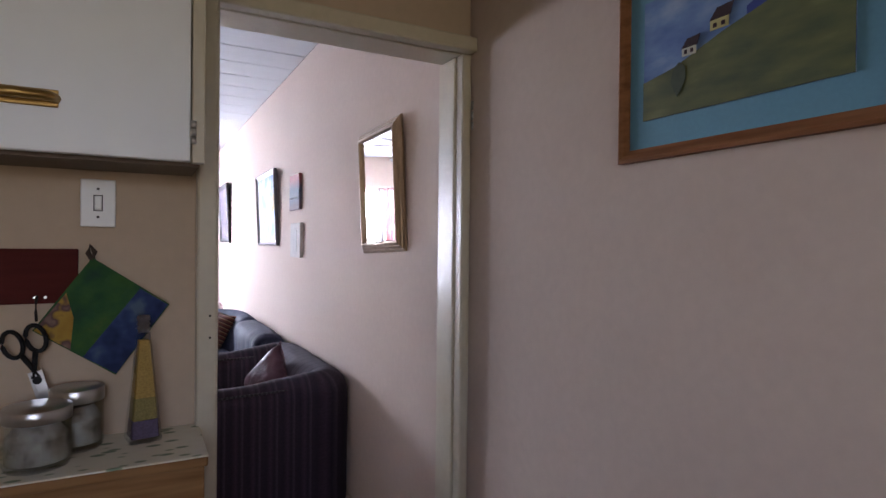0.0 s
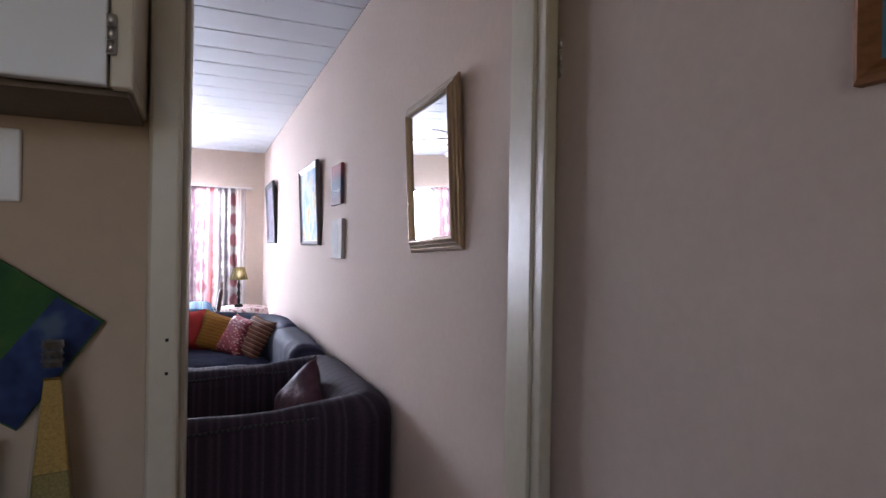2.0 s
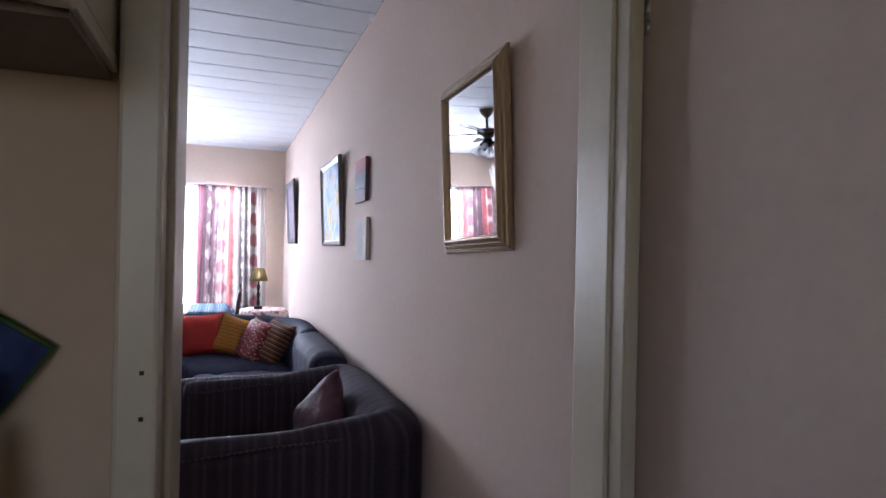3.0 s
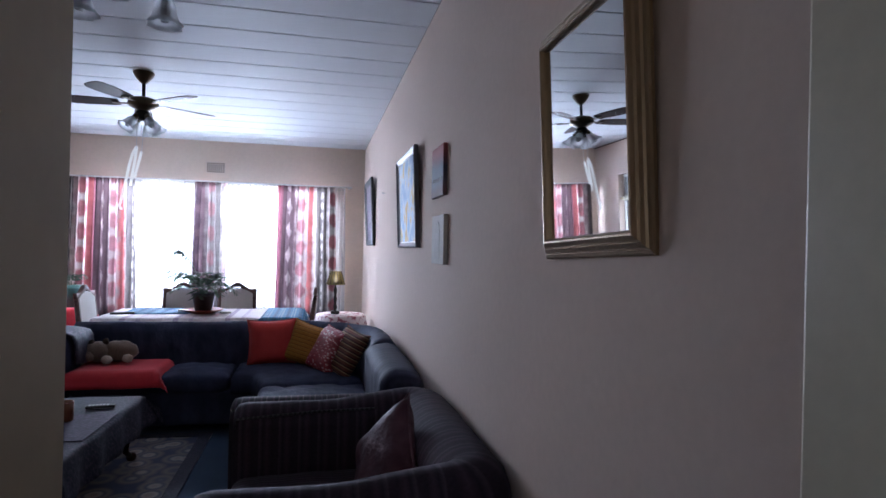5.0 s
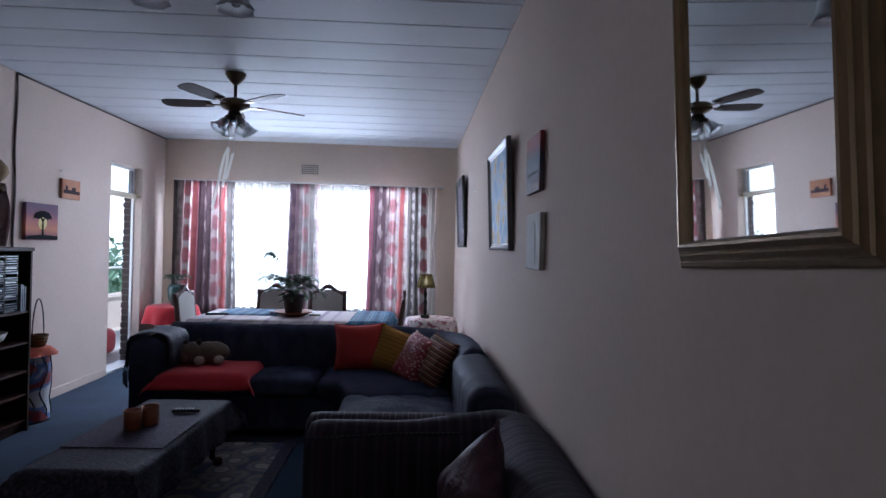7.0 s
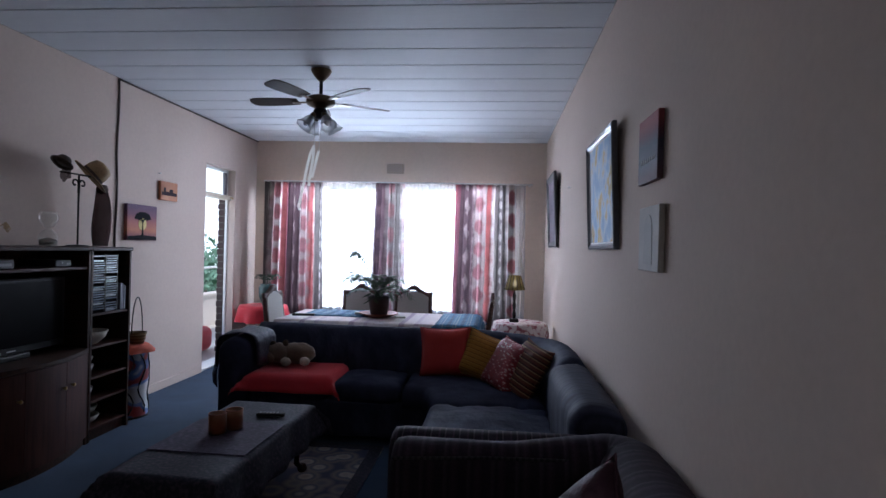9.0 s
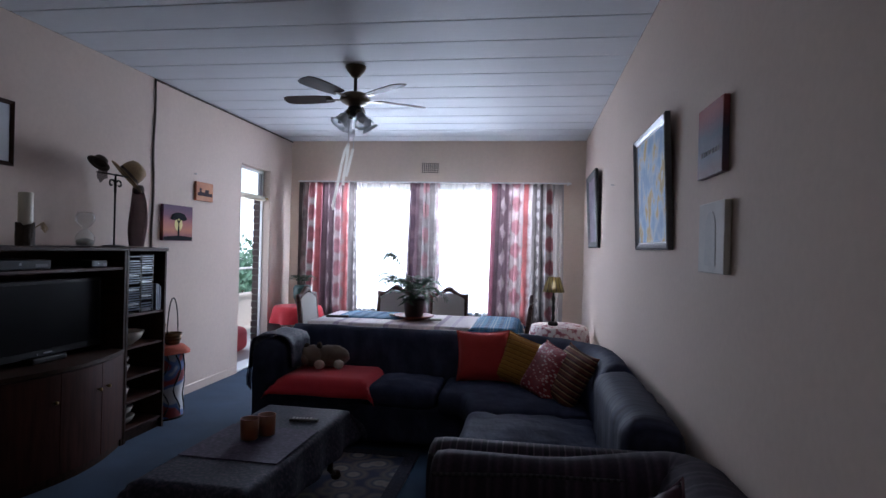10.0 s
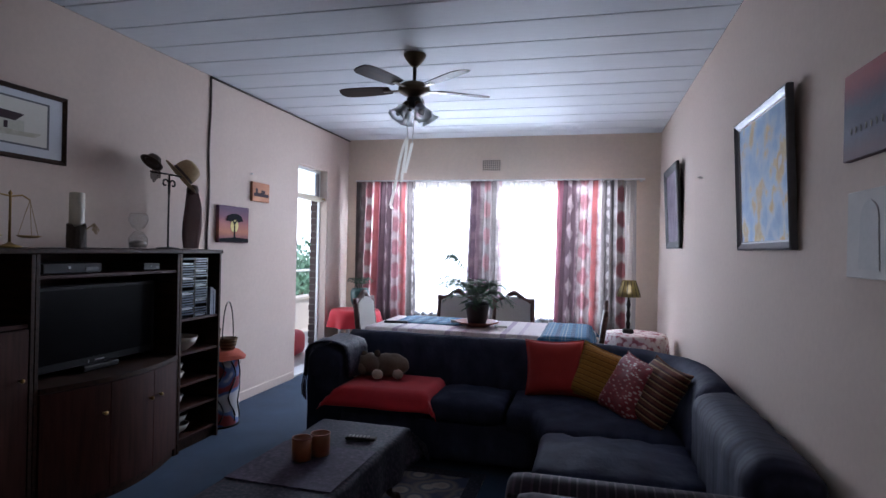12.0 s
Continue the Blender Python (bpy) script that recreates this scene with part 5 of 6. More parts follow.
# red corner table with a plant
rt = thing("corner_table", (-3.27, 6.80, 0), 0, "small round table draped in bright red cloth", "side table")
part("top", lathe([(0.001, 0.61), (0.26, 0.61), (0.26, 0.635), (0.001, 0.635)], 32), M_DARKWOOD, rt)
for a in (45, 135, 225, 315):
    part("leg", tube([(0.18 * math.cos(radians(a)), 0.18 * math.sin(radians(a)), 0), (0.18 * math.cos(radians(a)), 0.18 * math.sin(radians(a)), 0.61)], 0.014, 8), M_WHITE, rt)
rc = thing("red_tablecloth", (-3.27, 6.80, 0.64), 0, "bright red cotton cloth on the corner table", "tablecloth")
part("cloth", round_cloth(0.272, 0.17, 64, 0.03, 2, 8), M_REDCLOTH, rc, "", True)
vs = thing("leafy_plant", (-3.22, 6.80, 0.643), 0, "dark leafy pot plant on the red cloth", "potted plant")
part("pot", lathe([(0.001, 0), (0.06, 0), (0.10, 0.10), (0.105, 0.20), (0.085, 0.24), (0.07, 0.24), (0.001, 0.2)], 24), surface("green_glaze", (0.03, 0.08, 0.07), 0.3, grain=30, spread=0.3), vs, "", True)
for k in range(9):
    part("frond", frond(k * 0.7, 0.15, 0.26, 0.08, 6, 40 + k, 0.07), M_LEAFDARK, vs)

# ---- wall unit with television ----
UX, UB = -3.245, -3.60          # front plane, back plane
unit = thing("tv_cabinet", label="long dark wooden wall unit with a bowed cupboard", category="wall unit")
Y0, Y1, Y2, Y3, UT = 2.05, 2.89, 3.875, 4.295, 1.306
part("top_board", boxes([((UB, Y0, UT - 0.025), (UX + 0.015, Y2, UT)), ((UB, Y2 + 0.004, UT - 0.028), (UX + 0.012, Y3 + 0.008, UT - 0.002))], 0.004), M_DARKWOOD, unit)
for y in (Y0, Y1 - 0.022, Y1 + 0.002, Y2 - 0.022, Y2 + 0.004, Y3 - 0.018):
    part("side_panel", box((UB, y, 0.0), (UX, y + 0.02, UT - 0.028), 0.002), M_DARKWOOD, unit)
part("back_panel", box((UB, Y0 + 0.02, 0.06), (UB + 0.008, Y3 - 0.02, UT - 0.03)), M_DARKWOOD, unit)
part("media_shelf", box((UB + 0.01, Y1 + 0.022, 1.158), (UX - 0.01, Y2 - 0.022, 1.176), 0.002), M_REDWOOD, unit)


def bow(y):
    """How far the centre cupboard bulges out in front of the unit."""
    return 0.11 * math.sin(math.pi * max(0.0, min(1.0, (y - Y1) / (Y2 - Y1))))


def bowed(y0, y1, z0, z1, deep, n=14, off=0.0):
    bm = bmesh.new()
    rows = []
    for k in range(n + 1):
        y = y0 + (y1 - y0) * k / n
        x = UX + bow(y) + off
        rows.append([bm.verts.new(c) for c in ((x - deep, y, z0), (x, y, z0), (x, y, z1), (x - deep, y, z1))])
    for a, b in zip(rows, rows[1:]):
        for j in range(4):
            bm.faces.new((a[j], a[(j + 1) % 4], b[(j + 1) % 4], b[j]))
    bm.faces.new(rows[0])
    bm.faces.new(rows[-1][::-1])
    return bm


part("bowed_shelf", bowed(Y1 + 0.022, Y2 - 0.022, 0.615, 0.64, 0.40, 20, 0.004), M_DARKWOOD, unit)
part("plinth", bowed(Y1 + 0.022, Y2 - 0.022, 0.0, 0.05, 0.3, 20, -0.02), M_DARKWOOD, unit)
ym = (Y1 + Y2) / 2 + 0.18
for a, b, k in ((Y1 + 0.026, ym - 0.32, 0), (ym - 0.316, ym - 0.002, 1), (ym + 0.002, Y2 - 0.026, 2)):
    d = part("cupboard_door", bowed(a, b, 0.055, 0.61, 0.018, 10), M_REDWOOD, unit, "red-brown veneered door")
    yh = b - 0.04 if k != 2 else a + 0.05
    part("knob", lathe([(0.006, 0), (0.006, 0.012), (0.011, 0.018), (0.009, 0.026), (0.0, 0.028)], 12, None), M_BRASS, d, "small brass knob", True, pose(UX + bow(yh), yh, 0.46, 0, 90, 0))
for z in (0.855, 0.635, 0.43, 0.27, 0.085):
    part("shelf", box((UB + 0.01, Y2 + 0.024, z - 0.016), (UX - 0.008, Y3 - 0.018, z), 0.002), M_REDWOOD, unit)
part("tower_plinth", box((UB + 0.01, Y2 + 0.024, 0.0), (UX - 0.03, Y3 - 0.018, 0.065)), M_DARKWOOD, unit)
d = part("tall_door", box((UX - 0.02, Y0 + 0.022, 0.06), (UX - 0.002, Y1 - 0.026, 0.93), 0.003), M_REDWOOD, unit, "red-brown veneered door")
part("knob", lathe([(0.006, 0), (0.006, 0.012), (0.011, 0.018), (0.009, 0.026), (0.0, 0.028)], 12), M_BRASS, d, "small brass knob", True, pose(UX - 0.002, Y1 - 0.07, 0.70, 0, 90, 0))
part("upper_shelf", box((UB + 0.01, Y0 + 0.02, 0.935), (UX - 0.01, Y1 - 0.024, 0.955), 0.002), M_REDWOOD, unit)

tv = thing("television", (-3.37, 3.37, 0.642), 0, "flat black television switched off in the wall unit", "television")
part("stand", box((-0.06, -0.12, 0.0), (0.04, 0.12, 0.036), 0.01), M_BLACKPLASTIC, tv)
part("casing", box((-0.035, -0.41, 0.035), (0.02, 0.41, 0.47), 0.008), M_BLACKPLASTIC, tv)
part("screen", box((0.0195, -0.385, 0.075), (0.0225, 0.385, 0.45), 0.001), M_SCREEN, tv, "dark glossy screen")
part("badge", box((0.02, -0.03, 0.052), (0.0225, 0.03, 0.058)), M_GREYPLASTIC, tv, "small pale badge bar")
part("standby_light", box((0.02, -0.075, 0.046), (0.0225, -0.07, 0.058)), M_GREYPLASTIC, tv)
for y, w, h, lab in ((3.12, 0.34, 0.055, "black disc player on the shelf"), (3.66, 0.13, 0.045, "small dark set-top box on the shelf")):
    b = thing("media_player", (-3.40, y, 1.177), 0, lab, "media player", "media players")
    part("casing", box((-0.11, -w / 2, 0.004), (0.13, w / 2, h), 0.004), M_BLACKPLASTIC, b)
    part("display", box((0.13, -w * 0.1, h * 0.5), (0.132, w * -0.06, h * 0.72)), M_GREYPLASTIC, b, "pale display strip")
    part("front_panel", box((0.13, w * 0.2, h * 0.3), (0.1325, w * 0.44, h * 0.6)), surface("dim_grey", (0.03, 0.03, 0.034), 0.5, bump=0), b)
    for s in (-1, 1):
        part("foot", box((0.06, s * w * 0.4 - 0.012, 0), (0.09, s * w * 0.4 + 0.012, 0.004)), M_BLACKPLASTIC, b)
# disc racks
for c in range(2):
    rk = thing("disc_rack", (-3.30, 3.905 + c * 0.135, 0.857), 0, "upright black rack full of disc cases", "disc rack", "disc racks")
    part("rack_side", box((-0.05, 0, 0), (0.04, 0.006, 0.40)), M_BLACKPLASTIC, rk)
    part("rack_side", box((-0.05, 0.122, 0), (0.04, 0.128, 0.40)), M_BLACKPLASTIC, rk)
    for k in range(24):
        if (k * 7 + c * 5) % 11 == 0:
            continue
        part("disc_case", box((-0.05, 0.007, 0.006 + 0.0163 * k), (0.035 + 0.004 * ((k * 5) % 3), 0.121, 0.0155 + 0.0163 * k)), M_CDCASE if k % 3 else M_GREYCASE if (k + c) % 2 else M_CDCASE, rk)
for k, (h, w) in enumerate(((0.19, 0.018), (0.185, 0.014), (0.17, 0.016))):
    bk = thing("disc_box", (-3.30, 4.195 + k * 0.021, 0.857), 0, "slim pale-spined disc box standing upright", "disc box", "disc boxes")
    part("case", box((-0.06, 0, 0), (0.045, w, h), 0.002), M_GREYCASE, bk)


def bowl(at, r, h, label, mat):
    b = thing("bowl", at, 0, label, "bowl", "bowls in the wall unit")
    part("body", lathe([(0.001, 0.004), (r * 0.45, 0.0), (r * 0.5, 0.008), (r * 0.85, h * 0.5), (r, h), (r * 0.95, h), (r * 0.8, h * 0.5), (r * 0.4, 0.016), (0.001, 0.014)], 32), mat, b, "", True)
    part("rim", lathe([(r * 0.95, 0), (r * 1.01, 0), (r * 1.01, 0.006), (r * 0.95, 0.006)], 32, None, (0, 0, h - 0.001), hoop=True), mat, b)


bowl((-3.37, 4.03, 0.636), 0.12, 0.085, "wide woven-look cream bowl on a shelf", M_BONE)
bowl((-3.38, 3.98, 0.431), 0.075, 0.06, "small cream ceramic bowl on a shelf", M_BONE)
bowl((-3.38, 3.98, 0.495), 0.07, 0.05, "small cream bowl stacked on another", M_BONE)
bowl((-3.38, 3.97, 0.271), 0.08, 0.07, "small cream ceramic bowl on a shelf", M_BONE)
bowl((-3.38, 4.0, 0.086), 0.10, 0.06, "cream ceramic bowl on the lowest shelf", M_BONE)
bowl((-3.38, 4.0, 0.149), 0.09, 0.06, "cream bowl stacked on another", M_BONE)

# ornaments on the wall unit
TOPZ = UT + 0.0005
sc = thing("balance_scales", (-3.42, 2.90, TOPZ), 90, "small brass balance scales with hanging pans", "scales")
part("base", lathe([(0.05, 0), (0.05, 0.008), (0.02, 0.016), (0.008, 0.025)], 20), M_BRASS, sc, "", True)
part("column", lathe([(0.006, 0.02), (0.005, 0.25), (0.009, 0.26), (0.0, 0.275)], 12), M_BRASS, sc, "", True)
part("beam", tube([(-0.10, 0, 0.235), (-0.06, 0, 0.255), (0, 0, 0.245), (0.06, 0, 0.255), (0.10, 0, 0.235)], 0.004, 8), M_BRASS, sc, "", True)
for s in (-1, 1):
    bm = bmesh.new()
    for k in range(3):
        a = 2.1 * k
        tube([(s * 0.10, 0, 0.235), (s * 0.10 + 0.048 * math.cos(a), 0.048 * math.sin(a), 0.06)], 0.0012, 5, bm)
    part("chains", bm, M_BRASS, sc)
    part("pan", lathe([(0.001, 0.0), (0.035, 0.004), (0.055, 0.014), (0.053, 0.015), (0.034, 0.006), (0.001, 0.002)], 24, None, (s * 0.10, 0, 0.045)), M_BRASS, sc, "", True)
cd = thing("candle", (-3.42, 3.27, TOPZ), 0, "thick cream pillar candle banded with dark bark", "candle")
part("wax", lathe([(0.037, 0), (0.037, 0.295), (0.030, 0.30), (0.012, 0.292), (0.001, 0.292)], 24), M_WAX, cd, "", True)
bm = lathe([(0.038, 0.0), (0.046, 0.0), (0.048, 0.06), (0.046, 0.125), (0.038, 0.125)], 40, hoop=True)
for v in bm.verts:
    v.co += v.co.normalized() * 0.006 * noise.noise(v.co * 60) + Vector((0, 0, 0.02 * noise.noise(v.co * 45))) * (v.co.z > 0.1)
part("bark_band", bm, M_TWIG, cd, "dark bark band")
bm = bmesh.new()
for k in range(7):
    a = 0.5 + 0.25 * k
    tube([(0.04, 0.02, 0.10), (0.055 + 0.01 * math.cos(a), 0.035 + 0.006 * k, 0.115 + 0.02 * math.sin(a)), (0.06, 0.045 + 0.008 * k, 0.085 + 0.01 * math.cos(k))], 0.0025, 5, bm)
part("dried_flowers", bm, M_STRAW, cd, "dried flower spray")
hg = thing("hourglass", (-3.42, 3.71, TOPZ), 0, "clear glass hourglass with pale sand in the foot", "hourglass")
part("glass", lathe([(0.001, 0.002), (0.045, 0.004), (0.055, 0.03), (0.055, 0.06), (0.035, 0.095), (0.007, 0.112), (0.035, 0.128), (0.055, 0.165), (0.055, 0.19), (0.045, 0.216), (0.001, 0.219)], 32), M_GLASS, hg, "", True)
part("sand", lathe([(0.001, 0.006), (0.044, 0.008), (0.050, 0.03), (0.047, 0.04), (0.001, 0.055)], 24), M_SAND, hg, "pale sand", True)
hs = thing("hat_stand", (-3.42, 3.97, TOPZ), 90, "black wrought iron hat stand with scrolls", "hat stand")
part("rod", tube([(0, 0, 0.0), (0, 0, 0.49)], 0.006, 8), M_BLACKMETAL, hs, "", True)
part("foot", lathe([(0.07, 0), (0.07, 0.006), (0.012, 0.012)], 24), M_BLACKMETAL, hs)
for s in (-1, 1):
    pts = [(s * 0.17, 0, 0.485), (s * 0.06, 0, 0.487), (0, 0, 0.487)]
    part("arm", tube(pts, 0.006, 8), M_BLACKMETAL, hs, "", True)
    pts = [(s * 0.004, 0, 0.36)] + [(s * (0.036 - (0.032 - 0.0042 * t) * math.cos(t)), 0, 0.425 + (0.032 - 0.0042 * t) * math.sin(t)) for t in [5.4 * k / 18 for k in range(19)]]
    part("scroll", tube(pts, 0.006, 6), M_BLACKMETAL, hs, "", True)


def hat(at, rx, ry, rz, r, h, brim, mat, label):
    t = thing("hat", at, 0, label, "hat", "hats on the stand")
    t.matrix_world = pose(*at, rx, ry, rz)
    part("crown", lathe([(r * 1.02, 0), (r, h * 0.5), (r * 0.85, h * 0.85), (r * 0.5, h), (0.001, h)], 28), mat, t, "", True)
    b = part("brim", lathe([(r * 0.98, 0.002), (r + brim * 0.5, -0.006), (r + brim, -0.002)], 32, None, (0, 0, 0), 0.03, 3), mat, t, "", True)
    thicken(b, 0.004)
    part("band", lathe([(r * 1.03, 0.002), (r * 1.03, 0.022), (r * 0.99, 0.022), (r * 0.99, 0.002)], 28, hoop=True), M_BRAID, t, "dark hat band")
    return t


small = hat((-3.40, 3.79, 1.848), -36, 8, 0, 0.044, 0.048, 0.026, M_BRAID, "small dark brown felt hat with a lace veil")
bm = bmesh.new()
g = {}
for i in range(9):
    for j in range(7):
        a, t = -0.5 + 1.3 * i / 8, j / 6
        g[i, j] = bm.verts.new((0.066 * math.sin(a) + 0.006 * math.sin(5 * a + 3 * t), 0.066 * math.cos(a) + 0.03 * t + 0.005 * math.sin(9 * a), -0.004 - 0.075 * t * (1 - 0.35 * abs(a)) + 0.006 * math.sin(6 * a + 4 * t)))
for i in range(8):
    for j in range(6):
        bm.faces.new((g[i, j], g[i + 1, j], g[i + 1, j + 1], g[i, j + 1]))
part("veil", bm, M_LACE, small, "dark lace veil", True)
hat((-3.40, 4.06, 1.795), -48, 0, -50, 0.078, 0.115, 0.06, M_STRAW, "straw sun hat with a brown scarf band")
vl = thing("lace_scarf", (-3.41, 4.19, TOPZ), 0, "dark red lace scarf hanging from the straw hat", "scarf")
bm = bmesh.new()
n, rings = 36, []
for k in range(13):
    t = k / 12
    z = 0.40 - 0.398 * t
    r = 0.024 + 0.036 * math.sin(0.35 + 2.1 * t)
    rings.append([bm.verts.new((r * (1 + 0.22 * math.sin(7 * a + 2 * t)) * math.cos(a) * 0.8, r * (1 + 0.22 * math.sin(7 * a + 2 * t)) * math.sin(a) + 0.01 * math.sin(t * 5), z)) for a in [2 * math.pi * i / n for i in range(n)]])
for a, b in zip(rings, rings[1:]):
    for i in range(n):
        bm.faces.new((a[i], a[(i + 1) % n], b[(i + 1) % n], b[i]))
part("lace", bm, M_LACE, vl, "", True)
part("knot", lathe([(0.0, 0.37), (0.035, 0.385), (0.04, 0.41), (0.03, 0.44), (0.0, 0.445)], 18), M_BRAID, vl, "knotted brown scarf", True)

# painted drum with baskets
dr = thing("painted_drum", (-3.40, 4.51, 0.0), 0, "painted cylinder drum in white, blue and dark red", "drum")
part("body", lathe([(0.135, 0.006), (0.15, 0.0), (0.153, 0.01), (0.15, 0.02), (0.15, 0.52), (0.153, 0.53), (0.15, 0.545)], 48), M_DRUM, dr, "", True)
part("foot_ring", lathe([(0.148, 0.002), (0.156, 0.002), (0.156, 0.016), (0.148, 0.016)], 40, hoop=True), M_BLACKMETAL, dr)
bm = bmesh.new()
for s in range(5):
    a0 = -0.9 + 0.65 * s
    tube([(0.152 * math.cos(a0 + 0.22 * math.sin(k * 0.9 + s)), 0.152 * math.sin(a0 + 0.22 * math.sin(k * 0.9 + s)), 0.04 + 0.045 * k) for k in range(11)], 0.006, 6, bm)
part("painted_vines", bm, surface("black_paint", (0.01, 0.01, 0.015), 0.5, bump=0), dr, "black painted vine lines", True)
dc = thing("drum_cloth", (-3.40, 4.51, 0.547), 0, "orange-red cloth over the top of the drum", "cloth")
part("cloth", round_cloth(0.155, 0.035, 48, 0.008, 1, 7), M_ORANGETOP, dc, "", True)
for at, r, h in (((-3.36, 4.56, 0.552), 0.068, 0.08), ((-3.42, 4.44, 0.552), 0.068, 0.16)):
    b = thing("basket", at, 0, "small dark woven basket on the drum", "basket", "baskets")
    s = part("weave", lathe([(0.001, 0.004), (r * 0.7, 0.0), (r * 0.92, h * 0.5), (r, h), (r * 0.94, h), (r * 0.85, h * 0.5), (r * 0.6, 0.012), (0.001, 0.012)], 28), M_BASKET, b, "", True)
    part("rim", lathe([(r * 0.93, 0), (r * 1.04, 0), (r * 1.04, 0.012), (r * 0.93, 0.012)], 28, None, (0, 0, h - 0.004), hoop=True), M_BASKET, b)
    if h < 0.1:
        part("hoop_handle", tube([(0.0, r * math.cos(math.pi * k / 14), h + 0.28 * math.sin(math.pi * k / 14)) for k in range(15)], 0.005, 6), M_BLACKMETAL, b, "tall dark hoop handle", True)


# ---- pictures ----
def picture(name, at, turn, w, h, wide, deep, mat, label, lean=0.0):
    """A framed picture whose back centre is at 'at'; turn 0 looks along -y."""
    t = thing(name, at, 0, label, "picture", "wall pictures")
    t.matrix_world = pose(*at, 0, 0, turn) @ pose(0, 0, 0, lean, 0, 0)
    part("frame", frame_bars(w, h, wide, deep), mat, t)
    return t


def sheet(parent, name, mat, x0, x1, z0, z1, y, label=""):
    return part(name, box((x0, y - 0.002, z0), (x1, y, z1)), mat, parent, label)


def shape(parent, name, mat, pts, y, label=""):
    bm = bmesh.new()
    f = [bm.verts.new((x, y - 0.0015, z)) for x, z in pts]
    b = [bm.verts.new((x, y, z)) for x, z in pts]
    bm.faces.new(f)
    bm.faces.new(b[::-1])
    for i in range(len(f)):
        bm.faces.new((f[i], f[(i + 1) % len(f)], b[(i + 1) % len(f)], b[i]))
    return part(name, bm, mat, parent, label)


EAST, WEST = -90, 90      # turned to look along -x from the east wall, +x from the west wall
M_SILVERFRAME = surface("dark_silver_frame", (0.10, 0.10, 0.11), 0.35, 0.4, grain=60, spread=0.2)
M_BLACKFRAME = surface("black_frame", (0.012, 0.011, 0.010), 0.6, grain=60, spread=0.2)
M_ABSTRACT = patterned("blue_and_ochre_painting", [(0.25, (0.12, 0.22, 0.40)), (0.42, (0.20, 0.32, 0.48)), (0.53, (0.34, 0.42, 0.50)), (0.58, (0.46, 0.36, 0.18)), (0.65, (0.40, 0.27, 0.09)), (0.72, (0.44, 0.44, 0.38))], 6.5, 'NOISE', 0.7, detail=6, bump=0.5)
M_SKYPAINT = patterned("painted_sky", [(0.3, (0.05, 0.10, 0.30)), (0.5, (0.13, 0.22, 0.42)), (0.7, (0.30, 0.38, 0.50))], 7, 'NOISE', 0.75, detail=4, stretch=(1, 1, 2))
M_FIELD = patterned("painted_field", [(0.3, (0.045, 0.06, 0.022)), (0.6, (0.10, 0.11, 0.035)), (0.75, (0.16, 0.155, 0.06))], 9, 'NOISE', 0.75, detail=5, stretch=(1, 1, 3))
M_BLUEMAT = surface("blue_picture_mount", (0.11, 0.26, 0.36), 0.8, grain=120, spread=0.08, stain=3, bump=0.2)
M_PALEMOUNT = surface("pale_mount", (0.55, 0.57, 0.60), 0.8, grain=120, spread=0.05, bump=0.1)
M_TERRA = patterned("orange_desert_paint", [(0.35, (0.36, 0.12, 0.05)), (0.65, (0.50, 0.22, 0.10))], 6, 'NOISE', 0.7)
M_DUSK = patterned("red_and_slate_paint", [(0.3, (0.07, 0.05, 0.08)), (0.6, (0.14, 0.10, 0.14))], 9, 'NOISE', 0.7, detail=5)
M_SKETCH = patterned("pale_grey_canvas", [(0.35, (0.44, 0.42, 0.40)), (0.6, (0.50, 0.48, 0.45)), (0.7, (0.54, 0.51, 0.47))], 9, 'NOISE', 0.8, detail=5)
M_INK = surface("black_paint_strokes", (0.012, 0.012, 0.015), 0.8, bump=0, spec=0.05)
M_SUNGLOW = surface("pale_sun_paint", (0.62, 0.48, 0.16), 0.7, grain=40, spread=0.1)
M_HOUSEWHITE = surface("painted_house_wall", (0.50, 0.50, 0.42), 0.7, grain=60, spread=0.12)
M_HOUSEYELLOW = surface("painted_yellow_house_wall", (0.48, 0.44, 0.18), 0.7, grain=60, spread=0.12)
M_ROOF = surface("painted_dark_roof", (0.05, 0.034, 0.038), 0.8, grain=60, spread=0.2, spec=0.08)

def swept_back_frame(w, h, wide, deep):
    """A mirror frame that is highest at its inner lip and steps back to the wall in ribs."""
    bm = bmesh.new()
    loops = []
    for inset, y in ((0, 0), (0, -0.22), (0.08, -0.34), (0.22, -0.42), (0.26, -0.38), (0.32, -0.55), (0.48, -0.68), (0.53, -0.63), (0.60, -0.80), (0.78, -0.98), (0.88, -1.0), (0.95, -0.90), (1.0, -0.70), (1.0, 0)):
        loops.append([bm.verts.new((sx * (w / 2 - inset * wide), y * deep, sz * (h / 2 - inset * wide))) for sx, sz in ((-1, -1), (1, -1), (1, 1), (-1, 1))])
    for a, b in zip(loops, loops[1:] + loops[:1]):
        for i in range(4):
            bm.faces.new((a[i], a[(i + 1) % 4], b[(i + 1) % 4], b[i]))
    return bm


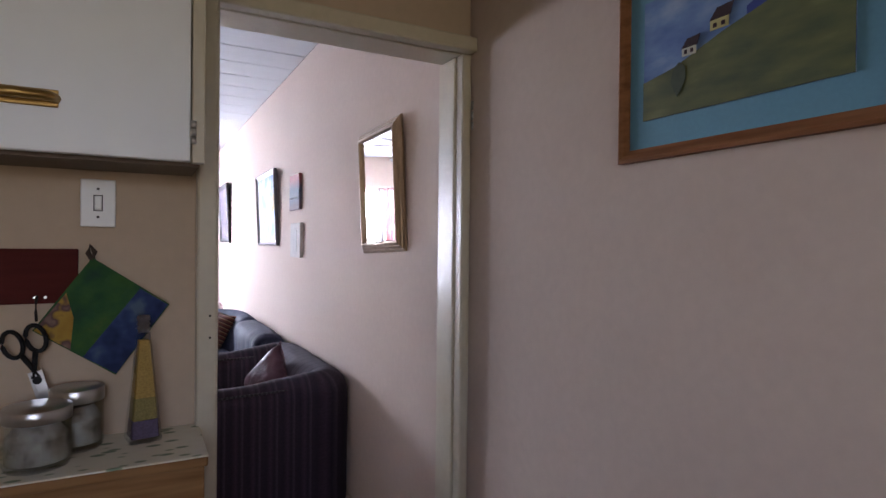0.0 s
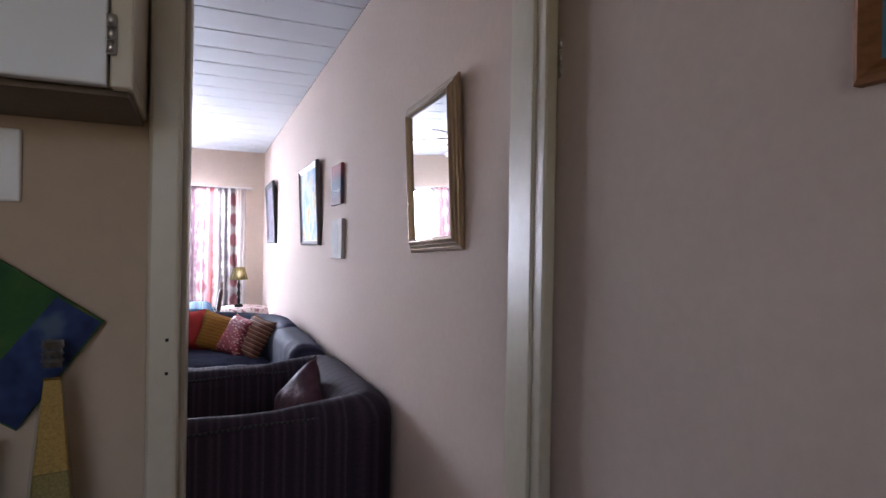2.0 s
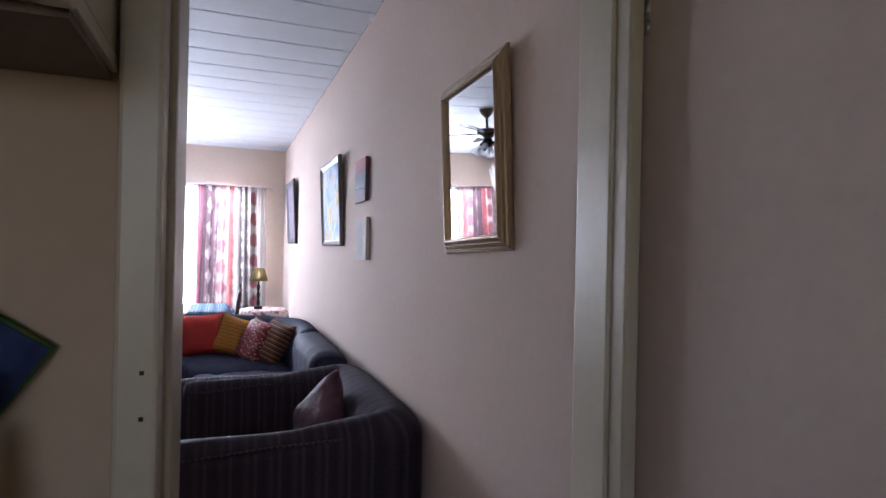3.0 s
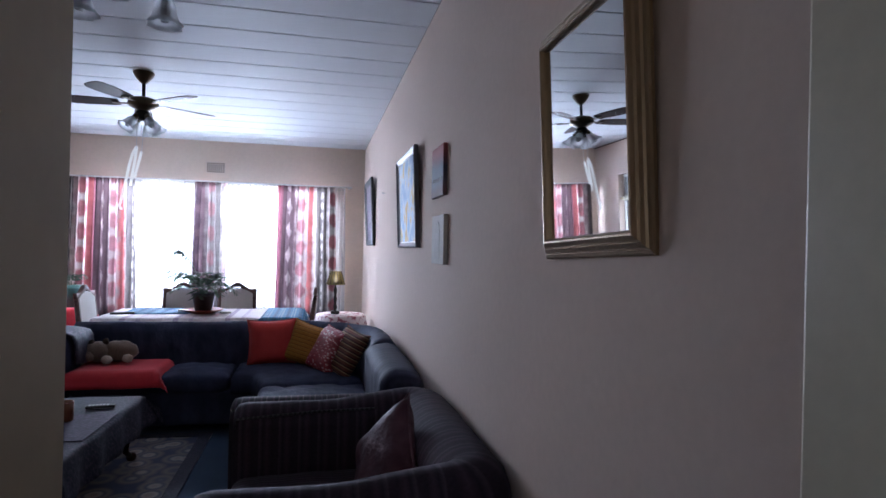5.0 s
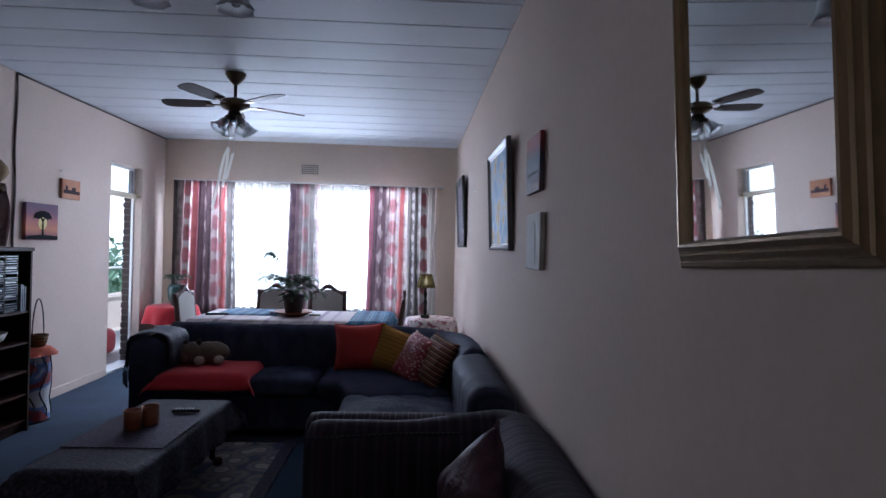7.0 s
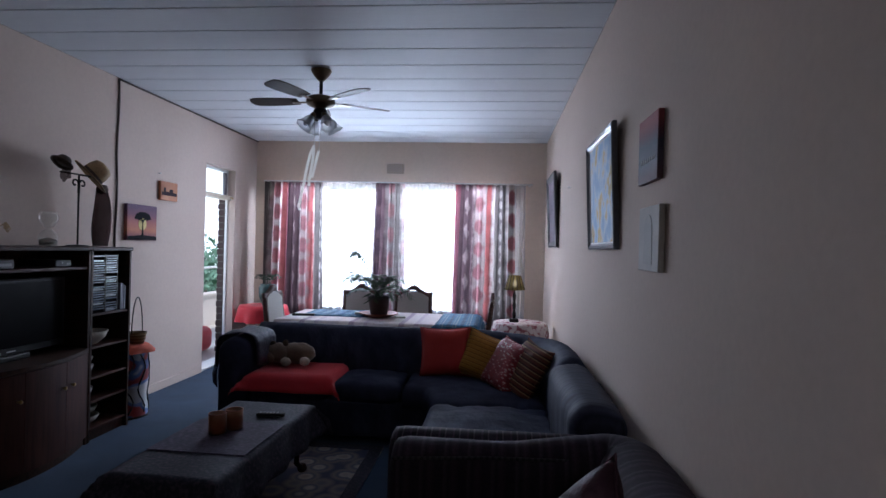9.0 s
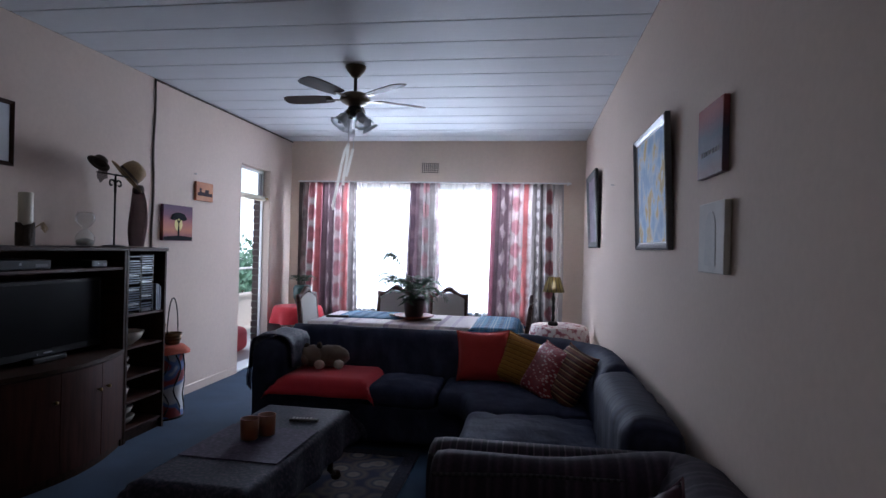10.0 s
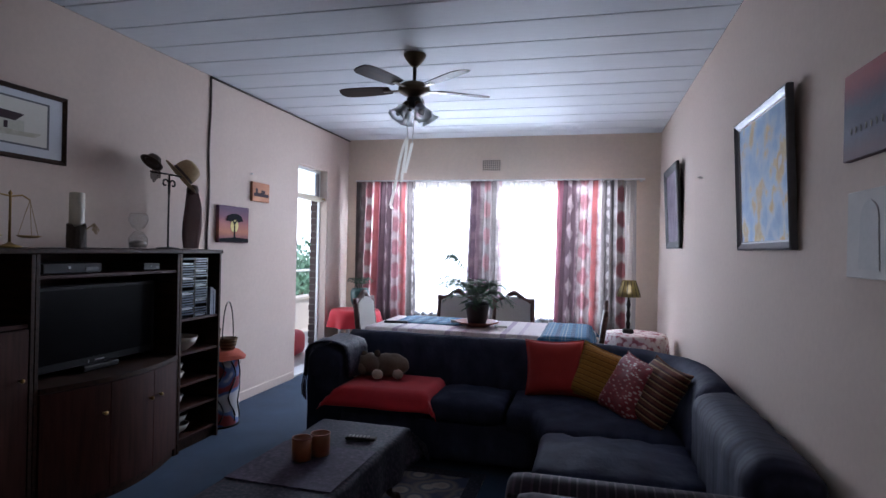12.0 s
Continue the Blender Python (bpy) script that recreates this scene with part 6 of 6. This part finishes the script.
def graded(name, stops, wobble=0.25, scale=5.0, rough=0.75):
    """Paint that shifts in colour up the canvas, its edges broken by brushwork."""
    m, nt, b = nodes_of(name)
    tc, sep, nz, fine = nt.nodes.new("ShaderNodeTexCoord"), nt.nodes.new("ShaderNodeSeparateXYZ"), nt.nodes.new("ShaderNodeTexNoise"), nt.nodes.new("ShaderNodeTexNoise")
    nz.inputs["Scale"].default_value, nz.inputs["Detail"].default_value = scale, 6
    fine.inputs["Scale"].default_value = 55
    for n in (nz, fine):
        nt.links.new(tc.outputs["Object"], n.inputs[0])
    nt.links.new(tc.outputs["Generated"], sep.inputs[0])
    h = math_node(nt, 'ADD', sep.outputs[2], math_node(nt, 'MULTIPLY', math_node(nt, 'SUBTRACT', nz.outputs[0], 0.5), wobble))
    h = math_node(nt, 'ADD', h, math_node(nt, 'MULTIPLY', math_node(nt, 'SUBTRACT', fine.outputs[0], 0.5), 0.10))
    r = ramp(nt, stops)
    nt.links.new(h, r.inputs[0])
    nt.links.new(r.outputs[0], b.inputs["Base Color"])
    b.inputs["Roughness"].default_value = rough
    bp = nt.nodes.new("ShaderNodeBump")
    bp.inputs["Strength"].default_value, bp.inputs["Distance"].default_value = 0.4, 0.003
    nt.links.new(fine.outputs[0], bp.inputs["Height"])
    nt.links.new(bp.outputs[0], b.inputs["Normal"])
    return m


mr = thing("wall_mirror", label="wall mirror in a ribbed bronze-gilt frame", category="mirror")
mr.matrix_world = pose(-0.011, 0.898, 1.643, 0, 0, EAST + 0.7) @ pose(0, 0, 0, 2.0, 0, 0) @ pose(0, 0, 0, 0, -2.0, 0)
part("frame", swept_back_frame(0.49, 0.58, 0.05, 0.034), M_GOLD, mr)
part("mirror_glass", box((-0.1945, -0.019, -0.2395), (0.1945, -0.0155, 0.2395)), M_MIRROR, mr, "clear mirror glass")

t = picture("abstract_painting", (-0.014, 3.475, 1.68), EAST, 0.775, 0.615, 0.032, 0.028, M_SILVERFRAME, "blue and ochre painting in a dark silver frame", 2.6)
sheet(t, "canvas", M_ABSTRACT, -0.355, 0.355, -0.272, 0.272, -0.008)
part("slip", frame_bars(0.712, 0.552, 0.012, 0.016), M_STEEL, t, "bright silver inner slip")
t = picture("dark_framed_picture", (-0.022, 6.11, 1.75), EAST, 0.77, 0.715, 0.06, 0.03, M_BLACKFRAME, "picture in a wide black frame", 3.0)
sheet(t, "print", M_DUSK, -0.33, 0.33, -0.30, 0.30, -0.008)
t = thing("canvas_painting", (-0.002, 2.525, 1.75), EAST, "small dusky red and slate canvas, unframed", "picture", "wall pictures")
part("stretcher", box((-0.137, -0.022, -0.125), (0.137, 0, 0.125), 0.003), graded("dusk_canvas", [(0.1, (0.13, 0.07, 0.085)), (0.3, (0.10, 0.085, 0.13)), (0.55, (0.055, 0.055, 0.095)), (0.72, (0.15, 0.04, 0.06)), (0.9, (0.27, 0.055, 0.06))]), t)
for k in range(7):
    x = -0.085 + 0.03 * k
    shape(t, "pale_stroke", M_SKETCH, [(x, -0.052), (x + 0.004, -0.052), (x + 0.005, -0.035 - 0.004 * (k % 3)), (x + 0.001, -0.034)], -0.0225)
t = thing("canvas_painting", (-0.002, 2.485, 1.413), EAST, "small pale grey canvas with a faint arch shape", "picture", "wall pictures")
part("stretcher", box((-0.137, -0.022, -0.120), (0.137, 0, 0.120), 0.003), M_SKETCH, t)
arch = [(0.052 * math.cos(a), 0.035 + 0.055 * math.sin(a)) for a in [math.pi * k / 14 for k in range(15)]]
shape(t, "faint_arch", surface("soft_grey_wash", (0.425, 0.41, 0.395), 0.8, grain=60, spread=0.08), [(0.06, -0.095), (0.052, 0.0)] + arch + [(-0.052, 0.0), (-0.06, -0.095)], -0.0225, "faint grey arch shape")

# west wall: tree canvas, small desert canvas, framed cottage print
t = thing("tree_canvas", (ROOM_W + 0.002, 4.94, 1.507), WEST, "small sunset canvas with a black acacia tree", "picture", "wall pictures")
part("stretcher", box((-0.205, -0.03, -0.15), (0.205, 0, 0.15), 0.003), graded("sunset_canvas", [(0.08, (0.12, 0.03, 0.05)), (0.3, (0.42, 0.13, 0.06)), (0.5, (0.34, 0.10, 0.08)), (0.7, (0.16, 0.05, 0.09)), (0.92, (0.09, 0.035, 0.085))], 0.15), t)
shape(t, "sun", M_SUNGLOW, [(0.055 * math.cos(a), -0.01 + 0.055 * math.sin(a)) for a in [2 * math.pi * k / 18 for k in range(18)]], -0.0305)
shape(t, "trunk", M_INK, [(-0.012, -0.11), (0.012, -0.11), (0.006, 0.0), (0.05, 0.05), (0.0, 0.02), (-0.05, 0.05), (-0.006, 0.0)], -0.0325)
shape(t, "tree_crown", M_INK, [(-0.115, 0.03), (-0.05, 0.022), (0.0, 0.04), (0.055, 0.02), (0.12, 0.032), (0.085, 0.075), (0.03, 0.09), (-0.04, 0.088), (-0.09, 0.07)], -0.0335)
shape(t, "dark_ground", M_INK, [(-0.2, -0.145), (0.2, -0.145), (0.2, -0.115), (0.0, -0.105), (-0.2, -0.118)], -0.0325)
t = thing("desert_canvas", (ROOM_W + 0.002, 5.342, 1.812), WEST, "tiny orange canvas with dark village shapes", "picture", "wall pictures")
part("stretcher", box((-0.135, -0.025, -0.085), (0.135, 0, 0.085), 0.003), M_TERRA, t)
shape(t, "village", M_ROOF, [(-0.12, -0.04), (0.12, -0.04), (0.12, -0.01), (0.06, -0.01), (0.06, 0.02), (0.0, 0.02), (0.0, -0.005), (-0.06, -0.005), (-0.06, 0.03), (-0.09, 0.03), (-0.09, -0.01), (-0.12, -0.01)], -0.0255)
t = picture("cottage_print", (ROOM_W + 0.004, 3.02, 1.95), WEST, 0.68, 0.375, 0.025, 0.022, M_DARKWOOD, "framed pale print of a small cottage")
sheet(t, "mount", M_PALEMOUNT, -0.32, 0.32, -0.167, 0.167, -0.006)
part("inner_line", frame_bars(0.47, 0.245, 0.012, 0.003), M_SILVERFRAME, t, "grey inner border", False, pose(0, -0.0085, 0.005))
sheet(t, "print", M_PAPER, -0.222, 0.222, -0.108, 0.118, -0.0085)
shape(t, "cottage_wall", M_HOUSEWHITE, [(-0.08, -0.04), (0.09, -0.045), (0.09, 0.01), (-0.08, 0.01)], -0.011)
shape(t, "cottage_roof", M_ROOF, [(-0.10, 0.008), (0.04, 0.004), (0.09, 0.045), (-0.06, 0.05)], -0.0125)
shape(t, "cottage_door", M_ROOF, [(-0.02, -0.04), (0.0, -0.04), (0.0, -0.005), (-0.02, -0.005)], -0.0128)
shape(t, "painted_grass", patterned("pale_wash_grass", [(0.3, (0.40, 0.38, 0.28)), (0.7, (0.56, 0.53, 0.45))], 20, 'NOISE', 0.8), [(-0.18, -0.06), (-0.05, -0.075), (0.15, -0.065), (0.19, -0.04), (0.05, -0.045), (-0.10, -0.038)], -0.0108)

# ---- kitchen ----
t = picture("landscape_painting", (-0.004, -0.855, 1.80), EAST, 0.565, 0.44, 0.028, 0.022, M_MIDWOOD, "cottage landscape on a blue mount in orange-brown frame")
sheet(t, "mount", M_BLUEMAT, -0.257, 0.257, -0.195, 0.195, -0.006, "blue card mount")
PW, P0, P1 = 0.213, -0.133, 0.125
sheet(t, "painted_sky", M_SKYPAINT, -PW, PW, P0, P1, -0.0085)
shape(t, "painted_field", M_FIELD, [(-PW, P0), (PW, P0), (PW, 0.06), (0.12, 0.045), (-0.02, 0.005), (-0.13, -0.035), (-PW, -0.05)], -0.0110)
shape(t, "far_sea", surface("deep_blue_paint", (0.02, 0.04, 0.22), 0.7, grain=30, spread=0.2), [(0.03, 0.02), (0.12, 0.046), (PW, 0.061), (PW, 0.085), (0.10, 0.07), (0.03, 0.035)], -0.0107)
for ox, oz, s, mw in ((-0.11, -0.02, 1.0, M_HOUSEWHITE), (-0.045, 0.012, 1.2, M_HOUSEYELLOW)):
    shape(t, "cottage_wall", mw, [(ox, oz), (ox + 0.033 * s, oz), (ox + 0.033 * s, oz + 0.016 * s), (ox, oz + 0.016 * s)], -0.0130)
    shape(t, "cottage_roof", M_ROOF, [(ox - 0.002, oz + 0.016 * s), (ox + 0.035 * s, oz + 0.016 * s), (ox + 0.042 * s, oz + 0.036 * s), (ox + 0.012 * s, oz + 0.034 * s)], -0.0132)
    for k in range(2):
        shape(t, "cottage_window", M_ROOF, [(ox + (0.006 + 0.015 * k) * s, oz + 0.004), (ox + (0.012 + 0.015 * k) * s, oz + 0.004), (ox + (0.012 + 0.015 * k) * s, oz + 0.012), (ox + (0.006 + 0.015 * k) * s, oz + 0.012)], -0.0145)
shape(t, "painted_bush", surface("dark_green_paint", (0.035, 0.05, 0.022), 0.75, grain=40, spread=0.4), [(-0.130, -0.085), (-0.122, -0.098), (-0.112, -0.085), (-0.100, -0.065), (-0.103, -0.04), (-0.118, -0.028), (-0.133, -0.042), (-0.138, -0.065)], -0.0127)

KX = -0.875
cup = thing("wall_cupboard", label="white laminate wall cupboard in a cream frame", category="cupboard")
part("carcass", boxes([((-1.95, -0.195, 1.566), (KX, 0.02, 1.584)), ((-1.95, -0.195, 2.30), (KX, 0.02, 2.318)), ((KX - 0.018, -0.195, 1.584), (KX, 0.02, 2.30)), ((-1.95, -0.195, 1.584), (-1.932, 0.02, 2.30)), ((-1.93, 0.008, 1.584), (KX - 0.018, 0.02, 2.30))], 0.001), M_FRAME, cup)
part("underside", box((-1.94, -0.185, 1.556), (KX - 0.006, 0.018, 1.565)), M_CUPUNDER, cup, "dark board underside")
part("face_frame", boxes([((KX - 0.024, -0.217, 1.56), (KX + 0.002, -0.196, 2.318)), ((-1.95, -0.217, 2.29), (KX - 0.024, -0.196, 2.318))], 0.002), M_FRAME, cup)
d = part("cupboard_door", box((-1.45, -0.219, 1.562), (KX - 0.027, -0.200, 2.286), 0.003), M_CUPDOOR, cup, "white laminate door")
part("handle", tube([(-1.27, -0.220, 1.665), (-1.262, -0.243, 1.665), (-1.20, -0.249, 1.665), (-1.152, -0.243, 1.665), (-1.143, -0.220, 1.665)], 0.010, 10), M_BRASS, d, "brass bar handle", True)
part("handle_plate", box((-1.275, -0.224, 1.648), (-1.138, -0.219, 1.682), 0.003), M_BRASS, d, "brass back plate")
part("cupboard_door", box((-1.93, -0.219, 1.562), (-1.456, -0.200, 2.286), 0.003), M_CUPDOOR, cup, "white laminate door")
bm = bmesh.new()
for k in range(3):
    lathe([(0.006, 0), (0.006, 0.015)], 10, bm, (KX - 0.022, -0.224, 1.60 + 0.017 * k))
part("hinge", bm, M_STEEL, cup, "steel door hinge", True)

ct = thing("counter", label="narrow orange-brown varnished counter cabinet", category="counter")
part("worktop", box((-2.9, -0.220, 0.902), (-0.862, 0.024, 0.9255), 0.005), M_COUNTERWOOD, ct)
part("front_panel", box((-2.9, -0.207, 0.04), (-0.868, -0.187, 0.902), 0.003), M_COUNTERWOOD, ct)
part("side_panel", box((-0.886, -0.187, 0.04), (-0.868, 0.024, 0.902), 0.002), M_COUNTERWOOD, ct)
part("plinth", box((-2.9, -0.13, 0), (-0.89, 0.02, 0.04)), M_DARKWOOD, ct)
M_PRINTCLOTH = patterned("leaf_print_oilcloth", [(0.12, (0.16, 0.24, 0.15)), (0.27, (0.30, 0.34, 0.22)), (0.33, (0.70, 0.66, 0.53)), (0.8, (0.74, 0.70, 0.58))], 20, 'VORONOI', 0.45, stretch=(1, 2, 1), bump=0.05)
oc = thing("oilcloth", label="cream oilcloth with a green leaf print", category="oilcloth")
part("cloth", box((-2.0, -0.226, 0.926), (-0.862, 0.022, 0.930), 0.001), M_PRINTCLOTH, oc)
CZ = 0.9305
sw = thing("light_switch", (-1.083, 0.0245, 1.48), 0, "white rectangular light switch plate", "light switch")
part("plate", box((-0.036, -0.009, -0.056), (0.036, 0, 0.056), 0.003), M_WHITE, sw)
part("rocker", box((-0.007, -0.015, -0.016), (0.007, -0.009, 0.016), 0.002), M_WHITE, sw, "narrow white rocker")
part("rocker_surround", frame_bars(0.019, 0.038, 0.002, 0.0015), M_BLACKPLASTIC, sw, "thin dark gap", False, pose(0, -0.009, 0))
for z in (-0.033, 0.033):
    part("screw", lathe([(0.003, 0), (0.003, 0.002)], 10), M_BLACKMETAL, sw, "", False, pose(0, -0.009, z, 90, 0, 0))

ph = thing("pot_holder", (-1.012, 0.012, 1.238), 0, "quilted pot holder printed in green, blue and yellow", "pot holder")
ph.matrix_world = pose(-1.069, 0.0135, 1.213, 0, -10, 0)
S = 0.141
bm = bmesh.new()
n = 12
g = {}
for s in (0, 1):
    for i in range(n + 1):
        for j in range(n + 1):
            a, b = 2 * i / n - 1, 2 * j / n - 1
            x, z = (a + b) * S / 2 * 1.0, (b - a) * S / 2
            g[s, i, j] = bm.verts.new((x, -0.009 * (s + 0.3 * s * abs(math.sin(a * 6)) * abs(math.sin(b * 6))), z))
for s in (0, 1):
    for i in range(n):
        for j in range(n):
            bm.faces.new((g[s, i, j], g[s, i + 1, j], g[s, i + 1, j + 1], g[s, i, j + 1]))
for i in range(n):
    for q in ((g[0, i, 0], g[0, i + 1, 0], g[1, i + 1, 0], g[1, i, 0]), (g[0, i, n], g[0, i + 1, n], g[1, i + 1, n], g[1, i, n]), (g[0, 0, i], g[0, 0, i + 1], g[1, 0, i + 1], g[1, 0, i]), (g[0, n, i], g[0, n, i + 1], g[1, n, i + 1], g[1, n, i])):
        bm.faces.new(q)
part("quilt", bm, patterned("green_print_cotton", [(0.3, (0.010, 0.035, 0.030)), (0.45, (0.015, 0.075, 0.022)), (0.6, (0.03, 0.10, 0.02)), (0.72, (0.09, 0.11, 0.02))], 14, 'NOISE', 0.85, detail=4), ph)
shape(ph, "blue_border", patterned("blue_print_cotton", [(0.35, (0.008, 0.018, 0.07)), (0.55, (0.02, 0.04, 0.13)), (0.7, (0.07, 0.11, 0.17))], 20, 'NOISE', 0.85), [(0.0 + 0.002, -S + 0.004), (S - 0.004, 0.0), (S * 0.60, S * 0.36), (-S * 0.40, -S * 0.58)], -0.0125, "dark blue printed corner")
shape(ph, "yellow_patch", patterned("yellow_print_cotton", [(0.35, (0.30, 0.17, 0.02)), (0.52, (0.36, 0.22, 0.03)), (0.6, (0.10, 0.05, 0.05)), (0.7, (0.25, 0.16, 0.12))], 24, 'NOISE', 0.85), [(-S + 0.004, 0.0), (-S * 0.55, -S * 0.42), (-S * 0.42, 0.08 * S), (-S * 0.45, S * 0.5)], -0.0125, "yellow printed corner")
part("hanging_loop", tube([(0.0, -0.004, S - 0.006), (-0.007, -0.004, S + 0.012), (0.0, -0.004, S + 0.028), (0.007, -0.004, S + 0.012), (0.0, -0.004, S - 0.006)], 0.0065, 6), M_BRAID, ph, "brown loop")

kb = thing("knife_board", (-1.20, 0.0245, 1.31), 0, "dark red wooden board fixed on the wall", "wall board")
part("board", box((-0.095, -0.014, -0.062), (0.078, 0, 0.062), 0.002), surface("dark_red_varnish", (0.075, 0.012, 0.010), 0.7, grain=30, spread=0.2, spec=0.15, stretch=(0.3, 1, 3)), kb)
part("hook", tube([(0.0, -0.012, -0.045), (0.0, -0.028, -0.055), (0.0, -0.03, -0.08), (0.0, -0.022, -0.10)], 0.003, 6), M_BLACKMETAL, kb, "black hook")
for x in (-0.004, 0.016):
    part("screw", lathe([(0.003, 0), (0.003, 0.002)], 10), M_STEEL, kb, "", False, pose(x, -0.014, -0.048, 90, 0, 0))


def jar(at, r, h, label, fill):
    j = thing("storage_jar", at, 0, label, "storage jar", "storage jars")
    g = part("glass", lathe([(0.001, 0.0), (r * 0.94, 0.0), (r, 0.01), (r, h * 0.78), (r * 0.96, h * 0.8), (r * 0.93, h * 0.78), (r * 0.93, 0.012), (0.001, 0.008)], 36), M_GLASS, j, "clear glass body", True)
    part("lid", lathe([(r * 1.02, h * 0.78), (r * 1.03, h * 0.785), (r * 1.03, h * 0.985), (r * 1.0, h), (0.001, h)], 36), M_STEEL, j, "brushed steel lid", True)
    part("contents", lathe([(0.001, 0.013), (r * 0.90, 0.013), (r * 0.91, h * fill * 0.7), (r * 0.6, h * fill), (0.001, h * fill * 0.85)], 24), patterned("mixed_sachets", [(0.3, (0.14, 0.11, 0.09)), (0.5, (0.34, 0.30, 0.26)), (0.7, (0.45, 0.42, 0.37))], 30, 'NOISE', 0.7), j, "pale mixed contents")
    return j


jar((-1.118, -0.045, CZ), 0.052, 0.135, "glass storage jar with a steel lid", 0.7)
jar((-1.180, -0.135, CZ), 0.060, 0.122, "glass storage jar full of pale sachets", 0.72)
sc = thing("scissors", (-1.13, -0.105, CZ + 0.151), 0, "black-handled kitchen scissors standing above the jars", "scissors")
sc.matrix_world = pose(-1.180, -0.01, 1.028, 0, -16, 0)
for s in (-1, 1):
    c = (s * 0.022, 0, 0.145)
    part("finger_loop", tube([(c[0] + 0.018 * math.cos(a), 0, c[2] + 0.03 * math.sin(a)) for a in [2 * math.pi * k / 16 for k in range(17)]], 0.005, 8), M_BLACKPLASTIC, sc, "black finger loop", True)
    part("shank", tube([(s * 0.014, 0, 0.12), (s * 0.004, 0, 0.09), (-s * 0.006, 0, 0.06)], 0.006, 6), M_BLACKPLASTIC, sc, "", True)
    part("blade", box((-0.011 - s * 0.003, -0.002 + s * 0.0025, -0.03), (0.011 - s * 0.003, 0.0 + s * 0.0025, 0.075), 0.001), M_STEEL, sc, "steel blade")
part("pivot", lathe([(0.009, 0), (0.009, 0.004)], 14), M_BLACKPLASTIC, sc, "", False, pose(0, -0.004, 0.055, 90, 0, 0))

bt = thing("spice_bottle", (-0.957, -0.035, CZ), 0, "tall clear pyramid bottle filled with layered spices", "bottle")
bt.matrix_world = pose(-0.987, -0.055, CZ, 0, 0, 12)


def taper(levels, bm=None):
    bm = bm or bmesh.new()
    rings = []
    for r, z in levels:
        rings.append([bm.verts.new((sx * r, sy * r, z)) for sx, sy in ((-1, -0.9), (-0.9, -1), (0.9, -1), (1, -0.9), (1, 0.9), (0.9, 1), (-0.9, 1), (-1, 0.9))])
    for a, b in zip(rings, rings[1:]):
        for i in range(8):
            bm.faces.new((a[i], a[(i + 1) % 8], b[(i + 1) % 8], b[i]))
    bm.faces.new(rings[0][::-1])
    bm.faces.new(rings[-1])
    return bm


part("glass", taper([(0.032, 0), (0.034, 0.006), (0.014, 0.225), (0.012, 0.25)]), M_GLASS, bt, "clear glass body")
part("spice_layer", taper([(0.029, 0.01), (0.026, 0.05)]), surface("plum_beans", (0.10, 0.07, 0.12), 0.7, grain=200, spread=0.4), bt, "plum-coloured beans")
part("spice_layer", taper([(0.0258, 0.051), (0.022, 0.10)]), surface("olive_lentils", (0.26, 0.20, 0.06), 0.7, grain=260, spread=0.4), bt, "olive lentils")
part("spice_layer", taper([(0.0218, 0.101), (0.0105, 0.232)]), surface("golden_seed", (0.42, 0.26, 0.06), 0.7, grain=260, spread=0.4), bt, "golden seed")
part("neck", lathe([(0.012, 0.25), (0.012, 0.256), (0.0145, 0.259), (0.012, 0.262), (0.012, 0.266), (0.0145, 0.269), (0.012, 0.272), (0.012, 0.276), (0.0145, 0.279), (0.013, 0.288), (0.009, 0.288), (0.009, 0.25)], 18), M_FROST, bt, "threaded clear glass neck", True)

# bare nails in the walls
for at, turn in (((0.0, 4.96, 1.868), 0), ((ROOM_W, 5.205, 1.962), 180)):
    nail = thing("wall_nail", at, turn, "small bare steel nail in the cream plaster", "nail", "wall nails")
    part("shank", lathe([(0.003, 0.0), (0.003, 0.022)], 8), M_STEEL, nail, "", True, pose(0, 0, 0, 0, -90, 0))
    part("nail_head", lathe([(0.007, 0.022), (0.008, 0.0235), (0.007, 0.025)], 10), M_STEEL, nail, "", True, pose(0, 0, 0, 0, -90, 0))
